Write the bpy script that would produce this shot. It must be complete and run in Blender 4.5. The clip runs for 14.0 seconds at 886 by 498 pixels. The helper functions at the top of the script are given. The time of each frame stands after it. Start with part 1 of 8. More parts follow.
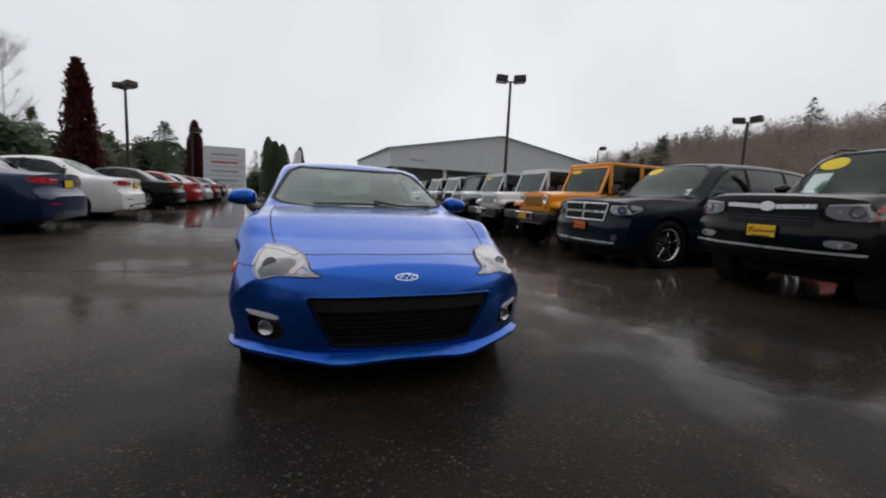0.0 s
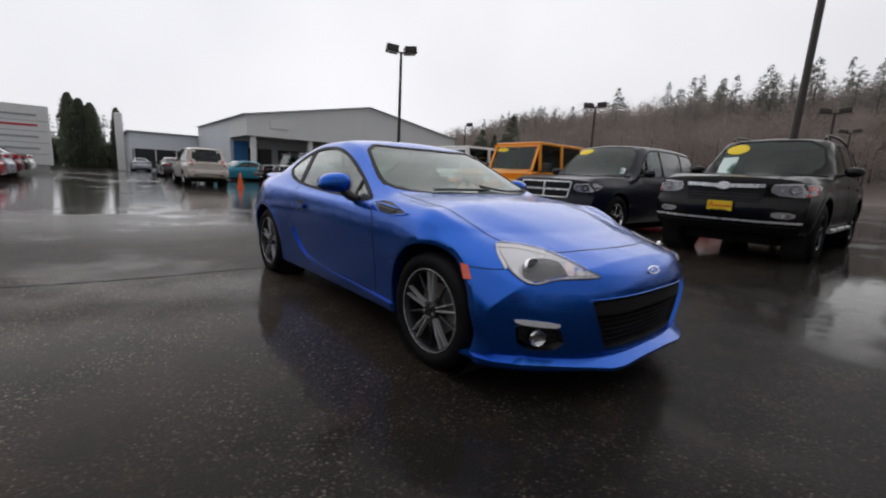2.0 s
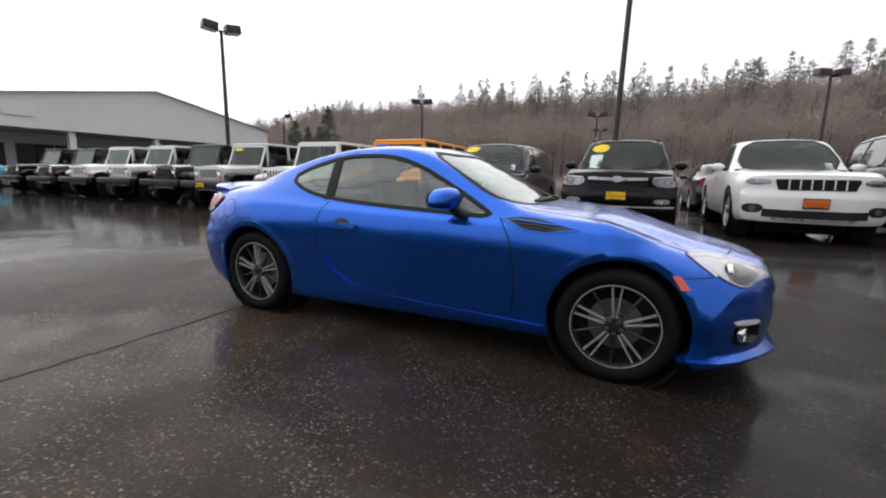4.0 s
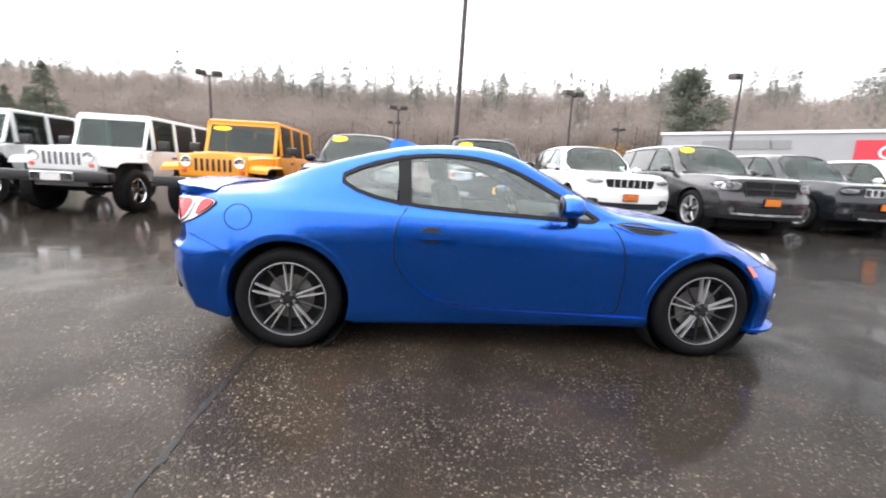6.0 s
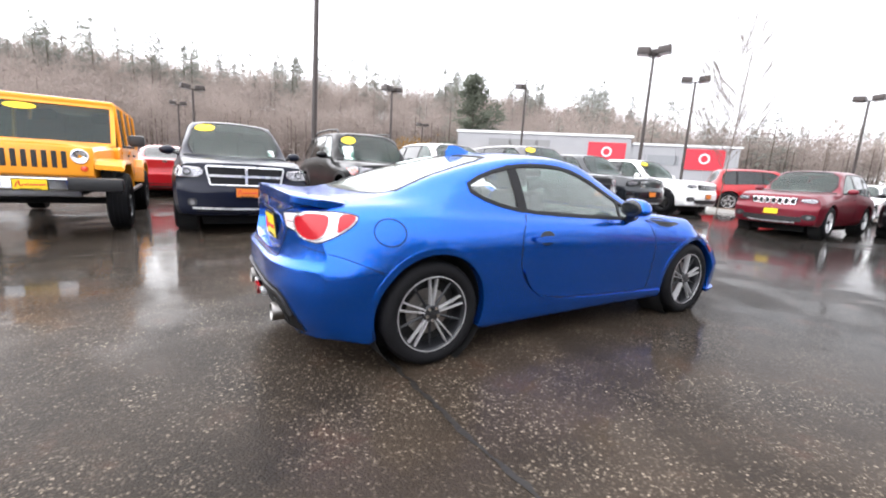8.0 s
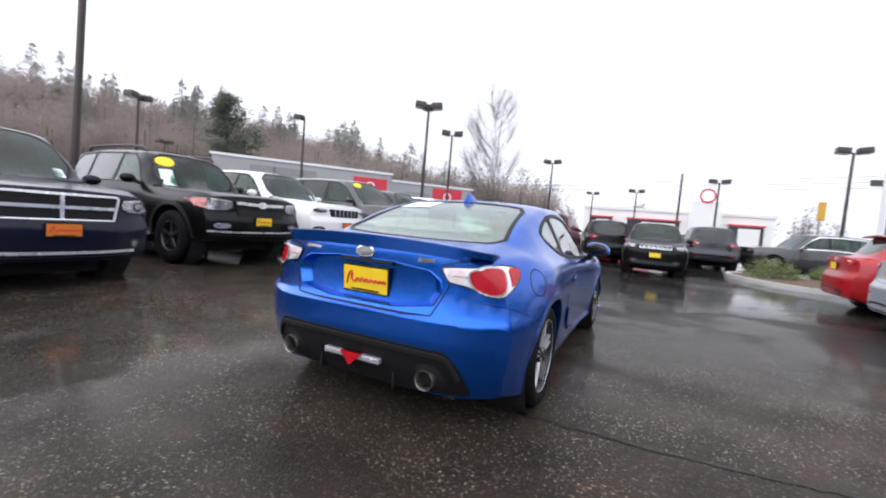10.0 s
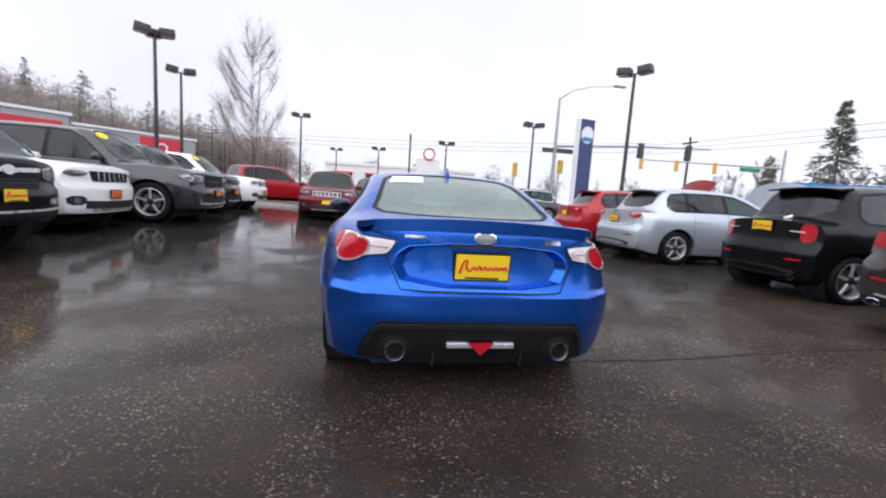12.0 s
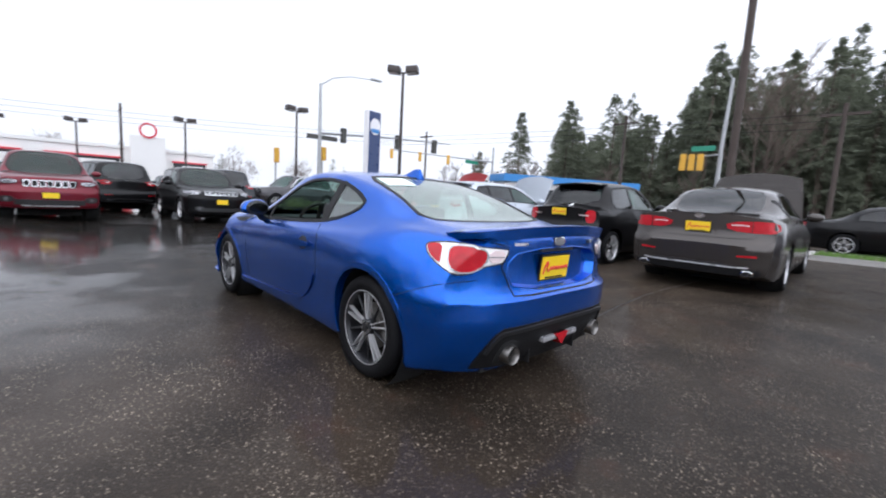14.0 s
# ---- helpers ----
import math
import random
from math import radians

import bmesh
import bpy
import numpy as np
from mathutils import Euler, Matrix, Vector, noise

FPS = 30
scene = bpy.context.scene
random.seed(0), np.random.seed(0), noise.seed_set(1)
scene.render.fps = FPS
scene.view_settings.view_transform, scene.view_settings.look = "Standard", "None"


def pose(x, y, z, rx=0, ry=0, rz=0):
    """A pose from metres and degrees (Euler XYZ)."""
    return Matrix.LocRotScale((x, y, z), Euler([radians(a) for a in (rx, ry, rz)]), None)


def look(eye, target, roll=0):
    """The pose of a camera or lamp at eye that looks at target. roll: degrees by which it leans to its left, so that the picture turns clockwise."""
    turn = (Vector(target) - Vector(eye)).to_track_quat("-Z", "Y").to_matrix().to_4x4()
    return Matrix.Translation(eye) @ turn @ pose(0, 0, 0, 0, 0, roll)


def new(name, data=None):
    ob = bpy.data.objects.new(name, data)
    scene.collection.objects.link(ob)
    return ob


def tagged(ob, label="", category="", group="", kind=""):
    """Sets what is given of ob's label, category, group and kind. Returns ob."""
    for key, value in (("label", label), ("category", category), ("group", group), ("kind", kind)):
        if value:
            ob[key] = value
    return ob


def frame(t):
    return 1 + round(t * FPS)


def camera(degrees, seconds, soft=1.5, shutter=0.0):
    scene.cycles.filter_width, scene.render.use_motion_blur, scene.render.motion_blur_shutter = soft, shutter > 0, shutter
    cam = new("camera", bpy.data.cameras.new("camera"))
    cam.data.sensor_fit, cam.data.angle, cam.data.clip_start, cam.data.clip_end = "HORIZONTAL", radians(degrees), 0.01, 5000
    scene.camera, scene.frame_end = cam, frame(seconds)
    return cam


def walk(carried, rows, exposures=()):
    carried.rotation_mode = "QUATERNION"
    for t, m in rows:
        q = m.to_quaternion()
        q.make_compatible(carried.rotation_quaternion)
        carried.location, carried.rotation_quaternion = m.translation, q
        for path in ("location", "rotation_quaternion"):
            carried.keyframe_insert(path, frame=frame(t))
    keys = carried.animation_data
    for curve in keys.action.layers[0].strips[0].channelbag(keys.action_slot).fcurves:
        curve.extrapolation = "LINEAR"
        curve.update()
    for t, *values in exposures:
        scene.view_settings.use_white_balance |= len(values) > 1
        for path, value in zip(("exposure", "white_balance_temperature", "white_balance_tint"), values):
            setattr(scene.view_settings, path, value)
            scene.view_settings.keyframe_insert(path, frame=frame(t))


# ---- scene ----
cam = camera(92.9, 14.0, soft=2.0, shutter=0.3)
PATH = [
    (0, (4.1, -0.572, 1.014), (2.239, 0.119, 0.767), 2.7),
    (0.5, (3.92, -1.015, 0.995), (2.137, -0.149, 0.726), 2.3),
    (1, (3.639, -1.425, 0.999), (1.898, -0.487, 0.699), 3.7),
    (1.5, (3.305, -1.794, 0.992), (1.669, -0.681, 0.696), 4.8),
    (2, (2.956, -2.167, 1.009), (1.449, -0.896, 0.67), 2.8),
    (2.5, (2.568, -2.454, 1.03), (1.209, -1.018, 0.728), 3.5),
    (2.7, (2.429, -2.605, 1.031), (1.174, -1.075, 0.741), 1.7),
    (4.8, (0.556, -3.319, 1.08), (0.106, -1.407, 0.707), 2.5),
    (5, (0.352, -3.371, 1.078), (0.049, -1.432, 0.693), 2.0),
    (5.5, (-0.11, -3.355, 1.081), (-0.239, -1.404, 0.659), 3.5),
    (6, (-0.567, -3.283, 1.096), (-0.42, -1.321, 0.736), 3.0),
    (6.5, (-1.027, -3.194, 1.101), (-0.577, -1.276, 0.758), 4.0),
    (7, (-1.476, -3.07, 1.104), (-0.796, -1.214, 0.795), 4.0),
    (7.2, (-1.7, -3.052, 1.107), (-0.932, -1.238, 0.761), 2.7),
    (9.3, (-3.432, -1.994, 1.096), (-1.893, -0.726, 0.947), 5.1),
    (9.5, (-3.592, -1.831, 1.089), (-1.943, -0.709, 0.942), 3.6),
    (10, (-3.866, -1.354, 1.078), (-2.074, -0.477, 0.947), 4.9),
    (10.5, (-4.077, -0.852, 1.059), (-2.16, -0.306, 0.894), 2.5),
    (11, (-4.147, -0.356, 1.063), (-2.176, -0.089, 0.847), 1.1),
    (11.5, (-4.158, 0.121, 1.071), (-2.169, 0.089, 0.868), 3.4),
    (12, (-4.132, 0.576, 1.087), (-2.176, 0.243, 0.84), 3.7),
    (12.5, (-3.987, 1.009, 1.094), (-2.095, 0.396, 0.879), 5.4),
    (13, (-3.858, 1.437, 1.116), (-2.124, 0.458, 0.925), 3.8),
    (13.5, (-3.613, 1.816, 1.115), (-1.988, 0.674, 0.876), 3.7),
    (14, (-3.361, 2.2, 1.103), (-1.921, 0.834, 0.862), 3.2),
]
walk(cam, [(t, look(eye, target, roll)) for t, eye, target, roll in PATH],
     exposures=[(0, -0.65, 6600, 11), (2.7, -0.35, 6600, 12), (4.8, 0.65, 6650, 12), (6.0, 1.52, 6600, 11), (7.2, 1.82, 6550, 12), (9.3, 1.12, 6300, 13), (10.5, 0.62, 6200, 14), (12, 0.57, 6200, 14), (14, 0.65, 6050, 13)])
sky = bpy.data.worlds.new("overcast")
scene.world = sky
sky.use_nodes = True
nt = sky.node_tree
bg = nt.nodes["Background"]
st = nt.nodes.new("ShaderNodeTexSky")
st.sky_type = "NISHITA"
st.sun_disc = False
st.sun_elevation, st.sun_rotation = radians(57), radians(-40)
st.air_density, st.dust_density = 1.5, 6.0
# cloud deck: the sky's blue is greyed out under an even layer with soft unevenness
grey = nt.nodes.new("ShaderNodeMix")
grey.data_type = "RGBA"
grey.inputs["Factor"].default_value = 0.97
tcw, ns, ramp = nt.nodes.new("ShaderNodeTexCoord"), nt.nodes.new("ShaderNodeTexNoise"), nt.nodes.new("ShaderNodeMapRange")
ns.inputs["Scale"].default_value, ns.inputs["Detail"].default_value = 1.6, 3
nt.links.new(tcw.outputs["Generated"], ns.inputs["Vector"])
cl = nt.nodes.new("ShaderNodeMix")
cl.data_type = "RGBA"
cl.inputs["A"].default_value, cl.inputs["B"].default_value = (9.0, 9.25, 9.8, 1), (11.0, 11.25, 11.75, 1)
ramp.inputs["From Min"].default_value, ramp.inputs["From Max"].default_value = 0.3, 0.7
nt.links.new(ns.outputs["Fac"], ramp.inputs["Value"])
nt.links.new(ramp.outputs["Result"], cl.inputs["Factor"])
nt.links.new(st.outputs["Color"], grey.inputs["A"])
nt.links.new(cl.outputs["Result"], grey.inputs["B"])
# the deck is thinner, and so brighter, towards the west
dot, rise, lit = nt.nodes.new("ShaderNodeVectorMath"), nt.nodes.new("ShaderNodeMapRange"), nt.nodes.new("ShaderNodeVectorMath")
dot.operation, lit.operation = "DOT_PRODUCT", "SCALE"
dot.inputs[1].default_value = Vector((-1.0, 0.15, 0.25)).normalized()
nt.links.new(tcw.outputs["Generated"], dot.inputs[0])
rise.interpolation_type = "SMOOTHSTEP"
rise.inputs["From Min"].default_value, rise.inputs["From Max"].default_value = -1.0, 1.0
rise.inputs["To Min"].default_value, rise.inputs["To Max"].default_value = 0.70, 1.40
nt.links.new(dot.outputs["Value"], rise.inputs["Value"])
nt.links.new(grey.outputs["Result"], lit.inputs[0])
nt.links.new(rise.outputs["Result"], lit.inputs["Scale"])
nt.links.new(lit.outputs["Vector"], bg.inputs["Color"])
bg.inputs["Strength"].default_value = 0.091
sun = bpy.data.lights.new("sun", "SUN")
sun.energy, sun.angle, sun.color = 1.05, radians(120), (1.0, 0.98, 0.95)
new("sun", sun).matrix_basis = look((-10, 12, 24), (0, 0, 0))

# ---- small helpers ----


def part(name, bm, material, parent, label="", smooth=None):
    """Links a bmesh as one mesh object under a thing or under a part."""
    me = bpy.data.meshes.new(name)
    bm.normal_update()
    bm.to_mesh(me)
    bm.free()
    for m in material if isinstance(material, (list, tuple)) else (material,):
        me.materials.append(m)
    if smooth is not None:
        me.shade_smooth()
        me.set_sharp_from_angle(angle=radians(smooth))
    ob = new(name, me)
    if parent is not None:
        ob.parent = parent
    if label:
        ob["label"] = label
    return ob


def thing(name, m, label, category, group="", kind=""):
    ob = new(name)
    ob.empty_display_size = 0.2
    ob.matrix_basis = m
    return tagged(ob, label, category, group, kind)


def smoothstep(a):
    a = np.clip(a, 0, 1)
    return a * a * (3 - 2 * a)


def ground_z(x, y):
    """The lot: level round the coupe, rising gently under both rows."""
    return float(0.24 * smoothstep((x + 5) / 13) * smoothstep((y - 1.2) / 3.6)
                 + 0.08 * smoothstep((-y - 1.4) / 2.4))


def add_box(bm, x0, x1, y0, y1, z0, z1, bevel=0.0, m=None):
    vs = [bm.verts.new((x, y, z)) for x in (x0, x1) for y in (y0, y1) for z in (z0, z1)]
    fs = [bm.faces.new([vs[i] for i in q]) for q in
          ((0, 1, 3, 2), (4, 6, 7, 5), (0, 4, 5, 1), (2, 3, 7, 6), (0, 2, 6, 4), (1, 5, 7, 3))]
    if bevel:
        es = list({e for f in fs for e in f.edges})
        r = bmesh.ops.bevel(bm, geom=es, offset=bevel, segments=2, profile=0.6, affect="EDGES")
        vs = list({v for f in r["faces"] for v in f.verts} | {v for v in vs if v.is_valid})
    if m is not None:
        for v in vs:
            v.co = m @ v.co
    return vs


def box(x0, x1, y0, y1, z0, z1, bevel=0.0):
    bm = bmesh.new()
    add_box(bm, x0, x1, y0, y1, z0, z1, bevel)
    return bm


def add_tube(bm, pts, radii, sides=8, cap=True):
    """A round bar along points, with a radius at each."""
    pts = [Vector(p) for p in pts]
    if not isinstance(radii, (list, tuple)):
        radii = [radii] * len(pts)
    rings = []
    ref = None
    for i, p in enumerate(pts):
        d = (pts[min(i + 1, len(pts) - 1)] - pts[max(i - 1, 0)]).normalized()
        a = d.cross(Vector((0, 0, 1)) if abs(d.z) < 0.9 else Vector((1, 0, 0))).normalized()
        if ref is not None and a.dot(ref) < 0:
            a = -a
        ref = a
        b = d.cross(a)
        rings.append([bm.verts.new(p + (a * math.cos(t) + b * math.sin(t)) * radii[i])
                      for t in (2 * math.pi * k / sides for k in range(sides))])
    for r, s in zip(rings, rings[1:]):
        for k in range(sides):
            bm.faces.new((r[k], r[(k + 1) % sides], s[(k + 1) % sides], s[k]))
    if cap:
        bm.faces.new(rings[0][::-1])
        bm.faces.new(rings[-1])
    return bm


def tube(pts, radii, sides=8):
    return add_tube(bmesh.new(), pts, radii, sides)


def add_lathe(bm, profile, sides=32, m=Matrix(), arc=2 * math.pi, start=0.0):
    """Turns a profile of (radius, along) round the y axis."""
    full = abs(arc - 2 * math.pi) < 1e-6
    n = sides if full else sides + 1
    rings = [[bm.verts.new(m @ Vector((r * math.cos(start + arc * k / sides), a, r * math.sin(start + arc * k / sides))))
              for k in range(n)] for r, a in profile]
    for r, s in zip(rings, rings[1:]):
        for k in range(sides):
            k2 = (k + 1) % n
            bm.faces.new((r[k], s[k], s[k2], r[k2]))
    return rings


def lathe(profile, sides=32, m=Matrix()):
    bm = bmesh.new()
    add_lathe(bm, profile, sides, m)
    return bm


def add_ball(bm, c, r, seg=12, m=Matrix()):
    g = bmesh.ops.create_uvsphere(bm, u_segments=seg, v_segments=max(6, seg // 2), radius=1)
    for v in g["verts"]:
        v.co = m @ Vector((c[0] + v.co.x * r[0], c[1] + v.co.y * r[1], c[2] + v.co.z * r[2]))
    return g["verts"]


def ball(c, r, seg=12):
    bm = bmesh.new()
    add_ball(bm, c, r, seg)
    return bm


# ---- materials ----
def surface(name, color, rough=0.5, metal=0.0, var=0.12, scale=6.0, fine=60.0, bump=0.0, coat=0.0,
            tint=None, rough_var=0.1, spec=0.5):
    """A principled surface with a coarse and a fine variation of colour, gloss and relief."""
    m = bpy.data.materials.new(name)
    m.use_nodes = True
    nt = m.node_tree
    n, l = nt.nodes, nt.links
    p = n["Principled BSDF"]
    p.inputs["Metallic"].default_value = metal
    p.inputs["Specular IOR Level"].default_value = spec
    if coat:
        p.inputs["Coat Weight"].default_value = coat
        p.inputs["Coat Roughness"].default_value = 0.03
    tc = n.new("ShaderNodeTexCoord")
    a, b = n.new("ShaderNodeTexNoise"), n.new("ShaderNodeTexNoise")
    a.inputs["Scale"].default_value, b.inputs["Scale"].default_value = scale, fine
    a.inputs["Detail"].default_value, b.inputs["Detail"].default_value = 4, 3
    l.new(tc.outputs["Object"], a.inputs["Vector"])
    l.new(tc.outputs["Object"], b.inputs["Vector"])
    mix = n.new("ShaderNodeMix")
    mix.data_type = "RGBA"
    c2 = tint or tuple(c * (1 - var) for c in color)
    c1 = tuple(min(1, c * (1 + var)) for c in color)
    mix.inputs["A"].default_value, mix.inputs["B"].default_value = (*c1, 1), (*c2, 1)
    av = n.new("ShaderNodeMath")
    av.operation = "MULTIPLY_ADD"
    av.inputs[1].default_value, av.inputs[2].default_value = 0.35, 0.0
    l.new(b.outputs["Fac"], av.inputs[0])
    ad = n.new("ShaderNodeMath")
    ad.operation = "MULTIPLY_ADD"
    ad.inputs[1].default_value = 0.8
    l.new(a.outputs["Fac"], ad.inputs[0])
    l.new(av.outputs[0], ad.inputs[2])
    l.new(ad.outputs[0], mix.inputs["Factor"])
    l.new(mix.outputs["Result"], p.inputs["Base Color"])
    mr = n.new("ShaderNodeMapRange")
    mr.inputs["To Min"].default_value = max(0.02, rough - rough_var)
    mr.inputs["To Max"].default_value = min(1.0, rough + rough_var)
    l.new(a.outputs["Fac"], mr.inputs["Value"])
    l.new(mr.outputs["Result"], p.inputs["Roughness"])
    if bump:
        bp = n.new("ShaderNodeBump")
        bp.inputs["Strength"].default_value = bump
        bp.inputs["Distance"].default_value = 0.01
        l.new(b.outputs["Fac"], bp.inputs["Height"])
        l.new(bp.outputs["Normal"], p.inputs["Normal"])
    return m


def paint(name, color, metal=0.35, rough=0.32, wet=0.3, coat=0.6, spec=0.22):
    """Clear-coated car paint under rain: flakes, a wet film and beads of water."""
    m = surface(name, color, rough, metal, var=0.06, scale=2.0, fine=900.0, coat=coat, rough_var=0.04, spec=spec)
    nt = m.node_tree
    n, l = nt.nodes, nt.links
    p = n["Principled BSDF"]
    tc = next(k for k in n if k.type == "TEX_COORD")
    vo, no = n.new("ShaderNodeTexVoronoi"), n.new("ShaderNodeTexNoise")
    vo.inputs["Scale"].default_value, no.inputs["Scale"].default_value = 95, 5
    l.new(tc.outputs["Object"], vo.inputs["Vector"])
    l.new(tc.outputs["Object"], no.inputs["Vector"])
    mr = n.new("ShaderNodeMapRange")
    mr.inputs["From Min"].default_value, mr.inputs["From Max"].default_value = 0.12, 0.34
    mr.inputs["To Min"].default_value, mr.inputs["To Max"].default_value = 1, 0
    l.new(vo.outputs["Distance"], mr.inputs["Value"])
    mu = n.new("ShaderNodeMath")
    mu.operation = "MULTIPLY"
    l.new(mr.outputs["Result"], mu.inputs[0])
    l.new(no.outputs["Fac"], mu.inputs[1])
    bp, run = n.new("ShaderNodeBump"), n.new("ShaderNodeBump")
    bp.inputs["Strength"].default_value, bp.inputs["Distance"].default_value = wet, 0.002
    l.new(mu.outputs[0], bp.inputs["Height"])
    # the film of rain on it makes reflections waver
    wv = n.new("ShaderNodeTexNoise")
    wv.inputs["Scale"].default_value, wv.inputs["Detail"].default_value = 9, 2
    l.new(tc.outputs["Object"], wv.inputs["Vector"])
    run.inputs["Strength"].default_value, run.inputs["Distance"].default_value = wet * 0.6, 0.012
    l.new(wv.outputs["Fac"], run.inputs["Height"])
    l.new(run.outputs["Normal"], bp.inputs["Normal"])
    l.new(bp.outputs["Normal"], p.inputs["Coat Normal"])
    return m


def foliage(name, color, rough=0.9, var=0.3, scale=0.2, fine=4.0, tint=None, through_light=0.5):
    """Needles, twigs and leaves: thin, so that light falls through them."""
    m = surface(name, color, rough, var=var, scale=scale, fine=fine, tint=tint, spec=0.15)
    n, l = m.node_tree.nodes, m.node_tree.links
    p = n["Principled BSDF"]
    tr, mx = n.new("ShaderNodeBsdfTranslucent"), n.new("ShaderNodeMixShader")
    l.new(p.inputs["Base Color"].links[0].from_socket, tr.inputs["Color"])
    mx.inputs["Fac"].default_value = through_light
    l.new(p.outputs[0], mx.inputs[1])
    l.new(tr.outputs[0], mx.inputs[2])
    l.new(mx.outputs[0], n["Material Output"].inputs["Surface"])
    return m


def glass(name, tint=(0.75, 0.8, 0.78), gain=1.0, rough=0.02, haze=0.0):
    """A thin pane: tinted see-through with a Fresnel gloss, and a wet film that dims it a little."""
    m = bpy.data.materials.new(name)
    m.use_nodes = True
    nt = m.node_tree
    n, l = nt.nodes, nt.links
    n.remove(n["Principled BSDF"])
    out = n["Material Output"]
    tr, gl, fr, mx = (n.new("ShaderNodeBsdf" + k) if k in ("Transparent", "Glossy") else n.new("ShaderNode" + k)
                      for k in ("Transparent", "Glossy", "LayerWeight", "MixShader"))
    tr.inputs["Color"].default_value = (*tint, 1)
    gl.inputs["Roughness"].default_value = rough
    fr.inputs["Blend"].default_value = 0.5
    pw, k = n.new("ShaderNodeMath"), n.new("ShaderNodeMath")
    pw.operation, pw.inputs[1].default_value = "POWER", 4.0
    k.operation, k.use_clamp = "MULTIPLY_ADD", True
    k.inputs[1].default_value, k.inputs[2].default_value = 0.9 * gain, 0.045 * gain
    l.new(fr.outputs["Facing"], pw.inputs[0])
    l.new(pw.outputs[0], k.inputs[0])
    tc, no, bp = n.new("ShaderNodeTexCoord"), n.new("ShaderNodeTexNoise"), n.new("ShaderNodeBump")
    no.inputs["Scale"].default_value = 40
    bp.inputs["Strength"].default_value, bp.inputs["Distance"].default_value = 0.05, 0.002
    l.new(tc.outputs["Object"], no.inputs["Vector"])
    l.new(no.outputs["Fac"], bp.inputs["Height"])
    l.new(bp.outputs["Normal"], gl.inputs["Normal"])
    l.new(k.outputs[0], mx.inputs["Fac"])
    l.new(tr.outputs[0], mx.inputs[1])
    l.new(gl.outputs[0], mx.inputs[2])
    last = mx
    if haze:
        df, m2 = n.new("ShaderNodeBsdfDiffuse"), n.new("ShaderNodeMixShader")
        df.inputs["Color"].default_value = (0.75, 0.8, 0.78, 1)
        m2.inputs["Fac"].default_value = haze
        l.new(mx.outputs[0], m2.inputs[1])
        l.new(df.outputs[0], m2.inputs[2])
        last = m2
    l.new(last.outputs[0], out.inputs["Surface"])
    return m


BLUE = paint("blue_metallic_paint", (0.0035, 0.098, 0.50), 0.82, 0.24, 0.7, coat=0.6)
TYRE = surface("tyre_rubber", (0.008, 0.008, 0.009), 0.65, spec=0.12, bump=0.3, fine=120, var=0.3)
PLASTIC = surface("black_plastic", (0.014, 0.014, 0.015), 0.42, var=0.25, fine=300, bump=0.15)
TRIM = surface("black_rubber_trim", (0.008, 0.008, 0.009), 0.5, var=0.2, spec=0.2)
LINER = surface("arch_liner", (0.006, 0.006, 0.006), 0.9, var=0.3, bump=0.3)
GRILLE_BLACK = surface("matt_black_grille", (0.010, 0.010, 0.011), 0.6, var=0.25, fine=200, bump=0.2, spec=0.2)
CHROME = surface("chrome", (0.78, 0.79, 0.8), 0.10, 1.0, var=0.04, rough_var=0.05)
ALLOY = surface("machined_alloy", (0.60, 0.60, 0.61), 0.40, 0.6, var=0.08)
BRIGHT = surface("bright_trim", (0.66, 0.67, 0.68), 0.28, 0.55, var=0.06)
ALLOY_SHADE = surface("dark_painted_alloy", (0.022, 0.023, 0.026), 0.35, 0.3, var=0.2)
ALLOY_DARK = surface("dark_alloy", (0.05, 0.052, 0.056), 0.32, 0.7, var=0.15)
STEEL = surface("brake_steel", (0.25, 0.24, 0.23), 0.4, 1.0, var=0.3, scale=30)
SEAT = surface("dark_seat_cloth", (0.03, 0.03, 0.032), 0.8, var=0.3, fine=400, bump=0.2)
LINING = surface("cabin_lining", (0.022, 0.022, 0.024), 0.75, var=0.2, fine=300, bump=0.1)
HEADLINER = surface("grey_headliner", (0.16, 0.16, 0.155), 0.9, var=0.08, fine=300)
RED_LENS = surface("red_lens", (0.42, 0.006, 0.014), 0.14, var=0.45, scale=14, fine=160, coat=0.35, bump=0.2, spec=0.25)
CLEAR_LENS = surface("silvered_lamp_reflector", (0.88, 0.88, 0.90), 0.24, 0.15, var=0.25, scale=22, fine=120, bump=0.25)
WHITE_LENS = surface("white_lens", (0.75, 0.72, 0.72), 0.12, var=0.15, scale=20, fine=150, coat=1.0, bump=0.1)
LAMP_SILVER = surface("lamp_silver_trim", (0.52, 0.52, 0.54), 0.25, 0.6, var=0.15, scale=20)
PINK_LENS = surface("pale_clear_lens", (0.80, 0.66, 0.66), 0.15, 0.1, var=0.2, scale=30, fine=150, coat=1.0, bump=0.2)
AMBER = surface("amber_lens", (0.66, 0.055, 0.012), 0.12, var=0.2, scale=25, fine=200, coat=1.0)
LAMP_BLACK = surface("lamp_housing", (0.02, 0.02, 0.022), 0.3, 0.1, var=0.2)
LAMP_SHADOW = surface("lamp_bowl_grey", (0.045, 0.045, 0.048), 0.22, 0.5, var=0.4, scale=12)
LAMP_GREY = surface("lamp_housing_grey", (0.30, 0.30, 0.31), 0.2, 0.6, var=0.3, scale=12)
PLATE_Y = surface("yellow_plate", (0.82, 0.56, 0.012), 0.4, var=0.06)
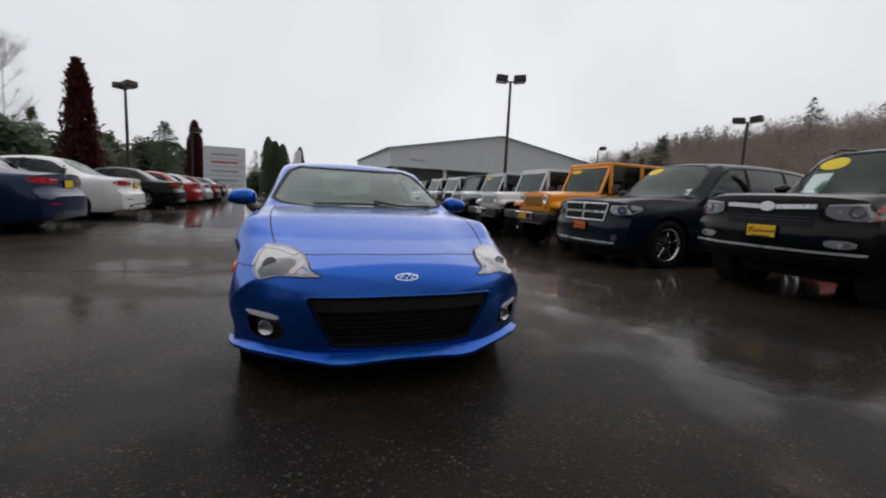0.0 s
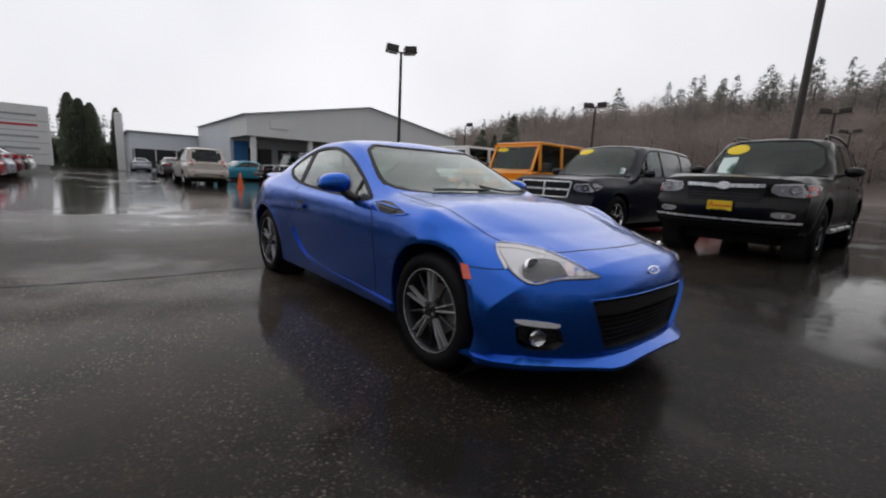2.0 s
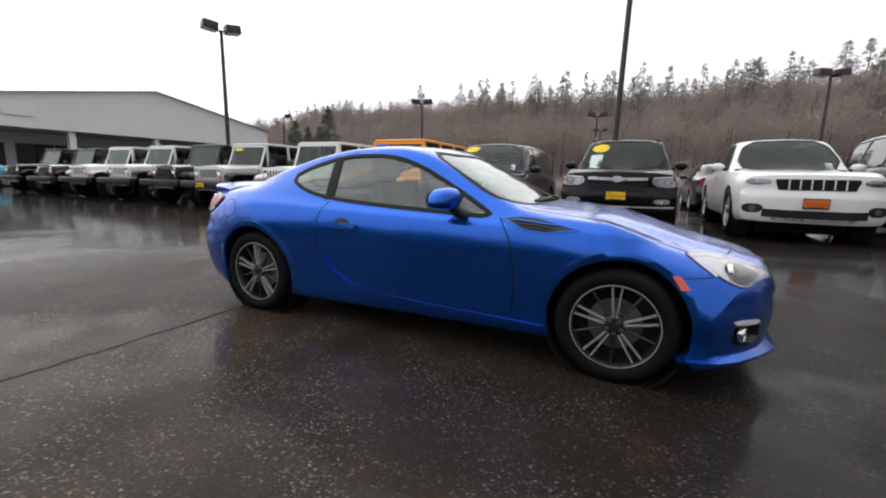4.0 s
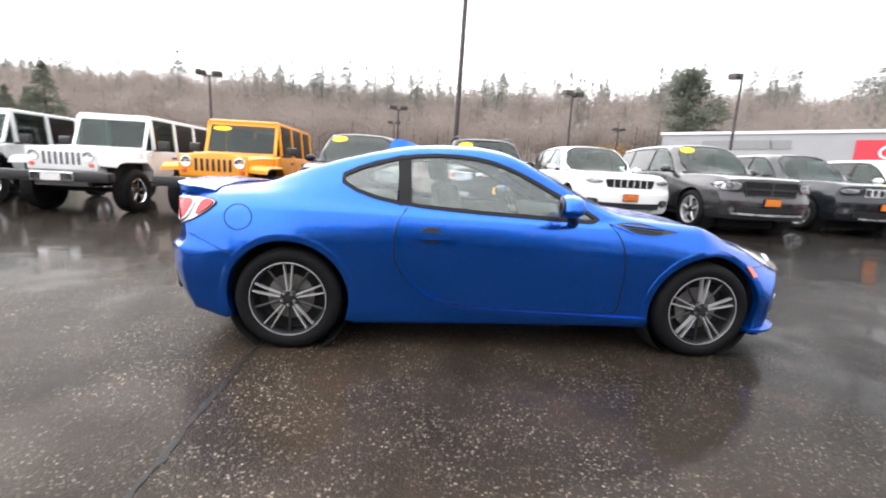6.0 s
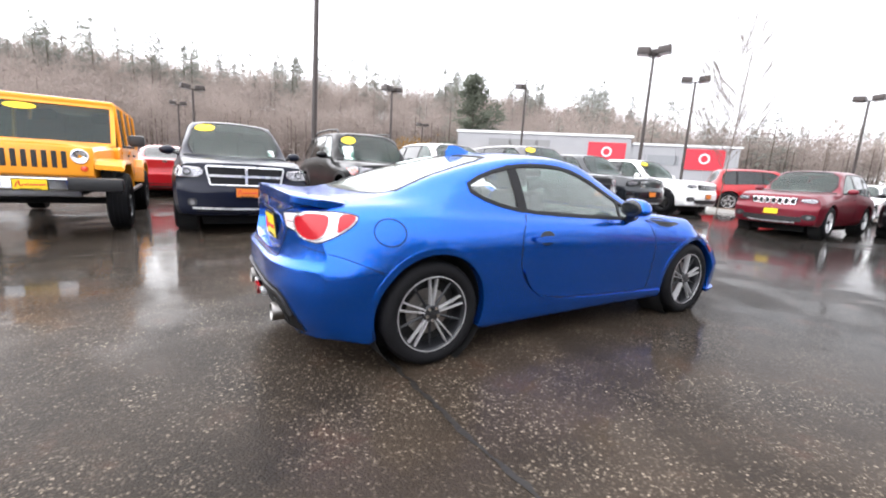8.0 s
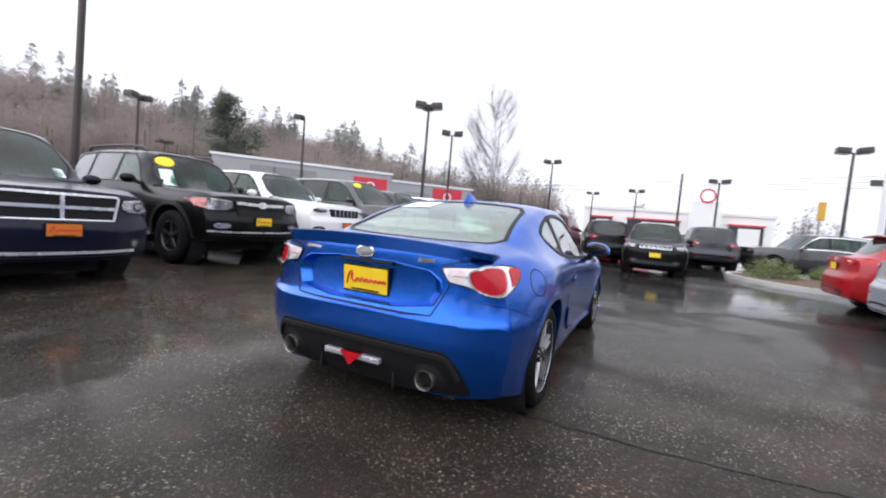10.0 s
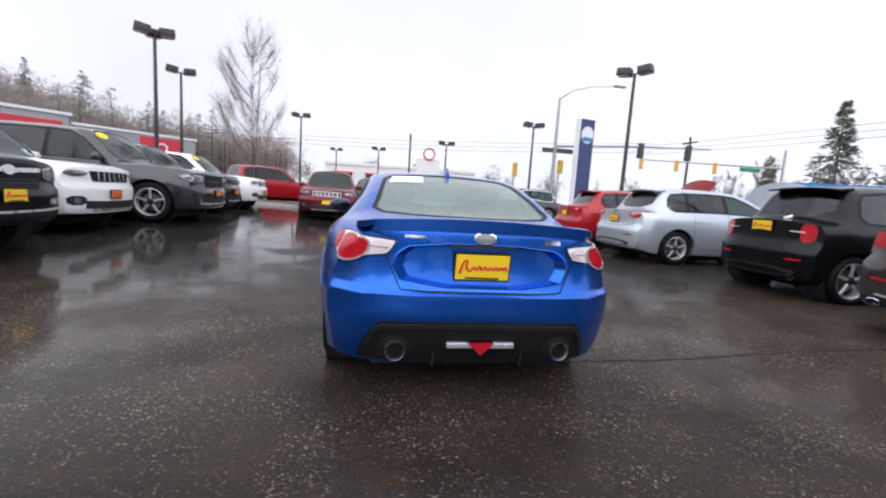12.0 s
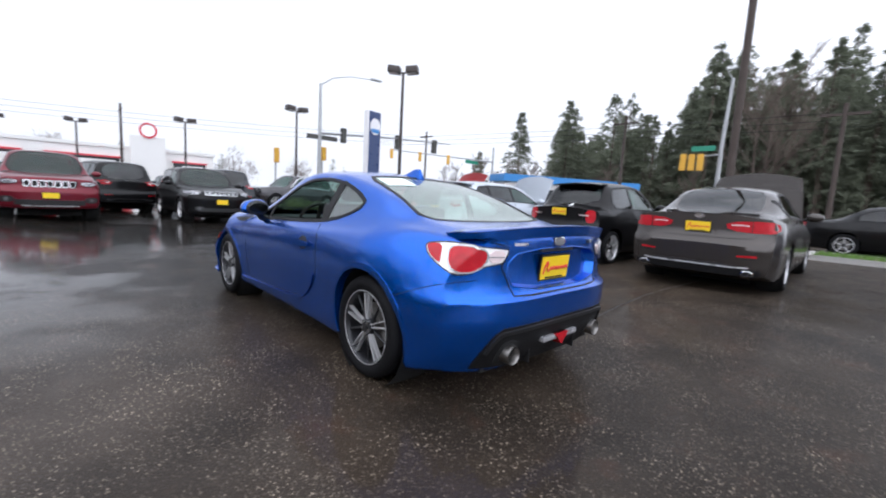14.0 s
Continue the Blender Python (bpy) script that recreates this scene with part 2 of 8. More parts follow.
PLATE_O = surface("orange_plate", (0.62, 0.17, 0.015), 0.4, var=0.08)
PLATE_RED = surface("red_print", (0.6, 0.03, 0.02), 0.5, var=0.1)
STICKER = surface("yellow_sticker", (0.85, 0.62, 0.01), 0.5, var=0.05)
PAPER = surface("pale_green_paper", (0.70, 0.84, 0.79), 0.7, var=0.06)
GLASS = glass("window_glass", (0.90, 0.95, 0.93), 1.3, haze=0.03)
GLASS_DARK = glass("privacy_glass", (0.36, 0.38, 0.39), 1.1)
GLASS_MID = glass("tinted_glass", (0.46, 0.58, 0.54), 0.85)
GLASS_WS = glass("wet_windscreen_glass", (0.66, 0.78, 0.74), 1.0, haze=0.015)
GLASS_REAR = glass("misted_rear_glass", (0.80, 0.92, 0.84), 1.0, haze=0.075)
GLASS_LAMP = glass("lamp_cover", (0.93, 0.93, 0.94), 0.9)

# ---- vehicle shells ----
from mathutils.bvhtree import BVHTree
from mathutils.geometry import delaunay_2d_cdt


def pchip(ts, v, flat_ends=False):
    """A monotone curve through v at ts (v: values, or rows of values along the last axis)."""
    ts, v = np.asarray(ts, float), np.asarray(v, float)
    h = np.diff(ts)
    d = np.diff(v, axis=-1) / h
    m = np.zeros_like(v)
    a, b = d[..., :-1], d[..., 1:]
    ok = a * b > 0
    m[..., 1:-1] = np.where(ok, 2 * a * b / np.where(ok, a + b, 1), 0)
    if not flat_ends:
        m[..., 0], m[..., -1] = d[..., 0], d[..., -1]

    def at(x):
        x = np.clip(np.asarray(x, float), ts[0], ts[-1])
        i = np.clip(np.searchsorted(ts, x, side="right") - 1, 0, len(h) - 1)
        t = (x - ts[i]) / h[i]
        return (v[..., i] * (1 + 2 * t) * (1 - t) ** 2 + m[..., i] * h[i] * t * (1 - t) ** 2
                + v[..., i + 1] * t * t * (3 - 2 * t) + m[..., i + 1] * h[i] * t * t * (t - 1))
    return at


def curve(*pairs):
    p = sorted(pairs)
    return pchip([a for a, _ in p], [b for _, b in p])


def inside(poly, pts):
    """Which of the points lie in the polygon."""
    poly, pts = np.asarray(poly, float), np.asarray(pts, float)
    x, y = pts[:, 0], pts[:, 1]
    res = np.zeros(len(pts), bool)
    for (x0, y0), (x1, y1) in zip(poly, np.roll(poly, -1, 0)):
        if y0 == y1:
            continue
        c = ((y0 > y) != (y1 > y)) & (x < (x1 - x0) * (y - y0) / (y1 - y0) + x0)
        res ^= c
    return res


def nearest(poly, p):
    best, bd = p, 1e9
    for a, b in zip(poly, poly[1:] + poly[:1]):
        ax, ay = b[0] - a[0], b[1] - a[1]
        t = max(0, min(1, ((p[0] - a[0]) * ax + (p[1] - a[1]) * ay) / (ax * ax + ay * ay + 1e-12)))
        q = (a[0] + t * ax, a[1] + t * ay)
        d = (q[0] - p[0]) ** 2 + (q[1] - p[1]) ** 2
        if d < bd:
            best, bd = q, d
    return best, math.sqrt(bd)


def dense(line, step, closed=True):
    """The polyline with points no further apart than step."""
    out = []
    for a, b in zip(line, line[1:] + (line[:1] if closed else [])):
        n = max(1, int(math.ceil(math.dist(a, b) / step)))
        out += [(a[0] + (b[0] - a[0]) * k / n, a[1] + (b[1] - a[1]) * k / n) for k in range(n)]
    return out if closed else out + [line[-1]]


def rounded(line, passes=2, closed=True):
    """Corners cut so that the outline is smooth."""
    for _ in range(passes):
        out = []
        pairs = list(zip(line, line[1:] + (line[:1] if closed else [])))
        for a, b in pairs:
            out += [(a[0] * .75 + b[0] * .25, a[1] * .75 + b[1] * .25), (a[0] * .25 + b[0] * .75, a[1] * .25 + b[1] * .75)]
        line = out if closed else [line[0]] + out + [line[-1]]
    return line


def flip(line):
    return [(-a, b) for a, b in line]


AX = {"x": (1, 2, 0), "y": (0, 2, 1), "z": (0, 1, 2)}
# looking at a front or a rear corner from 45 degrees; the flat x runs outboard and away from the end
DIAG = {"front": 1.0, "rear": -1.0}


class Shell:
    """The outer skin of a vehicle, lofted from named curves along its length, x ahead. Patches and strips are laid on it."""

    def __init__(self, s, nx=120, half=24, rows=16):
        self.s = s
        xr, xf = s["xr"], s["xf"]
        k = np.linspace(-1, 1, nx)
        u = (xf + xr) / 2 + (xf - xr) / 2 * np.sign(k) * (1 - (1 - abs(k)) ** 1.25)
        g = {n: s[n](u) for n in ("zb", "W", "zw", "Ws", "zs", "Wr", "zr", "zt")}
        o = 0 * u
        tuck = s.get("sill", 0.93)
        yb = g["W"] * (tuck(u) if callable(tuck) else tuck)
        c = [(o, g["zb"]), (yb * .6, g["zb"]), (yb, g["zb"] + .015), (g["W"] * s.get("tumble", .985), g["zb"] * .55 + g["zw"] * .45),
             (g["W"], g["zw"]), (g["W"] * .55 + g["Ws"] * .45 + .012, g["zw"] * .3 + g["zs"] * .7), (g["Ws"], g["zs"]),
             ((g["Ws"] + g["Wr"]) / 2 + s.get("belly", .012), (g["zs"] + g["zr"]) / 2), (g["Wr"], g["zr"]),
             (g["Wr"] * .6, g["zr"] * .28 + g["zt"] * .72), (o, g["zt"])]
        Y, Z = np.stack([a for a, _ in c], 1), np.stack([b for _, b in c], 1)
        ch = np.r_[0, np.cumsum(np.hypot(np.diff(Y, axis=1), np.diff(Z, axis=1)).mean(0) + 1e-3)]
        smp = np.r_[np.linspace(0, ch[4], half + 1)[:-1], np.linspace(ch[4], ch[-1], half + 1)]
        Y, Z = pchip(ch, Y)(smp), pchip(ch, Z, True)(smp)
        n = 2 * half + 1
        verts, faces, idx = [], [], {}

        def put(y, z, uu):
            verts.append((self.along(uu, y, z), y, z))
            return len(verts) - 1
        ring = np.zeros((nx, 2 * n - 2), int)
        for i in range(nx):
            for j in range(n):
                ring[i, j] = put(Y[i, j], Z[i, j], u[i])
            for j in range(n - 2, 0, -1):
                ring[i, 2 * n - 2 - j] = put(-Y[i, j], Z[i, j], u[i])
        R = 2 * n - 2
        for i in range(nx - 1):
            for j in range(R):
                j2 = (j + 1) % R
                faces.append((ring[i, j], ring[i + 1, j], ring[i + 1, j2], ring[i, j2]))
        for i, uu, fr in ((0, xr, False), (nx - 1, xf, True)):
            for sgn in (1, -1):
                grid = []
                for j in range(half + 1):
                    lo, hi = j, n - 1 - j
                    a = ring[i, lo] if sgn > 0 or lo == 0 else ring[i, R - lo]
                    b = ring[i, hi] if sgn > 0 or hi == n - 1 else ring[i, R - hi]
                    if j == half:
                        grid.append([a] * (rows + 1))
                        continue
                    if sgn < 0 and j == 0:
                        grid.append(idx[i])
                        continue
                    col = [a]
                    for q in range(1, rows):
                        t = q / rows
                        y, z = Y[i, lo] * (1 - t) + Y[i, hi] * t, Z[i, lo] * (1 - t) + Z[i, hi] * t
                        col.append(put(sgn * y, z, uu))
                    grid.append(col + [b])
                    if j == 0:
                        idx[i] = grid[0]
                for p, q in zip(grid, grid[1:]):
                    for r in range(rows):
                        f = [p[r], q[r], q[r + 1], p[r + 1]]
                        f = [f[k] for k in range(4) if f[k] != f[k - 1]]
                        if len(f) > 2:
                            faces.append(tuple(f if (sgn > 0) == fr else f[::-1]))
        self.verts, self.faces = verts, faces
        self.bvh = BVHTree.FromPolygons([Vector(v) for v in verts], faces)
        self.bm = bmesh.new()
        vs = [self.bm.verts.new(v) for v in verts]
        for f in faces:
            try:
                self.bm.faces.new([vs[k] for k in f])
            except ValueError:
                pass
        bmesh.ops.recalc_face_normals(self.bm, faces=self.bm.faces)
        self.bm.normal_update()

    def along(self, u, y, z):
        """Bows the nose and the tail: how far ahead the skin lies for the length u at y, z."""
        s = self.s
        for end, plan, prof, sg in (("xf", "plan_f", "prof_f", 1), ("xr", "plan_r", "prof_r", -1)):
            e = s[end]
            x0 = e - sg * s.get("bow", 0.9)
            if sg * (u - x0) > 0:
                kk, pw, w = s[plan]
                lim = e - sg * (kk * (abs(y) / w) ** pw + float(s[prof](z)))
                return x0 + (u - x0) * (lim - x0) / (e - x0)
        return u

    def hit(self, p, axis, side, out=0.0):
        """The skin's point under the flat point p, seen along the axis from that side, lifted by out."""
        if axis in DIAG:
            way = Vector((DIAG[axis], side, 0)).normalized()
            o = Vector((-DIAG[axis] * way.y * side, side * abs(way.x), 0)) * p[0] + Vector((0, 0, p[1]))
            q, nrm, _, _ = self.bvh.ray_cast(o + way * 9, -way)
            if q is None:
                q, nrm, _, _ = self.bvh.find_nearest(o + way * 1.6)
            if nrm.dot(way) < 0:
                nrm = -nrm
            return q + nrm * out, nrm
        a, b, c = AX[axis]
        o, d = Vector((0, 0, 0)), Vector((0, 0, 0))
        o[a], o[b], o[c] = p[0], p[1], 9 * side
        d[c] = -side
        q, nrm, _, _ = self.bvh.ray_cast(o, d)
        if q is None:
            lo = Vector(o)
            lo[c] = (0.8 if axis != "x" else 1.8) * side
            q, nrm, _, _ = self.bvh.find_nearest(lo)
        if nrm[c] * side < 0:
            nrm = -nrm
        return q + nrm * out, nrm

    def cut(self, poly, axis, side, least=0.12, where=None):
        """Opens the skin inside the outline, which its edge then follows."""
        a, b, c = AX[axis]
        self.bm.faces.ensure_lookup_table()
        fs = list(self.bm.faces)
        cen = np.array([f.calc_center_median() for f in fs])
        nor = np.array([f.normal for f in fs])
        ok = inside(poly, cen[:, [a, b]]) & (nor[:, c] * side > least)
        if axis == "y":
            ok &= cen[:, 1] * side > 0
        if where:
            ok &= where(cen)
        gone = [f for f, k in zip(fs, ok) if k]
        rim = {v for f in gone for v in f.verts}
        bmesh.ops.delete(self.bm, geom=gone, context="FACES")
        edge = [v for v in rim if v.is_valid and v.is_boundary]
        for v in edge:
            q, d = nearest(poly, (v.co[a], v.co[b]))
            if d < 0.08:
                w, _ = self.hit(q, axis, side)
                v.co[a], v.co[b] = q
                if abs(w[c] - v.co[c]) < 0.06:
                    v.co[c] = w[c]
        return edge

    def arch(self, x, z, r, side, deep=0.05):
        """A round wheel opening with a turned-in lip."""
        circ = [(x + r * math.cos(t), z + r * math.sin(t)) for t in (2 * math.pi * k / 72 for k in range(72))]
        edge = set(self.cut(circ, "y", side, -0.6, lambda c: np.abs(c[:, 1]) > 0.5 * self.s["wmax"]))
        es = [e for e in self.bm.edges if e.is_boundary and e.verts[0] in edge and e.verts[1] in edge]
        g = bmesh.ops.extrude_edge_only(self.bm, edges=es)
        for v in g["geom"]:
            if isinstance(v, bmesh.types.BMVert):
                v.co.y -= side * deep

    def patch(self, poly, axis, side, out=0.004, thick=0.006, step=0.05):
        """A piece that lies on the skin within the outline, with its own thickness."""
        ring = dense(poly, step)
        xs, ys = [p[0] for p in poly], [p[1] for p in poly]
        pts = list(ring)
        gx, gy = np.meshgrid(np.arange(min(xs), max(xs), step), np.arange(min(ys), max(ys), step))
        grid = np.c_[gx.ravel(), gy.ravel()]
        if len(grid):
            for p in grid[inside(poly, grid)]:
                if nearest(poly, p)[1] > step * .45:
                    pts.append((float(p[0]), float(p[1])))
        n = len(ring)
        v2, _, f2, *_ = delaunay_2d_cdt([Vector(p) for p in pts], [(k, (k + 1) % n) for k in range(n)], [list(range(n))], 1, 1e-5)
        bm = bmesh.new()
        top, low = [], []
        for p in v2:
            q, nrm = self.hit(p, axis, side, out)
            top.append(bm.verts.new(q))
            low.append(bm.verts.new(q - nrm * thick))
        use = {}
        for f in f2:
            if len(f) < 3:
                continue
            try:
                bm.faces.new([top[k] for k in f])
                bm.faces.new([low[k] for k in f[::-1]])
            except ValueError:
                continue
            for a, b in zip(f, f[1:] + f[:1]):
                use[(a, b)] = 1
        for a, b in use:
            if (b, a) not in use:
                try:
                    bm.faces.new((top[b], top[a], low[a], low[b]))
                except ValueError:
                    pass
        bmesh.ops.recalc_face_normals(bm, faces=bm.faces)
        return bm

    def strip(self, line, axis, side, width=0.006, out=0.0015, thick=0.003, closed=False, step=0.03, bm=None, shift=0.0):
        """A band along a line on the skin."""
        pts = dense(line, step, closed)
        bm = bm or bmesh.new()
        n = len(pts)
        rows = []
        for k, p in enumerate(pts):
            a = pts[k - 1] if closed or k else pts[k]
            b = pts[(k + 1) % n] if closed or k < n - 1 else pts[k]
            dx, dy = b[0] - a[0], b[1] - a[1]
            ln = math.hypot(dx, dy) or 1
            nx, ny = -dy / ln, dx / ln
            row = []
            wd = width(k / max(1, n - 1)) if callable(width) else width
            for s in (shift - wd / 2, shift + wd / 2):
                q, nrm = self.hit((p[0] + nx * s, p[1] + ny * s), axis, side, out)
                row += [bm.verts.new(q), bm.verts.new(q - nrm * thick)]
            rows.append(row)
        for k in range(n if closed else n - 1):
            p, q = rows[k], rows[(k + 1) % n]
            for a, b in ((0, 2), (2, 3), (3, 1), (1, 0)):
                bm.faces.new((p[a], q[a], q[b], p[b]))
        if not closed:
            bm.faces.new([rows[0][k] for k in (0, 2, 3, 1)])
            bm.faces.new([rows[-1][k] for k in (0, 1, 3, 2)])
        bmesh.ops.recalc_face_normals(bm, faces=bm.faces)
        return bm


def wheel(parent, x, y, z, r, rim, width, side, spokes=5, style="twin", alloy=None, dark=None, sides=40):
    """One road wheel: tyre, rim barrel, spokes, disc and hub; the outer face looks to the given side."""
    alloy, dark = alloy or ALLOY, dark or ALLOY_DARK
    w = new("wheel")
    w.empty_display_size = 0.1
    w.parent = parent
    w.matrix_basis = Matrix.Translation((x, y, z)) @ Matrix.Rotation(0 if side < 0 else math.pi, 4, "Z")
    h = width / 2
    # the outer face looks along -y
    part("tyre", lathe([(rim * .97, -h * .72), (rim * 1.02, -h * .86), (rim + (r - rim) * .35, -h * .99), (rim + (r - rim) * .7, -h * .96),
                        (r * .975, -h * .8), (r * .995, -h * .62), (r, -h * .4), (r * .985, -h * .37), (r, -h * .34), (r, -h * .04),
                        (r * .985, 0), (r, h * .04), (r, h * .34), (r * .985, h * .37), (r, h * .4), (r * .995, h * .62),
                        (r * .975, h * .8), (rim + (r - rim) * .5, h), (rim * .97, h * .72)], sides), TYRE, w, smooth=40)
    part("rim", lathe([(rim * 1.0, -h * .80), (rim * 1.015, -h * .86), (rim * .985, -h * .88), (rim * .95, -h * .80), (rim * .93, -h * .5),
                       (rim * .9, h * .2), (rim * .93, h * .8)], sides), ALLOY_SHADE if style in ("twin", "dark") else alloy if style != "black" else dark, w, smooth=35)
    if style == "twin":
        part("rim_edge", lathe([(rim * 1.004, -h * .86), (rim * 1.006, -h * .90), (rim * .988, -h * .905), (rim * .984, -h * .87)], sides), alloy, w, smooth=35)
    bm = bmesh.new()
    add_lathe(bm, [(rim * .92, -h * .02), (rim * .9, h * .05), (rim * .3, h * .1), (0.001, h * .1)], sides)
    part("wheel_well_disc", bm, LINER, w, smooth=40)
    part("brake_disc", lathe([(rim * .62, -h * .12), (rim * .62, -h * .2), (rim * .3, -h * .2), (rim * .28, -h * .35), (0.001, -h * .35)], sides), STEEL, w, smooth=30)
    face = -h * .80
    for k in range(spokes):
        t0 = 2 * math.pi * k / spokes + math.pi / 2
        bars = ((-.115, .044), (.115, .044)) if style in ("twin", "black") else ((0, .085),)
        bm = bmesh.new()
        for da, wd in bars:
            a0, a1 = t0 + da * 1.7, t0 + da
            for (q0, q1, m0, m1, dep) in ((rim * .16, rim * .965, 1.0, .82, .03),):
                p0, p1 = Vector((math.cos(a0) * q0, 0, math.sin(a0) * q0)), Vector((math.cos(a1) * q1, 0, math.sin(a1) * q1))
                d = (p1 - p0).normalized()
                nn = Vector((-d.z, 0, d.x))
                hw = wd * rim * .5 * (2.0 if style == "five" else 1)
                vs = []
                for p, mm, yy in ((p0, m0, face + .012), ((p0 + p1) / 2, .9, face + .004), (p1, m1, face + .004)):
                    vs.append([bm.verts.new(p + nn * hw * mm * e + Vector((0, yy + o, 0))) for e, o in ((-1, .004), (-.72, -.004), (.72, -.004), (1, .004), (1, .022), (-1, .022))])
                for r0, r1 in zip(vs, vs[1:]):
                    for i in range(6):
                        bm.faces.new((r0[i], r1[i], r1[(i + 1) % 6], r0[(i + 1) % 6]))
                bm.faces.new(vs[0])
                bm.faces.new(vs[-1][::-1])
        bmesh.ops.recalc_face_normals(bm, faces=bm.faces)
        part("spoke", bm, alloy if style != "black" else dark, w)
    if style == "twin":
        for k in range(spokes):
            t0 = 2 * math.pi * (k + .5) / spokes + math.pi / 2
            c, s = math.cos(t0), math.sin(t0)
            part("thin_spoke", tube([(c * rim * .15, face + .03, s * rim * .15), (c * rim * .95, face + .022, s * rim * .95)], [.009, .007], 6), ALLOY_SHADE, w)
    bm = lathe([(rim * .25, face + .03), (rim * .25, face + .012), (rim * .2, face + .004), (0.001, face + .004)], 24)
    part("hub", bm, ALLOY_SHADE if style == "twin" else dark, w, smooth=30)
    part("hub_cap", lathe([(rim * .1, face + .004), (rim * .095, face - .004), (0.001, face - .006)], 16), PLASTIC, w, smooth=40)
    if sides > 30:
        for k in range(5):
            t0 = 2 * math.pi * (k + .5) / 5 + math.pi / 2
            part("lug_nut", lathe([(.011, face + .012), (.011, face - .004), (.001, face - .005)], 8,
                                  Matrix.Translation((math.cos(t0) * rim * .17, 0, math.sin(t0) * rim * .17))), CHROME, w)
    return w


def liners(parent, xs, z, r, wmax, top=0.0):
    """Dark wheel wells behind the openings."""
    for x in xs:
        for side in (1, -1):
            bm = bmesh.new()
            add_lathe(bm, [(r + .012, side * (wmax - .055)), (r + .02, side * (wmax - .30)), (r * .96, side * (wmax - .33)), (.001, side * (wmax - .33))],
                      32, Matrix.Translation((x, 0, z)))
            part("wheel_arch_liner", bm, LINER, parent, smooth=40)


def seat(parent, x, y, z, h=0.62, w=0.5, mat=None):
    s = new("seat")
    s.parent = parent
    s.matrix_basis = Matrix.Translation((x, y, z))
    mat = mat or SEAT
    part("cushion", box(-.05, .45, -w / 2, w / 2, -.2, 0, .05), mat, s, smooth=40)
    bm = bmesh.new()
    add_box(bm, -.07, .07, -w / 2, w / 2, -.05, h, .06, Matrix.Translation((-.08, 0, 0)) @ Matrix.Rotation(radians(-14), 4, "Y"))
    part("backrest", bm, mat, s, smooth=40)
    bm = bmesh.new()
    add_box(bm, -.05, .05, -.13, .13, h + .02, h + .2, .04, Matrix.Translation((-.10, 0, 0)) @ Matrix.Rotation(radians(-14), 4, "Y"))
    part("headrest", bm, mat, s, smooth=40)


def cabin(parent, sh, x0, x1, y, z, zt, seats, dash_x, wheel_y=0.36):
    """What shows through the panes: a tray at the height of the sills, dashboard, steering wheel, seats."""
    bm = box(x0, x1, -y, y, z - .06, z, .02)
    part("cabin_tray", bm, LINING, parent)
    bm = box(dash_x - .35, dash_x + .02, -y, y, z - .05, z + .10, .05)
    part("dashboard", bm, LINING, parent, smooth=40)
    bm = bmesh.new()
    m = Matrix.Translation((dash_x - .48, wheel_y, z + .06)) @ Matrix.Rotation(radians(68), 4, "Y")
    pts = [m @ Vector((.18 * math.cos(t), .18 * math.sin(t), 0)) for t in (2 * math.pi * k / 24 for k in range(25))]
    add_tube(bm, pts, .014, 6, cap=False)
    add_tube(bm, [m @ Vector((-.17, 0, 0)), m @ Vector((.17, 0, 0))], .02, 6)
    add_tube(bm, [m @ Vector((0, -.17, 0)), m @ Vector((0, .17, 0))], .02, 6)
    part("steering_wheel", bm, PLASTIC, parent, smooth=50)
    for sx, sy, w in seats:
        seat(parent, sx, sy, z, zt, w)


# ---- the blue coupe ----
def plate(parent, name, m, w, h, face, print_mat, bars=True):
    """A dealer's plate: a dark frame, a coloured face and a bar of red print."""
    p = part(name, box(-.006, .006, -w / 2, w / 2, -h / 2, h / 2, .004), TRIM, parent)
    p.matrix_basis = m
    part("plate_face", box(-.0095, -.006, -w / 2 + .009, w / 2 - .009, -h / 2 + .012, h / 2 - .012), face, p)
    if bars:
        stroke = [(-.40, -.22), (-.34, .22), (-.26, .24), (-.30, .02), (-.22, -.16), (-.16, .06), (-.10, -.12), (-.06, .10), (-.01, -.12), (.04, .08), (.08, -.12), (.14, .06), (.19, -.10),
                  (.24, .06), (.28, -.10), (.33, .06), (.36, -.08), (.41, .08), (.43, -.08)]
        part("print", tube([(-.0105, -a * w, b * h) for a, b in rounded(stroke, 1, False)], .0062 * w / .31, 5), print_mat, p)
        part("print_bar", box(-.0115, -.0095, -w * .3, w * .3, -h * .40, -h * .34), TRIM, p)
    return p


def cap_form(c, rx, ry, up, down, out):
    """A mirror housing: round above and ahead, nearly flat below and behind, tapering to its outer end (out: 1 or -1 along y)."""
    bm = bmesh.new()
    g = bmesh.ops.create_uvsphere(bm, u_segments=24, v_segments=16, radius=1)
    for v in g["verts"]:
        x, y, z = (math.copysign(abs(k) ** .72, k) for k in v.co)
        v.co = (c[0] + x * rx * (1 if x > 0 else .62), c[1] + y * ry * (1 - .12 * z), c[2] + z * (up if z > 0 else down * (1 - .32 * y * out)) - .010 * y * out)
    return bm


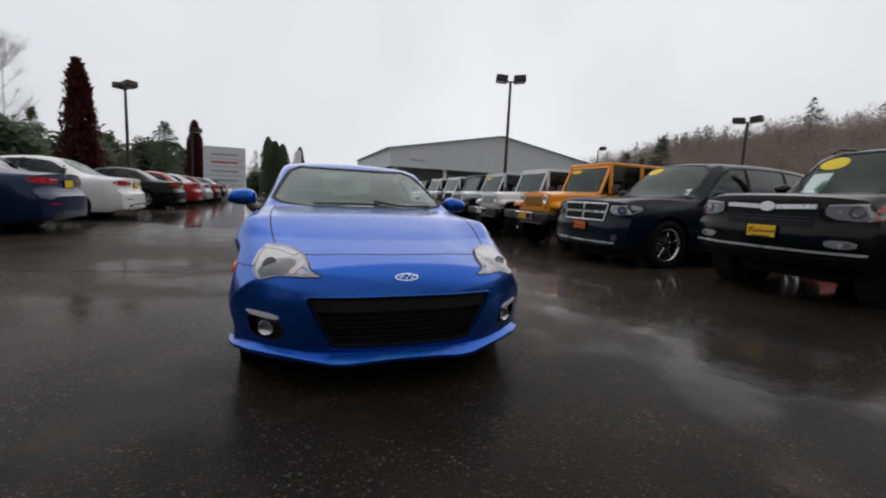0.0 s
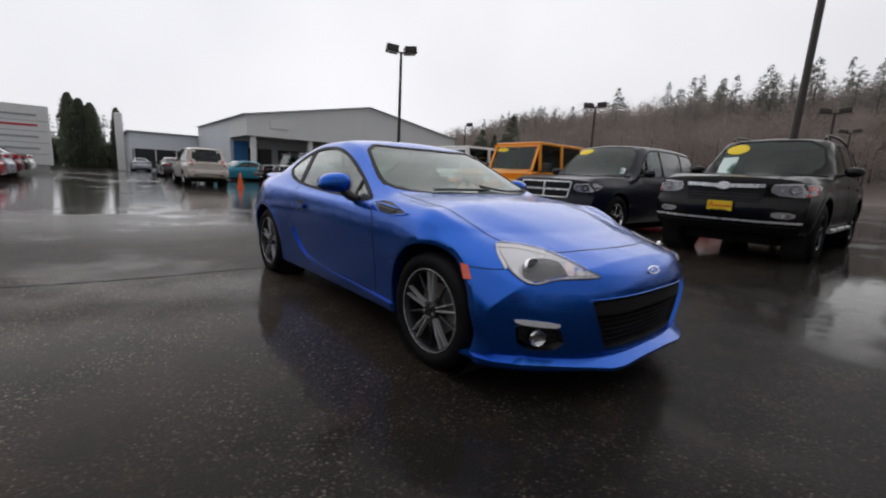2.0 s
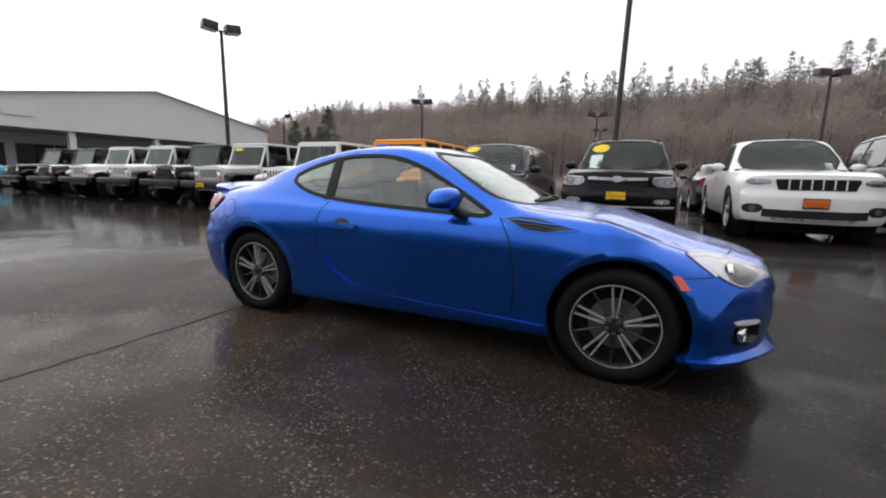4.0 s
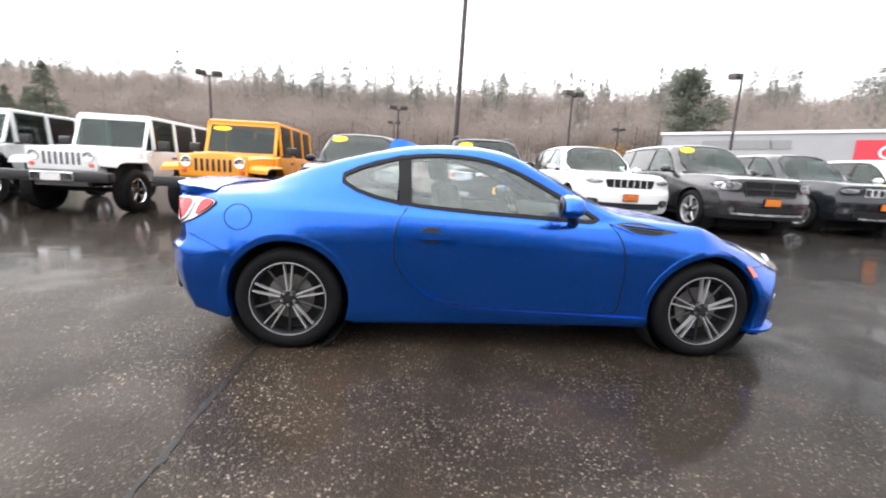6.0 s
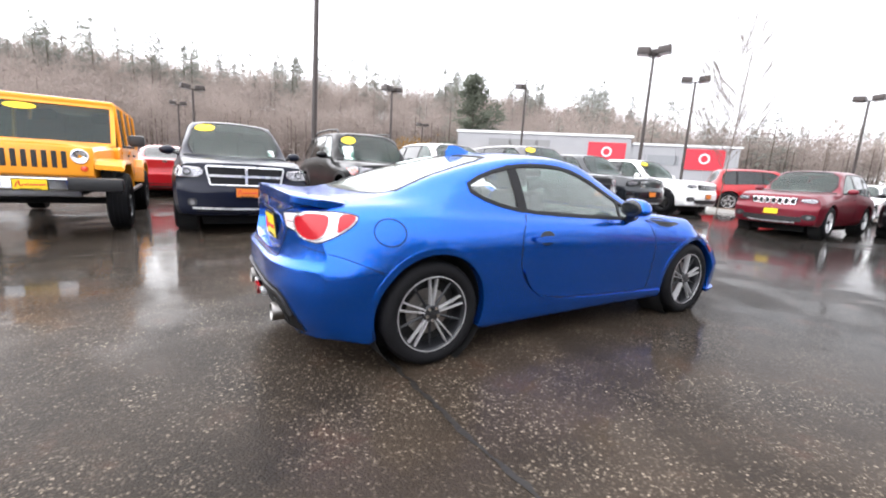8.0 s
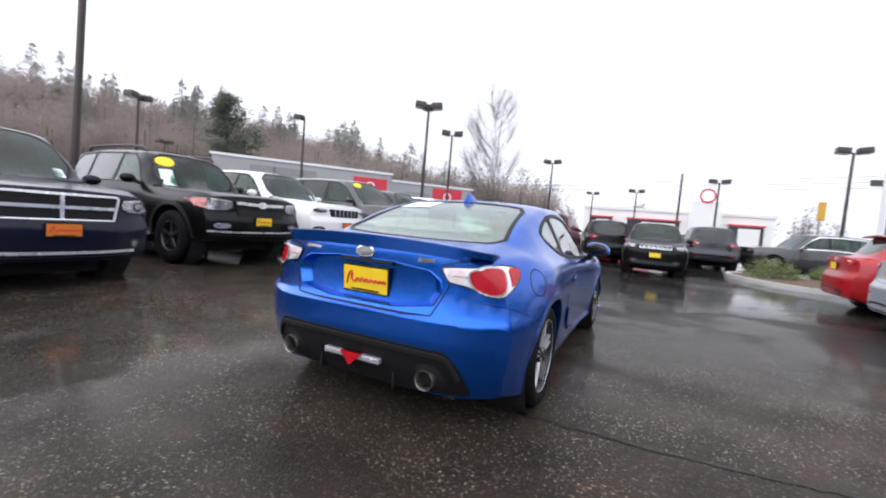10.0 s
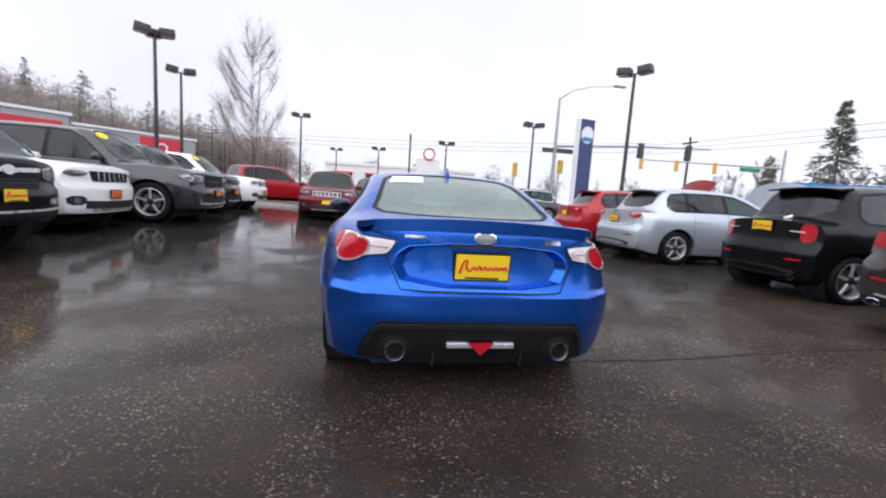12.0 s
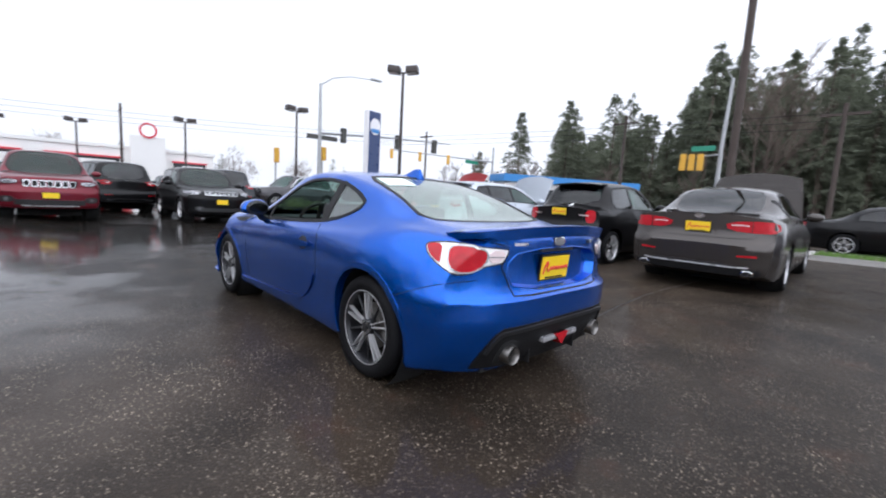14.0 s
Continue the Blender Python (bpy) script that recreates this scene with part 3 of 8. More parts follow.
def blue_coupe():
    car = thing("sports_coupe", pose(0, 0, 0), "rain-wet bright blue metallic two-door coupe with one window lowered", "car")
    recess = rounded([(-.36, .850), (.36, .850), (.48, .765), (.41, .627), (-.41, .627), (-.48, .765)], 1)
    mouth = rounded([(-.50, .49), (-.47, .502), (0, .508), (.47, .502), (.50, .49), (.38, .245), (.345, .235), (0, .230), (-.345, .235), (-.38, .245)], 1)
    pocket = rounded([(.77, .405), (.62, .393), (.575, .272), (.745, .258)], 1)
    s = dict(
        xf=2.09, xr=-2.10, wmax=.888, belly=.016, tumble=.970,
        sill=curve((-2.10, .93), (-1.75, .965), (-1.5, .95), (-.9, .93), (.9, .93), (1.5, .965), (1.75, .985), (2.09, .985)),
        plan_f=(.37, 2.9, .85), plan_r=(.30, 4.4, .87),
        prof_f=curve((.12, .06), (.2, .035), (.26, .02), (.44, 0), (.52, .012), (.6, .05), (.66, .115), (.74, .24)),
        prof_r=curve((.2, .10), (.35, .03), (.5, .0), (.588, .0), (.615, .035), (.75, .06), (.9, .07), (.96, .09)),
        zb=curve((-2.10, .20), (-1.9, .165), (-1.6, .15), (-.9, .15), (.9, .165), (1.6, .165), (1.9, .15), (2.09, .15)),
        W=curve((-2.10, .80), (-1.95, .842), (-1.65, .880), (-1.285, .892), (-.98, .876), (-.5, .855), (.3, .853), (.85, .862), (1.285, .890), (1.6, .888), (1.75, .886), (1.9, .880), (2.09, .858)),
        zw=curve((-2.10, .53), (-1.75, .59), (-1.285, .655), (-.6, .665), (.3, .65), (1.285, .635), (1.8, .50), (2.09, .40)),
        Ws=curve((-2.10, .60), (-1.9, .68), (-1.6, .752), (-1.25, .786), (-.8, .785), (0, .785), (.6, .782), (.8, .778), (1.2, .775), (1.6, .748), (1.9, .69), (2.09, .61)),
        zs=curve((-2.10, .885), (-1.6, .915), (-1.2, .905), (-.6, .878), (0, .858), (.55, .842), (.8, .850), (1.2, .840), (1.5, .80), (1.8, .72), (2.09, .60)),
        Wr=curve((-2.10, .50), (-1.6, .56), (-1.2, .575), (-.9, .575), (-.5, .575), (0, .585), (.3, .618), (.6, .675), (.75, .695), (.9, .67), (1.5, .60), (1.9, .5), (2.09, .42)),
        zr=curve((-2.10, .905), (-1.8, .94), (-1.55, .975), (-1.35, 1.035), (-1.1, 1.115), (-.8, 1.192), (-.5, 1.238), (-.2, 1.245), (0, 1.22), (.3, 1.09), (.6, .94), (.75, .885), (.95, .868), (1.2, .842), (1.6, .765), (1.9, .69), (2.09, .63)),
        zt=curve((-2.10, .915), (-1.9, .945), (-1.6, .965), (-1.45, 1.0), (-1.2, 1.10), (-.9, 1.20), (-.6, 1.265), (-.3, 1.288), (-.05, 1.272), (.25, 1.165), (.55, 1.015), (.75, .91), (.9, .892), (1.2, .868), (1.5, .815), (1.8, .745), (2.0, .69), (2.09, .655)),
    )
    sh = Shell(s, nx=170, half=46, rows=64)
    side_win = rounded([(-1.03, 1.03), (-.86, 1.115), (-.62, 1.178), (-.38, 1.198), (-.14, 1.183), (.06, 1.12), (.27, 1.015), (.47, .91), (.60, .835),
                        (.27, .850), (-.2, .868), (-.6, .893), (-.86, .942)], 1)
    shield = rounded([(.80, -.2), (.80, .2), (.745, .50), (.62, .69), (.42, .655), (.05, .525), (.11, .3), (.13, .1), (.13, -.1), (.11, -.3), (.05, -.525), (.42, -.655), (.62, -.69), (.745, -.50)], 1)
    back = rounded([(-.70, -.3), (-.70, .3), (-.73, .49), (-1.2, .535), (-1.50, .585), (-1.56, .3), (-1.57, 0), (-1.56, -.3), (-1.50, -.585), (-1.2, -.535), (-.73, -.49)], 1)
    # panes
    for sd in (1, -1):
        q_poly = [p for p in dense(side_win, .02) if p[0] < -.655]
        f_poly = [p for p in dense(side_win, .02) if p[0] > -.605]
        part("quarter_window", sh.patch(q_poly, "y", sd, -.003, .004, .06), GLASS, car, smooth=60)
        if sd < 0:
            part("side_window", sh.patch(f_poly, "y", sd, -.003, .004, .06), GLASS, car, smooth=60)
        part("window_pillar", sh.strip([(-.632, 1.185), (-.615, .885)], "y", sd, .075, .001, .012), TRIM, car)
        part("window_trim", sh.strip(side_win, "y", sd, .022, .004, .012, closed=True, step=.025), TRIM, car)
        part("window_divider", sh.strip([(.36, .972), (.345, .842)], "y", sd, .022, .003, .01), TRIM, car)
    part("windscreen", sh.patch(shield, "z", 1, -.003, .005, .07), GLASS_WS, car, smooth=60)
    part("windscreen_seal", sh.strip(shield, "z", 1, .028, .002, .006, closed=True, step=.03), TRIM, car)
    part("rear_window", sh.patch(back, "z", 1, -.003, .005, .07), GLASS_REAR, car, smooth=60)
    part("rear_window_seal", sh.strip(back, "z", 1, .028, .002, .006, closed=True, step=.03), TRIM, car)
    part("headliner", sh.patch(rounded([(.0, -.5), (.0, .5), (-.68, .5), (-.68, -.5)], 1), "z", 1, -.02, .01, .12), HEADLINER, car, smooth=60)
    wip = sh.strip([(.735, -.40), (.75, -.05), (.73, .12)], "z", 1, .022, .02, .012, step=.05)
    part("wiper", wip, TRIM, car)
    part("wiper", sh.strip([(.68, .08), (.755, .32), (.70, .55)], "z", 1, .022, .02, .012, step=.05), TRIM, car)
    # skin: open the panes and the wheel openings
    for sd in (1, -1):
        sh.cut(side_win, "y", sd)
        for wx in (1.285, -1.285):
            sh.arch(wx, .315, .390, sd)
    sh.cut(shield, "z", 1)
    sh.cut(back, "z", 1)
    sh.cut(mouth, "x", 1)
    sh.cut(recess, "x", -1)
    sh.cut(pocket, "x", 1)
    sh.cut(flip(pocket), "x", 1)
    part("body", sh.bm, BLUE, car, smooth=42)
    liners(car, (1.285, -1.285), .315, .352, .88)

    def flange(poly, depth, shrink, side=1):
        """The wall of an opening in the nose or the tail, turned inwards from its outline."""
        ring = dense(poly, .025)
        cy, cz = (sum(p[k] for p in ring) / len(ring) for k in (0, 1))
        bm = bmesh.new()
        rows = []
        for p in ring:
            a, _ = sh.hit(p, "x", side, .003)
            b, _ = sh.hit((cy + (p[0] - cy) * 1.02, cz + (p[1] - cz) * 1.03), "x", side, .001)
            c, _ = sh.hit((cy + (p[0] - cy) * shrink, cz + (p[1] - cz) * shrink), "x", side, 0)
            rows.append([bm.verts.new(v) for v in (b, a, Vector((c.x - side * depth, c.y, c.z)))])
        for p, q in zip(rows, rows[1:] + rows[:1]):
            for j in range(2):
                bm.faces.new((p[j], q[j], q[j + 1], p[j + 1]))
        bmesh.ops.recalc_face_normals(bm, faces=bm.faces)
        return bm
    for wx in (1.285, -1.285):
        for sd in (1, -1):
            wheel(car, wx, sd * .748, .310, .310, .222, .215, sd, 5, "twin", sides=56)
    # shut lines
    for sd in (1, -1):
        lines = [([(-.598, .885), (-.655, .80), (-.672, .70), (-.668, .57), (-.635, .50), (-.56, .405), (-.45, .338), (-.30, .302), (0, .284), (.4, .270), (.70, .264), (.735, .30), (.74, .55), (.715, .72), (.63, .838)], "door_gap"),
                 ([(-1.60, .575), (-1.80, .66), (-1.97, .70)], "bumper_gap"),
                 ([(1.565, .602), (1.66, .602), (1.715, .610)], "bumper_gap")]
        for ln, nm in lines:
            part(nm, sh.strip(rounded(ln, 2, False), "y", sd, .007 if nm == "door_gap" else .004, .0008, .002), TRIM, car)
        part("sill_crease", sh.strip(rounded([(-.63, .52), (-.585, .44), (-.485, .355), (-.335, .287), (.03, .262), (.50, .247), (.92, .236)], 2, False), "y", sd, lambda k: .004 + .022 * min(1, k * 3), .014, .024), BLUE, car, smooth=40)
        if sd < 0:
            ring = [(-1.56 + .083 * math.cos(t), .785 + .07 * math.sin(t)) for t in (2 * math.pi * k / 36 for k in range(36))]
            part("fuel_flap_gap", sh.strip(ring, "y", sd, .006, .0008, .002, closed=True, step=.02), TRIM, car)
        # upright band round each wheel opening
        for wx in (1.285, -1.285):
            bm = bmesh.new()
            rows = []
            for t in np.linspace(-.36, math.pi + .36, 57):
                c, sn = math.cos(t), math.sin(t)
                q, _ = sh.hit((wx + .396 * c, .315 + .396 * sn), "y", sd)
                y = max(abs(q.y), .80) + .0015
                rows.append([bm.verts.new((wx + r * c, sd * (y + o), .315 + r * sn)) for r, o in ((.396, -.004), (.393, .0005), (.360, .004), (.353, .001), (.350, -.05))])
            for p, q in zip(rows, rows[1:]):
                for j in range(4):
                    bm.faces.new((p[j], q[j], q[j + 1], p[j + 1]))
            bmesh.ops.recalc_face_normals(bm, faces=bm.faces)
            part("arch_lip", bm, BLUE, car, smooth=50)
        # handle
        h = part("door_handle", sh.patch(rounded([(-.58, .742), (-.33, .742), (-.33, .702), (-.58, .702)], 1), "y", sd, .026, .012, .02), BLUE, car, smooth=50)
        # flat black patch paints the shade inside the body-coloured hollow
        part("handle_hollow_shade", sh.patch([(-.455 + .068 * math.cos(t), .728 + .046 * math.sin(t)) for t in (2 * math.pi * k / 20 for k in range(20))], "y", sd, .0015, .003, .02), LAMP_BLACK, h)
        # fender vent
        v = part("fender_vent", sh.patch([(.645, .832), (.74, .849), (.84, .846), (1.075, .798), (.90, .772), (.78, .782)], "y", sd, .004, .008, .02), PLASTIC, car, smooth=50)
        for k in range(3):
            part("vent_blade", sh.strip([(.715 + .03 * k, .828 - .017 * k), (.965 - .02 * k, .812 - .014 * k)], "y", sd, .005, .012, .008), BLUE if k < 1 else PLASTIC, v)
        part("vent_rim", sh.strip([(.645, .832), (.74, .849), (.84, .846), (1.075, .798), (.90, .772), (.78, .782)], "y", sd, .008, .006, .008, closed=True), BLUE, car)
        part("side_marker", sh.patch([(1.522, .612), (1.562, .606), (1.606, .550), (1.566, .546)], "y", sd, .004, .006, .02), AMBER, car, "orange side marker lamp")
        # mirror
        mir = part("door_mirror", cap_form((0, 0, 0), .085, .108, .066, .062, sd), BLUE, car, smooth=60)
        mir.matrix_basis = Matrix.Translation((.325, sd * .918, .935)) @ Matrix.Rotation(radians(13 * sd), 4, "Z")
        part("mirror_foot", tube([(.055, -sd * .145, -.10), (.045, -sd * .095, -.085), (.02, -sd * .058, -.04)], [.030, .030, .036], 10), PLASTIC, mir, smooth=50)
        part("mirror_rim", ball((-.044, 0, -.001), (.018, .104, .063), 18), PLASTIC, mir, "black rear edge of the mirror", smooth=60)
        part("mirror_glass", ball((-.054, 0, .004), (.012, .090, .046), 16), GLASS_DARK, mir, smooth=60)
        part("mirror_base", ball((.008, -sd * .008, -.046), (.058, .080, .014), 14), PLASTIC, mir, smooth=60)
    # bonnet edges
    for sd in (1, -1):
        part("bonnet_gap", sh.strip(rounded([(.72, sd * .66), (1.1, sd * .685), (1.5, sd * .66), (1.70, sd * .60), (1.80, sd * .45), (1.86, sd * .2), (1.87, 0)], 2, False), "z", 1, .007, .0008, .002), TRIM, car)
    # nose
    part("grille_surround", flange(mouth, .05, .955), BLUE, car, smooth=40)
    small = [(a * .985, .37 + (b - .37) * .985) for a, b in mouth]
    g = part("grille", sh.patch(small, "x", 1, -.062, .006, .035), LINER, car, "black mesh grille")
    for k in range(6):
        z = .258 + .026 * k
        w = .345 + .020 * k
        part("slat", sh.strip([(-w, z), (w, z)], "x", 1, .008, -.034, .022, step=.06), GRILLE_BLACK, g)
    part("grille_bar", sh.strip([(-.462, .455), (-.2, .458), (.2, .458), (.462, .455)], "x", 1, .062, -.016, .03, step=.05), GRILLE_BLACK, g, smooth=40)
    part("grille_rim", sh.strip([(a * .97, .37 + (b - .37) * .965) for a, b in mouth], "x", 1, .012, -.018, .02, closed=True), GRILLE_BLACK, g)
    # splitter: a blade along the chin with a corner under each end of the grille
    bm = bmesh.new()
    half = [(1.58, .876, .200), (1.68, .868, .200), (1.76, .838, .202), (1.86, .752, .202), (1.975, .590, .196), (2.085, .375, .176), (2.102, .30, .176), (2.106, .15, .184), (2.108, 0, .187)]
    path = [(x, -y, z) for x, y, z in half] + half[-2::-1]
    rows = []
    for k, (x, y, z) in enumerate(path):
        a, b = path[max(0, k - 1)], path[min(len(path) - 1, k + 1)]
        nrm = Vector((b[1] - a[1], a[0] - b[0], 0)).normalized()
        e = min(1, min(k, len(path) - 1 - k) / 2)
        rows.append([bm.verts.new((x - nrm.x * i, y - nrm.y * i, z + h)) for i, h in ((.085, .052 * e + .004), (.028, .020 * e + .002), (0, .004), (.002, -.012), (.09, -.022))])
    for p, q in zip(rows, rows[1:]):
        for j in range(5):
            bm.faces.new((p[j], q[j], q[(j + 1) % 5], p[(j + 1) % 5]))
    bm.faces.new(rows[0])
    bm.faces.new(rows[-1][::-1])
    bmesh.ops.recalc_face_normals(bm, faces=bm.faces)
    part("front_lip", bm, BLUE, car, smooth=25)
    em = part("front_badge", sh.patch([(.062 * math.cos(t), .594 + .017 * math.sin(t)) for t in (2 * math.pi * k / 28 for k in range(28))], "x", 1, .006, .008, .02), CHROME, car, "oval chrome badge", smooth=40)
    part("badge_field", sh.patch([(.054 * math.cos(t), .594 + .0125 * math.sin(t)) for t in (2 * math.pi * k / 28 for k in range(28))], "x", 1, .0075, .004, .02), BLUE, em)
    for k, (a, b) in enumerate(((-.02, .006), (.012, .010), (.026, -.008), (-.004, -.010), (.034, .006), (-.034, -.002))):
        part("badge_dot", sh.patch([(a + .006 * math.cos(t), .594 + b * .6 + .003 * math.sin(t)) for t in (2 * math.pi * q / 8 for q in range(8))], "x", 1, .010, .003, .02), CHROME, em)
    for sd in (1, -1):
        fl = (lambda q: q) if sd > 0 else flip
        lamp_o = rounded([(-.630, .706), (-.75, .700), (-.877, .682), (-.976, .652), (-1.085, .610), (-1.125, .592), (-1.06, .588), (-.99, .588), (-.90, .584), (-.825, .560), (-.765, .566), (-.696, .612), (-.655, .664)], 1)
        hl = part("headlight", sh.patch(lamp_o, "front", sd, .002, .006, .025), LAMP_SILVER, car, "clear projector headlight with a silver reflector", smooth=50)
        part("lamp_reflector", sh.patch(rounded([(-.650, .692), (-.74, .690), (-.86, .672), (-.875, .655), (-.79, .652), (-.745, .620), (-.745, .585), (-.71, .612), (-.672, .660)], 1), "front", sd, .004, .004, .02), CLEAR_LENS, hl, smooth=50)
        part("lamp_shade", sh.patch(rounded([(-.865, .655), (-.93, .648), (-.952, .618), (-.95, .600), (-.90, .597), (-.82, .572), (-.765, .580), (-.755, .62), (-.79, .648)], 1), "front", sd, .004, .004, .02), LAMP_SHADOW, hl, smooth=50)
        q, nrm = sh.hit((-.808, .625), "front", sd, 0)
        rot = Vector((0, -1, 0)).rotation_difference((nrm + Vector((1.6, 0, 0))).normalized()).to_matrix().to_4x4()
        part("projector_ring", lathe([(.043, .01), (.043, -.006), (.039, -.011), (.034, -.006), (.032, 0.0)], 28, Matrix.Translation(q) @ rot), CHROME, hl, smooth=40)
        part("projector_lens", lathe([(.034, -.003), (.030, -.010), (.020, -.015), (.001, -.017)], 24, Matrix.Translation(q) @ rot), GLASS_DARK, hl, smooth=60)
        for k in range(3):
            c = -.955 - .047 * k
            part("turn_lamp", sh.patch(rounded([(c, .647 - .020 * k), (c - .040, .633 - .020 * k), (c - .035, .600), (c + .004, .600)], 1), "front", sd, .006, .005, .02), WHITE_LENS if k else PINK_LENS, hl)
        part("lamp_strip", sh.strip([(-.690, .610), (-.655, .660), (-.642, .694), (-.75, .690), (-.87, .672)], "front", sd, .012, .008, .006), WHITE_LENS, hl)
        part("lamp_rim", sh.strip(lamp_o, "front", sd, .0045, .003, .008, closed=True, step=.02), TRIM, hl)
        part("lamp_cover", sh.patch(lamp_o, "front", sd, .016, .003, .03), GLASS_LAMP, hl, smooth=60)
        pk = fl(pocket)
        part("fog_surround", flange(pk, .045, .95), PLASTIC, car, smooth=40)
        fog = part("fog_recess", sh.patch([(a * .99, .332 + (b - .332) * .97) for a, b in pk], "x", 1, -.035, .006, .025), PLASTIC, car, "black fog lamp recess", smooth=40)
        for k in range(2):
            part("recess_rib", sh.strip(fl([(.60 + .01 * k, .296 + .03 * k), (.65, .294 + .03 * k)]), "x", 1, .008, -.022, .012), PLASTIC, fog)
        q, nrm = sh.hit((sd * .685, .318), "x", 1, -.020)
        rot = Vector((0, -1, 0)).rotation_difference((nrm + Vector((1.0, 0, 0))).normalized()).to_matrix().to_4x4()
        part("fog_lamp", lathe([(.042, .010), (.042, -.010), (.037, -.016), (.032, -.010), (.018, -.004), (.001, -.003)], 24, Matrix.Translation(q) @ rot), CHROME, fog, smooth=40)
        part("fog_glass", lathe([(.036, -.012), (.022, -.020), (.001, -.023)], 20, Matrix.Translation(q) @ rot), GLASS_LAMP, fog, smooth=60)
        part("running_light", sh.patch(rounded(fl([(.772, .410), (.62, .398), (.612, .374), (.68, .376), (.765, .386)]), 1), "x", 1, .004, .030, .02), CLEAR_LENS, fog, smooth=40)
    # tail
    for sd in (1, -1):
        fl = (lambda q: q) if sd > 0 else flip
        tail_o = rounded([(-.672, .852), (-.70, .868), (-.80, .878), (-.90, .872), (-1.095, .858), (-1.105, .845), (-1.075, .786), (-1.05, .780), (-.965, .766), (-.905, .730), (-.825, .724), (-.745, .766), (-.690, .810)], 1)
        tl = part("tail_light", sh.patch(tail_o, "rear", sd, .006, .014, .025), CLEAR_LENS, car, "clear and red tail light", smooth=50)
        bowl = rounded([(-.795, .806), (-.805, .856), (-.88, .864), (-.990, .856), (-.985, .785), (-.92, .738), (-.84, .736), (-.805, .762)], 2)
        part("red_lens", sh.patch(bowl, "rear", sd, .016, .014, .02), RED_LENS, tl, smooth=50)
        part("red_lens", sh.patch(rounded([(-.682, .850), (-.705, .862), (-.765, .864), (-.758, .81), (-.755, .770), (-.700, .812)], 1), "rear", sd, .014, .010, .02), RED_LENS, tl, smooth=50)
        part("lens_ring", sh.strip(bowl, "rear", sd, .008, .018, .012, closed=True, step=.02), LAMP_SILVER, tl)
        part("reverse_lens", sh.patch(rounded([(-1.000, .850), (-1.088, .848), (-1.063, .792), (-1.000, .784)], 1), "rear", sd, .012, .006, .02), PINK_LENS, tl, smooth=50)
        part("lens_bar", sh.strip([(-.98, .818), (-1.075, .816)], "rear", sd, .006, .015, .006), LAMP_SILVER, tl)
        part("tail_light_rim", sh.strip(tail_o, "rear", sd, .006, .008, .012, closed=True, step=.02), LAMP_BLACK, tl)
        ex = part("exhaust_tip", lathe([(.048, .10), (.052, -.012), (.049, -.018), (.044, -.012), (.042, .06), (.001, .06)], 28,
                  Matrix.Translation((-2.074, sd * .440, .300)) @ Matrix.Rotation(radians(-90), 4, "Z")), STEEL, car, "steel exhaust tip", smooth=40)
        part("exhaust_recess", sh.patch([(sd * .44 + .082 * math.cos(t), .300 + .078 * math.sin(t)) for t in (2 * math.pi * k / 24 for k in range(24))], "x", -1, .010, .004, .03), LINER, car)
        part("tail_name_bar", sh.patch([(sd * .36 - .055, .886), (sd * .36 + .055, .886), (sd * .36 + .055, .872), (sd * .36 - .055, .872)] if sd > 0 else
                                       [(sd * .37 - .045, .888), (sd * .37 + .045, .888), (sd * .37 + .045, .866), (sd * .37 - .045, .866)], "x", -1, .006, .006, .02), CHROME, car)
    part("plate_recess_wall", flange(recess, .045, .90, -1), BLUE, car, smooth=35)
    cz = sum(b for _, b in dense(recess, .025)) / len(dense(recess, .025))
    part("plate_recess", sh.patch([(a * .910, cz + (b - cz) * .910) for a, b in recess], "x", -1, -.045, .006, .04), BLUE, car, smooth=50)
    for sd in (1, -1):
        part("boot_gap", sh.strip([(sd * .60, .905), (sd * .455, .862), (sd * .500, .765), (sd * .428, .612), (sd * .30, .606)], "x", -1, .006, .002, .003), TRIM, car)
    part("boot_gap", sh.strip([(-.30, .606), (.30, .606)], "x", -1, .006, .002, .003), TRIM, car)
    part("plate_lamp_bar", sh.strip([(-.17, .838), (.17, .838)], "x", -1, .014, -.004, .03), LAMP_BLACK, car)
    df = part("diffuser", sh.patch(rounded([(-.49, .458), (.49, .458), (.535, .442), (.585, .378), (.618, .295), (.635, .205), (-.635, .205), (-.618, .295), (-.585, .378), (-.535, .442)], 1), "x", -1, .006, .012, .035), GRILLE_BLACK, car, "black lower rear bumper", smooth=40)
    part("diffuser_step", sh.strip(rounded([(-.585, .32), (-.545, .412), (-.48, .436), (.48, .436), (.545, .412), (.585, .32)], 2, False), "x", -1, .02, .018, .02), PLASTIC, df)
    for k in range(2):
        part("diffuser_fin", box(-2.05, -1.85, (-.245, .235)[k], (-.235, .245)[k], .20, .30, .004), PLASTIC, df)
    part("diffuser_floor", box(-1.97, -1.75, -.56, .56, .188, .215, .01), LINER, df)
    fogr = part("rear_fog_lamp", box(-2.100, -2.04, -.180, .180, .318, .350, .008), LAMP_SILVER, car, "clear and red rear fog lamp")
    bm = bmesh.new()
    a = [bm.verts.new(v) for v in ((-2.108, -.068, .350), (-2.108, .068, .350), (-2.108, 0, .283))]
    b = [bm.verts.new((-2.04, v.co.y, v.co.z)) for v in a]
    bm.faces.new(a)
    bm.faces.new(b[::-1])
    for k in range(3):
        bm.faces.new((a[k], b[k], b[(k + 1) % 3], a[(k + 1) % 3]))
    bmesh.ops.recalc_face_normals(bm, faces=bm.faces)
    part("fog_triangle", bm, RED_LENS, fogr, "red triangular lamp")
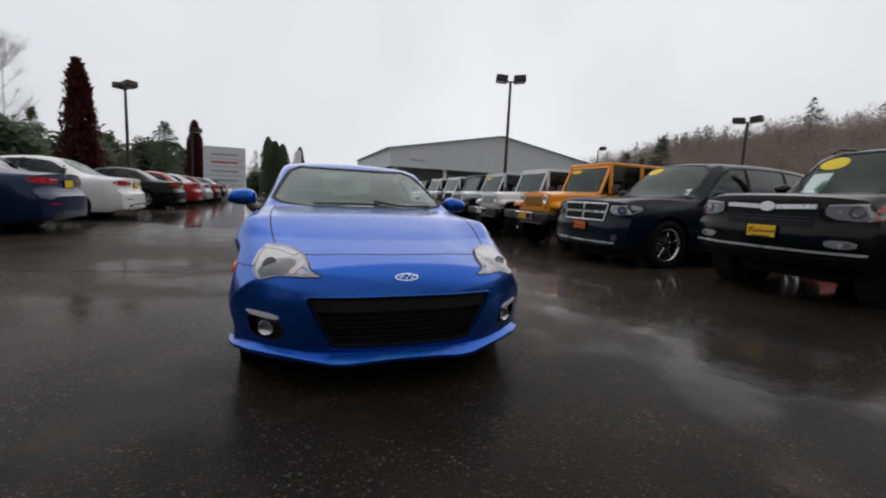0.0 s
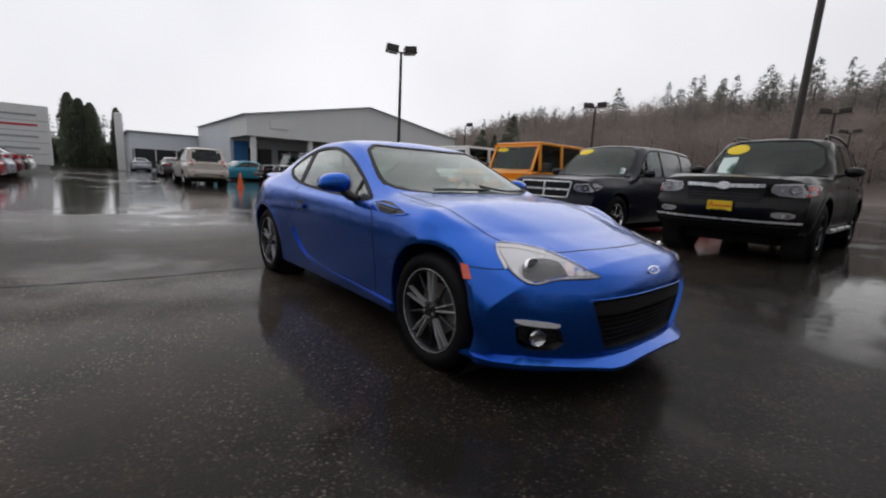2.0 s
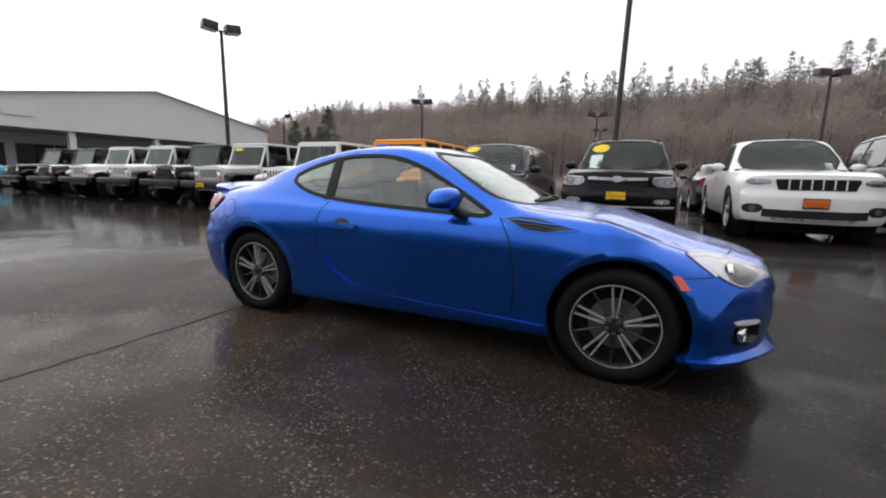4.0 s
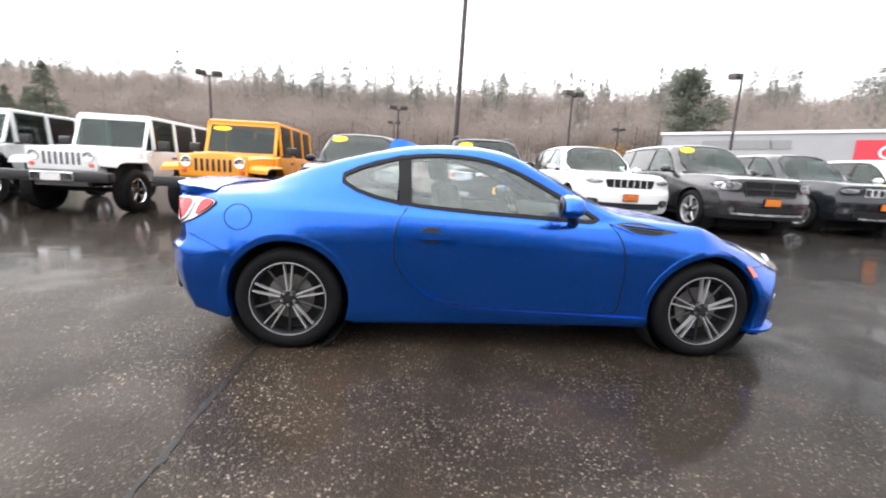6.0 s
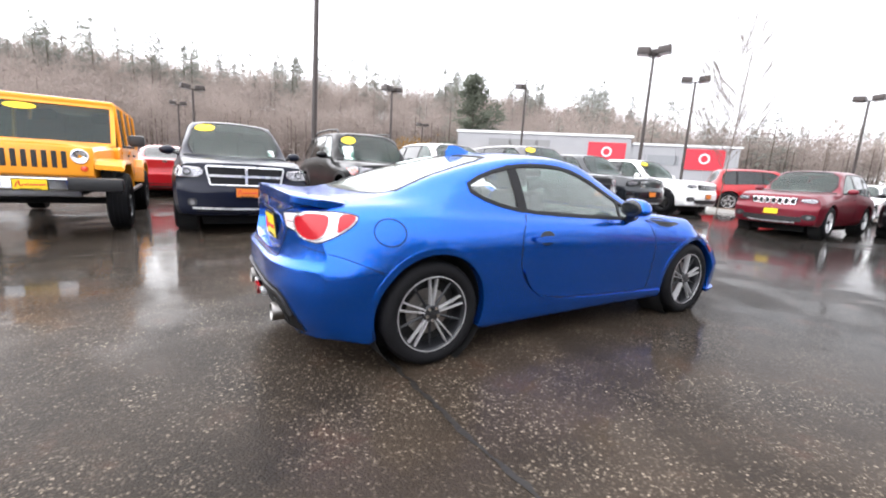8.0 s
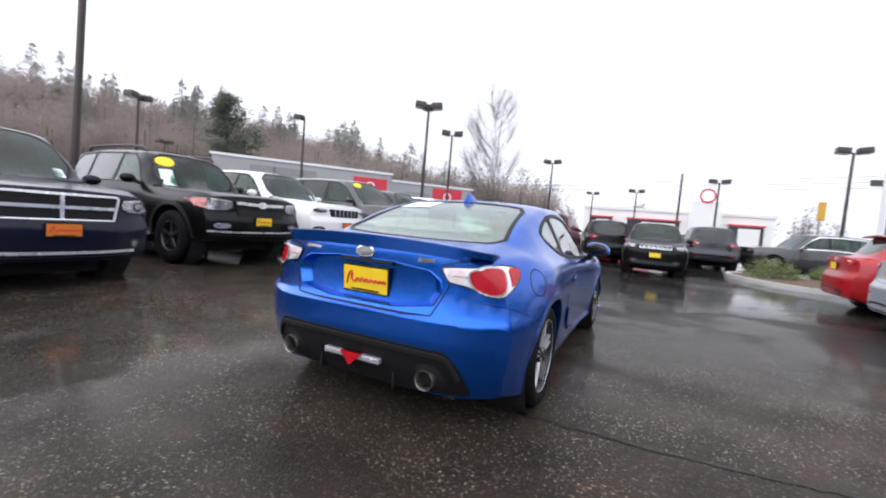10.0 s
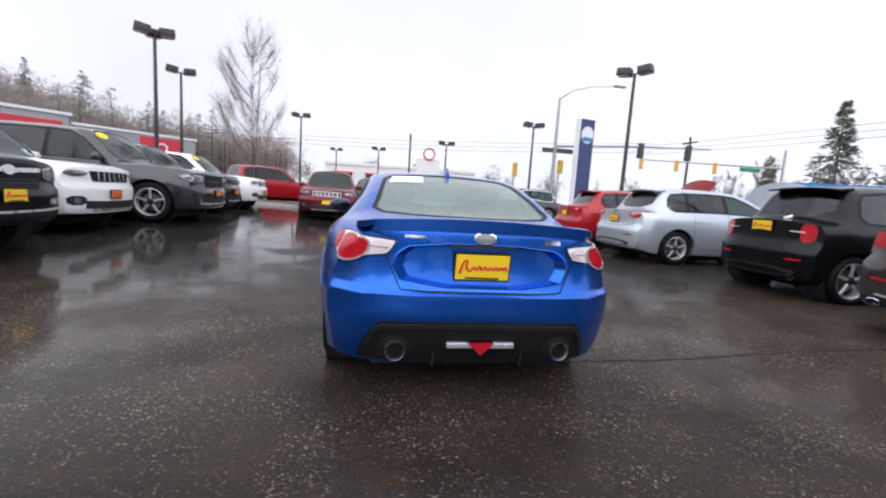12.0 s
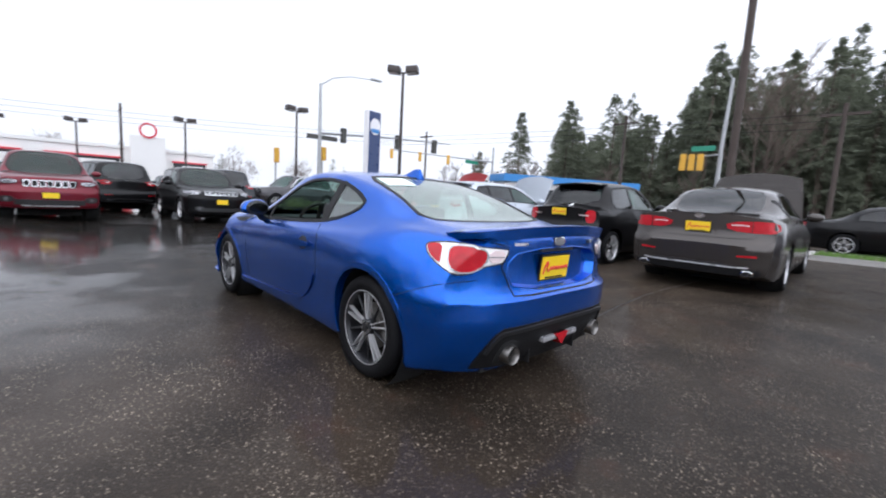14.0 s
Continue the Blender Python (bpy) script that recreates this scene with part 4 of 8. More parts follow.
    q, _ = sh.hit((0, .735), "x", -1, -.030)
    plate(car, "dealer_plate", Matrix.Translation(q) @ Matrix.Rotation(radians(-6), 4, "Y"), .305, .158, PLATE_Y, PLATE_RED)
    em = part("rear_badge", sh.patch([(.062 * math.cos(t), .885 + .032 * math.sin(t)) for t in (2 * math.pi * k / 28 for k in range(28))], "x", -1, .008, .01, .02), CHROME, car, "oval chrome badge", smooth=40)
    part("badge_field", sh.patch([(.05 * math.cos(t), .885 + .023 * math.sin(t)) for t in (2 * math.pi * k / 28 for k in range(28))], "x", -1, .010, .004, .02), LAMP_GREY, em)
    # boot-lid wing on two feet, tips drooping to the flanks
    bm = bmesh.new()
    rows = []
    for k in range(31):
        y = -.66 + 1.32 * k / 30
        e = abs(y) / .66
        drop = .030 * e ** 2 + .012 * max(0, e - .86) / .14
        xl, xt = -1.80 + .04 * e ** 2, -2.055 + .055 * e ** 2 + .10 * max(0, e - .9) / .1
        z = .976 - drop
        prof = [(xl, z - .022), (xl + .01, z - .014), (xl * .6 + xt * .4, z - .002), (xt + .02, z + .006), (xt, z + .002), (xt + .006, z - (.032 if e > .84 else .060)), (xl * .5 + xt * .5, z - (.042 if e > .84 else .066))]
        rows.append([bm.verts.new((px, y, pz)) for px, pz in prof])
    for p, q in zip(rows, rows[1:]):
        for j in range(7):
            bm.faces.new((p[j], q[j], q[(j + 1) % 7], p[(j + 1) % 7]))
    bm.faces.new(rows[0])
    bm.faces.new(rows[-1][::-1])
    bmesh.ops.recalc_face_normals(bm, faces=bm.faces)
    wing = part("boot_spoiler", bm, BLUE, car, smooth=50)
    for sd in (1, -1):
        part("spoiler_foot", box(-2.0, -1.82, sd * .555 - .022, sd * .555 + .022, .885, .95, .012), BLUE, wing, smooth=40)
    # roof fin
    bm = bmesh.new()
    n = 10
    rows = []
    for k in range(n + 1):
        t = k / n
        x = -.50 - .26 * t
        hh = .075 * math.sin(min(1, t * 1.15) * math.pi * .5) ** 1.6 * (1 if t < .95 else .55) + .004
        w = .030 * (1 - .55 * t) + .004
        q, _ = sh.hit((x, 0), "z", 1, -.006)
        rows.append([bm.verts.new((x, a * w, q.z + b * hh)) for a, b in ((-1, 0), (-.55, .6), (0, 1), (.55, .6), (1, 0))])
    for p, q in zip(rows, rows[1:]):
        for j in range(4):
            bm.faces.new((p[j], q[j], q[j + 1], p[j + 1]))
    bm.faces.new(rows[0][::-1])
    bm.faces.new(rows[-1])
    bmesh.ops.recalc_face_normals(bm, faces=bm.faces)
    part("roof_fin", bm, BLUE, car, smooth=50)
    # cabin and window paper
    cabin(car, sh, -1.5, .75, .735, .76, .26, ((-.22, .37, .5), (-.22, -.37, .5)), .78)
    part("rear_bench", box(-1.15, -.72, -.55, .55, .74, .92, .06), SEAT, car, smooth=40)
    part("parcel_shelf", box(-1.55, -1.1, -.58, .58, .84, .90, .03), LINING, car)
    part("door_card", box(-.62, .60, -.735, -.70, .70, .845, .02), LINING, car)
    part("door_card", box(-.62, .60, .70, .735, .70, .845, .02), LINING, car)
    part("rear_view_mirror", box(.10, .13, -.12, .12, 1.12, 1.18, .02), PLASTIC, car, smooth=40)
    part("window_paper", sh.patch([(-.76, .44), (-.76, .20), (-.96, .22), (-.96, .47)], "z", 1, .001, .002, .06), PAPER, car)
    return car


blue_coupe()


# ---- the wet lot ----
def asphalt():
    m = bpy.data.materials.new("wet_asphalt")
    m.use_nodes = True
    nt = m.node_tree
    n, l = nt.nodes, nt.links
    p = n["Principled BSDF"]
    geo = n.new("ShaderNodeTexCoord")

    def noise_tex(scale, detail=4, rough=.55):
        t = n.new("ShaderNodeTexNoise")
        t.inputs["Scale"].default_value, t.inputs["Detail"].default_value, t.inputs["Roughness"].default_value = scale, detail, rough
        l.new(geo.outputs["Object"], t.inputs["Vector"])
        return t

    def ranged(src, a, b, c, d):
        r = n.new("ShaderNodeMapRange")
        r.inputs["From Min"].default_value, r.inputs["From Max"].default_value = a, b
        r.inputs["To Min"].default_value, r.inputs["To Max"].default_value = c, d
        l.new(src, r.inputs["Value"])
        return r.outputs["Result"]
    big, mid, fine = noise_tex(.22, 3), noise_tex(1.3, 4), noise_tex(70, 3)
    stones = n.new("ShaderNodeTexVoronoi")
    stones.inputs["Scale"].default_value = 112
    l.new(geo.outputs["Object"], stones.inputs["Vector"])
    # aggregate: each stone has its own grey
    sep = n.new("ShaderNodeSeparateColor")
    l.new(stones.outputs["Color"], sep.inputs[0])
    pale = ranged(sep.outputs[0], .40, 1.0, 0, 1)
    mix = n.new("ShaderNodeMix")
    mix.data_type = "RGBA"
    mix.inputs["A"].default_value, mix.inputs["B"].default_value = (.0052, .0046, .0040, 1), (.0165, .0141, .0115, 1)
    l.new(ranged(mid.outputs["Fac"], .3, .75, 0, 1), mix.inputs["Factor"])
    # browner, paler ground round the coupe, less so to the west, darkest ahead of it
    px = n.new("ShaderNodeSeparateXYZ")
    l.new(geo.outputs["Object"], px.inputs[0])
    edge = n.new("ShaderNodeMath")
    edge.operation, edge.inputs[1].default_value = "MULTIPLY_ADD", 1.2
    l.new(mid.outputs["Fac"], edge.inputs[0])
    l.new(px.outputs["X"], edge.inputs[2])
    def times(a, b):
        k = n.new("ShaderNodeMath")
        k.operation = "MULTIPLY"
        l.new(a, k.inputs[0])
        l.new(b, k.inputs[1])
        return k.outputs[0]
    less_west = ranged(px.outputs["X"], -2.6, -1.0, .5, 1)
    brown_area = times(ranged(edge.outputs[0], 2.6, .2, 0, 1), less_west)
    brown_mix = n.new("ShaderNodeMix")
    brown_mix.data_type = "RGBA"
    brown_mix.blend_type = "MULTIPLY"
    brown_mix.inputs["B"].default_value = (3.3, 2.8, 2.35, 1)
    brown_mix.clamp_result = False
    l.new(brown_area, brown_mix.inputs["Factor"])
    l.new(mix.outputs["Result"], brown_mix.inputs["A"])
    mix2 = n.new("ShaderNodeMix")
    mix2.data_type = "RGBA"
    mix2.inputs["B"].default_value = (.27, .22, .168, 1)
    # rusty stains scattered by noise
    rust = n.new("ShaderNodeMix")
    rust.data_type = "RGBA"
    rust.inputs["B"].default_value = (.045, .020, .012, 1)
    l.new(ranged(noise_tex(2.6, 5, .65).outputs["Fac"], .57, .72, 0, .55), rust.inputs["Factor"])
    l.new(brown_mix.outputs["Result"], rust.inputs["A"])
    l.new(rust.outputs["Result"], mix2.inputs["A"])
    near = n.new("ShaderNodeMath")
    near.operation = "MULTIPLY"
    l.new(pale, near.inputs[0])
    sq = n.new("ShaderNodeMath")
    sq.operation, sq.inputs[1].default_value = "POWER", 4.0
    l.new(sep.outputs[1], sq.inputs[0])
    l.new(sq.outputs[0], near.inputs[1])
    # fewer bare stones show towards the east
    bare = n.new("ShaderNodeMath")
    bare.operation = "MULTIPLY"
    # a few larger stones stand out among the fine ones, and all of them show in clusters
    chips = n.new("ShaderNodeTexVoronoi")
    chips.inputs["Scale"].default_value = 58
    l.new(geo.outputs["Object"], chips.inputs["Vector"])
    cs = n.new("ShaderNodeSeparateColor")
    l.new(chips.outputs["Color"], cs.inputs[0])
    chip = times(ranged(cs.outputs[0], .90, .94, 0, 1), ranged(chips.outputs["Distance"], .30, .40, 1, 0))
    most = n.new("ShaderNodeMath")
    most.operation = "MAXIMUM"
    l.new(near.outputs[0], most.inputs[0])
    l.new(chip, most.inputs[1])
    clump = times(ranged(noise_tex(2.1, 4, .6).outputs["Fac"], .36, .64, .12, 1.25), ranged(px.outputs["X"], -2.8, -1.0, .62, 1))
    l.new(times(most.outputs[0], clump), bare.inputs[0])
    l.new(ranged(edge.outputs[0], 2.6, -.4, .30, 1), bare.inputs[1])
    l.new(bare.outputs[0], mix2.inputs["Factor"])
    l.new(mix2.outputs["Result"], p.inputs["Base Color"])
    # water: films and puddles are smooth, the rest is damp and rough
    wet = n.new("ShaderNodeMath")
    wet.operation = "MULTIPLY_ADD"
    wet.inputs[1].default_value = .65
    l.new(big.outputs["Fac"], wet.inputs[0])
    sm = n.new("ShaderNodeMath")
    sm.operation = "MULTIPLY"
    sm.inputs[1].default_value = .35
    l.new(mid.outputs["Fac"], sm.inputs[0])
    l.new(sm.outputs[0], wet.inputs[2])
    # the lane to the west was laid smoother and holds more water
    sx = n.new("ShaderNodeSeparateXYZ")
    l.new(geo.outputs["Object"], sx.inputs[0])
    lane = n.new("ShaderNodeMath")
    lane.operation = "ADD"
    l.new(ranged(sx.outputs["X"], -4.2, -7.5, 0, .10), lane.inputs[0])
    low = n.new("ShaderNodeMath")
    low.operation = "ADD"
    l.new(ranged(sx.outputs["X"], 3.0, 6.0, 0, .07), low.inputs[0])
    dip = n.new("ShaderNodeMath")
    dip.operation = "ADD"
    l.new(ranged(sx.outputs["Y"], .6, 2.2, 0, .085), dip.inputs[0])
    l.new(wet.outputs[0], dip.inputs[1])
    l.new(dip.outputs[0], low.inputs[1])
    l.new(low.outputs[0], lane.inputs[1])
    # films thin a little on the browner ground
    worn = n.new("ShaderNodeMath")
    worn.operation, worn.inputs[1].default_value = "MULTIPLY_ADD", -.02
    l.new(brown_area, worn.inputs[0])
    l.new(lane.outputs[0], worn.inputs[2])
    film = ranged(worn.outputs[0], .49, .56, 0, 1)
    # a sheet of rain water lies over the stones: smooth in puddles, thin and uneven elsewhere
    rg = n.new("ShaderNodeMix")
    rg.inputs["A"].default_value, rg.inputs["B"].default_value = .26, .09
    l.new(film, rg.inputs["Factor"])
    l.new(rg.outputs["Result"], p.inputs["Coat Roughness"])
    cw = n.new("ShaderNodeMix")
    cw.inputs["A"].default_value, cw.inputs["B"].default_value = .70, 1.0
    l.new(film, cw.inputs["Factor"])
    # near ground and its southern strip are darkened here by a weaker coat
    coat_by_place = n.new("ShaderNodeMath")
    coat_by_place.operation = "MULTIPLY"
    l.new(cw.outputs["Result"], coat_by_place.inputs[0])
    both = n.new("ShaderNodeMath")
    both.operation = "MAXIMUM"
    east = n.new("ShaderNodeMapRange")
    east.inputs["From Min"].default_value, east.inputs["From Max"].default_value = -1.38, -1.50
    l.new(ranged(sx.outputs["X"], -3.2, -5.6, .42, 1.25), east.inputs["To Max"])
    south_darken = n.new("ShaderNodeMath")
    south_darken.operation = "ADD"
    l.new(ranged(sx.outputs["Y"], -2.2, -1.2, 0, .20), south_darken.inputs[0])
    l.new(ranged(edge.outputs[0], 3.4, .6, .16, .34), south_darken.inputs[1])
    l.new(south_darken.outputs[0], east.inputs["To Min"])
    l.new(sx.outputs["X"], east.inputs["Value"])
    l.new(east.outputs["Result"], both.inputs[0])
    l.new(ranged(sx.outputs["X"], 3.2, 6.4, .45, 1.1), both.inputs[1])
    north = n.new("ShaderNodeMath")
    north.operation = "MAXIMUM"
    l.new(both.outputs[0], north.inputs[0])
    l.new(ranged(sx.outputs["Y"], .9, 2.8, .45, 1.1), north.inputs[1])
    l.new(north.outputs[0], coat_by_place.inputs[1])
    l.new(coat_by_place.outputs[0], p.inputs["Coat Weight"])
    p.inputs["Coat IOR"].default_value = 1.23
    p.inputs["Roughness"].default_value = .65
    p.inputs["Specular IOR Level"].default_value = .06
    bp = n.new("ShaderNodeBump")
    bp.inputs["Distance"].default_value, bp.inputs["Strength"].default_value = .008, .9
    hh = n.new("ShaderNodeMath")
    hh.operation = "MULTIPLY_ADD"
    hh.inputs[1].default_value = -.7
    l.new(stones.outputs["Distance"], hh.inputs[0])
    l.new(fine.outputs["Fac"], hh.inputs[2])
    l.new(hh.outputs[0], bp.inputs["Height"])
    l.new(bp.outputs["Normal"], p.inputs["Normal"])
    rip = n.new("ShaderNodeBump")
    rip.inputs["Distance"].default_value, rip.inputs["Strength"].default_value = .012, .26
    l.new(noise_tex(3.2, 3).outputs["Fac"], rip.inputs["Height"])
    wave = n.new("ShaderNodeBump")
    wave.inputs["Distance"].default_value = .003
    ws = n.new("ShaderNodeMix")
    ws.inputs["A"].default_value, ws.inputs["B"].default_value = .5, .03
    l.new(film, ws.inputs["Factor"])
    l.new(ws.outputs["Result"], wave.inputs["Strength"])
    l.new(fine.outputs["Fac"], wave.inputs["Height"])
    l.new(rip.outputs["Normal"], wave.inputs["Normal"])
    l.new(wave.outputs["Normal"], p.inputs["Coat Normal"])
    return m


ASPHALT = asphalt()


def lot():
    bm = bmesh.new()
    line = [-700, -300, -150, -80, -50] + [-40 + k for k in range(0, 33)] + [-7.75 + .25 * k for k in range(63)] + [8 + k for k in range(0, 33)] + [50, 80, 150, 300, 700]
    xs, ys = line, line
    grid = [[bm.verts.new((x, y, ground_z(x, y))) for y in ys] for x in xs]
    for i in range(len(xs) - 1):
        for j in range(len(ys) - 1):
            bm.faces.new((grid[i][j], grid[i + 1][j], grid[i + 1][j + 1], grid[i][j + 1]))
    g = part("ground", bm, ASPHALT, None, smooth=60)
    tagged(g, "dark wet asphalt of a car lot with puddles and pale stones", "ground", kind="structure")
    crack = surface("crack_filler", (.014, .012, .010), .55, var=.5, fine=25, bump=.6, spec=.3)
    bm = bmesh.new()
    r = random.Random(3)
    prev = None
    for k in range(210):
        y = -11 + k * .05
        x = -1.45 + .03 * math.sin(y * 1.7) + r.uniform(-.012, .012)
        w = .004 + .015 * r.random()
        a, b = bm.verts.new((x - w, y, ground_z(x, y) + .004)), bm.verts.new((x + w, y, ground_z(x, y) + .004))
        if prev:
            bm.faces.new((prev[0], prev[1], b, a))
        prev = (a, b)
    c = part("seam", bm, crack, g, "dark worn joint between two asphalt strips")
    for pts in (((-6.5, 1.5), (-4.5, 2.8), (-2.6, 3.2)),):
        bm = bmesh.new()
        prev = None
        for px, py in dense(list(pts), .15, False):
            x, y = px + r.uniform(-.03, .03), py + r.uniform(-.03, .03)
            w = .004 + .006 * r.random()
            a, b = bm.verts.new((x - w, y - w, ground_z(x, y) + .004)), bm.verts.new((x + w, y + w, ground_z(x, y) + .004))
            if prev:
                bm.faces.new((prev[0], prev[1], b, a))
            prev = (a, b)
        part("crack", bm, crack, g)


lot()


# ---- the other vehicles ----
SIGN_NOTE = surface("white_note", (.75, .77, .76), .6, var=.05)
def body_spec(L, w, H, wb, fo, zb, hood, cowl, wst, roofr, gb, deck, belt, rw, plan_f=.26, plan_r=.12, nose=.10, tail=.06, step=None):
    xf = wb / 2 + fo
    xr = xf - L
    h0, h1 = hood
    b0, b1 = belt
    zt = curve((xf, h0), (xf - .3, h0 + (h1 - h0) * .45), (cowl + .3, h1 - .015), (cowl, h1), ((cowl + wst) / 2, h1 * .46 + (H - .04) * .54), (wst, H - .04),
               ((wst + roofr) / 2, H), (roofr, H - .05), (gb, deck), (xr, deck - .03))
    zr = curve((xf, h0 - .03), (xf - .3, h0 + (h1 - h0) * .40), (cowl + .3, h1 - .028), (cowl, h1 - .025), ((cowl + wst) / 2, h1 * .52 + (H - .04) * .48), (wst - .05, H - .095),
               ((wst + roofr) / 2, H - .06), (roofr, H - .115), (gb, deck - .03), (xr, deck - .06))
    zs = curve((xf, h0 - .055), (xf - .4, h0 - .01), (cowl + .2, min(b0, h1 - .08)), (cowl - .3, b0), ((cowl + roofr) / 2, (b0 + b1) / 2), (roofr, min(b1, deck - .06)), (xr, min(b1, deck - .08)))
    c = curve
    return dict(xf=xf, xr=xr, wmax=w, sill=.93, belly=.02, bow=.75, plan_f=(plan_f, 3.4, w), plan_r=(plan_r, 4.0, w),
                prof_f=c((zb, .05), (zb + .12, .0), (h0 - .25, .0), (h0 - .05, nose * .25), (h0, nose), (h0 + .1, nose * 2.5)) if step is None else
                c((zb, .08), (zb + .10, .015), (step - .10, .0), (step, .005), (step + .035, .045), (h0 - .07, .06), (h0 - .01, .075), (h0 + .02, .10), (h0 + .1, .26)),
                prof_r=c((zb, .10), (zb + .15, .0), (deck * .6, .0), (deck * .68, tail), (deck, tail + .03), (deck + .2, tail + .06), (H, tail + .1)),
                zb=c((xr, zb + .08), (xr + .35, zb), (xf - .35, zb), (xf, zb + .03)),
                W=c((xr, w * .90), (xr + .3, w * .975), (-wb / 2, w), (0, w * .985), (wb / 2, w), (xf - .35, w * .98), (xf, w * .93)),
                zw=c((xr, deck * .66), (-wb / 2, zb + .46), (0, zb + .40), (wb / 2, zb + .46), (xf, h0 * .72)),
                Ws=c((xr, w * .84), (xr + .4, w * .91), (0, w * .925), (cowl, w * .915), (wb / 2, w * .89), (xf - .3, w * .87), (xf, w * .83)),
                zs=zs, zr=zr, zt=zt,
                Wr=c((xr, min(rw, w * .78)), (gb, rw), (roofr, rw), (wst, rw), (cowl, w * .82), (cowl + .3, w * .84), (xf - .3, w * .80), (xf, w * .76)))


def vehicle(m, name, label, category, color, s, style, wheel_r=.36, rim=.235, spokes="five", alloy=None, plate_face="yellow", sticker=True,
            group="", cladding=None, dark_rear=True, res=(64, 15, 12), roof_rail=False):
    """A parked car or SUV from its lengths; style names the face, the tail and the panes."""
    car = thing(name, m, label, category, group)
    sh = Shell(s, *res)
    xf, xr, w = s["xf"], s["xr"], s["wmax"]
    wb = style["wb"]
    cowl, wst, roofr, gb = style["cowl"], style["wst"], style["roofr"], style["gb"]
    zr, zs, H = s["zr"], s["zs"], style["H"]
    h0 = style["hood"][0]
    # panes
    fx, rx = wst - .12, max(roofr + .02, gb + .16)
    top = [(x, float(zr(x)) - .045) for x in np.linspace(fx, rx, 6)]
    low = [(x, float(zs(x)) + .035) for x in np.linspace(gb + style.get("quarter", .22), cowl - .22, 5)]
    win = rounded([(float(a), float(b)) for a, b in [(cowl - .26, float(zs(cowl - .3)) + .07)] + top + low], 1)
    for sd in (1, -1):
        cuts = style["pillars"]
        edges = [max(p[0] for p in win) + .1] + cuts + [min(p[0] for p in win) - .1]
        for k, (a, b) in enumerate(zip(edges, edges[1:])):
            poly = [p for p in dense(win, .03) if b <= p[0] <= a]
            if len(poly) > 3 and max(p[0] for p in poly) - min(p[0] for p in poly) > .08:
                part("side_window", sh.patch(poly, "y", sd, -.002, .004, .12), GLASS_DARK if dark_rear and k else GLASS_MID, car, smooth=60)
        for p in cuts:
            part("window_pillar", sh.strip([(p, float(zr(p)) - .02), (p, float(zs(p)) + .02)], "y", sd, .075, .002, .01, step=.1), TRIM, car)
        part("window_trim", sh.strip(win, "y", sd, .026, .003, .01, closed=True, step=.06), style.get("trim", TRIM), car)
    yb, yt = float(s["Wr"](cowl)) - .02, float(s["Wr"](wst)) - .05
    ws = rounded([(cowl + .02, -yb * .4), (cowl + .02, yb * .4), (cowl - .10, yb), (wst + .04, yt), (wst + .07, 0), (wst + .04, -yt), (cowl - .10, -yb)], 1)
    part("windscreen", sh.patch(ws, "z", 1, -.002, .005, .14), GLASS_MID, car, smooth=60)
    part("windscreen_seal", sh.strip(ws, "z", 1, .03, .002, .006, closed=True, step=.08), TRIM, car)
    if style["back"] == "z":
        yr, yq = float(s["Wr"](roofr)) - .05, float(s["Wr"](gb)) - .03
        bk = rounded([(roofr - .03, -yr * .5), (roofr - .03, yr * .5), (roofr - .06, yr), (gb + .10, yq), (gb + .05, 0), (gb + .10, -yq), (roofr - .06, -yr)], 1)
        bax, bsd = "z", 1
    else:
        z0, z1 = float(s["zt"](gb)) + .03, H - .10
        yr = float(s["Wr"](roofr))
        bk = rounded([(-yr * .95, z0), (yr * .95, z0), (yr * .86, z1), (-yr * .86, z1)], 1)
        bax, bsd = "x", -1
    part("rear_window", sh.patch(bk, bax, bsd, -.002, .005, .14), GLASS_DARK if dark_rear else GLASS_MID, car, smooth=60)
    for sd in (1, -1):
        sh.cut(win, "y", sd)
        for wx in (wb / 2, -wb / 2):
            sh.arch(wx, wheel_r + .01, wheel_r + style.get("gap", .045), sd, .06)
    sh.cut(ws, "z", 1)
    sh.cut(bk, bax, bsd, .12, None if bax == "z" else (lambda c: c[:, 0] < roofr + .1))
    part("body", sh.bm, color, car, smooth=40)
    liners(car, (wb / 2, -wb / 2), wheel_r + .01, wheel_r + style.get("gap", .045), w - .01)
    for wx in (wb / 2, -wb / 2):
        for sd in (1, -1):
            wheel(car, wx, sd * (w - .135), wheel_r, wheel_r, rim, .24, sd, 5, spokes, alloy, sides=28)
    zl = float(s["zb"](0))
    # underbody, hung low on tall vehicles to stand in for shade below
    part("underbody", box(xr + .75, xf - .55, -w * .60, w * .60, zl - (.17 if style["H"] > 1.7 else .10), zl + .06, .03), LINER, car)
    zc = float(zs(0)) - .06
    cabin(car, sh, gb + .25, cowl - .05, w * .84, zc, min(.42, H - zc - .34), ((cowl - 1.15, .38, .5), (cowl - 1.15, -.38, .5)), cowl - .03)
    if style["back"] == "x":
        part("rear_bench", box(-.95, -.75, -w * .66, w * .66, zc - .1, zc + .34, .05), SEAT, car, smooth=40)
    part("headliner", sh.patch([(wst - .05, -s["Wr"](wst) * .8), (wst - .05, s["Wr"](wst) * .8), (roofr + .1, s["Wr"](wst) * .8), (roofr + .1, -s["Wr"](wst) * .8)], "z", 1, -.02, .01, .3), HEADLINER, car, smooth=60)
    # doors
    doors = style["doors"]
    zl = s["zb"](0) + .13
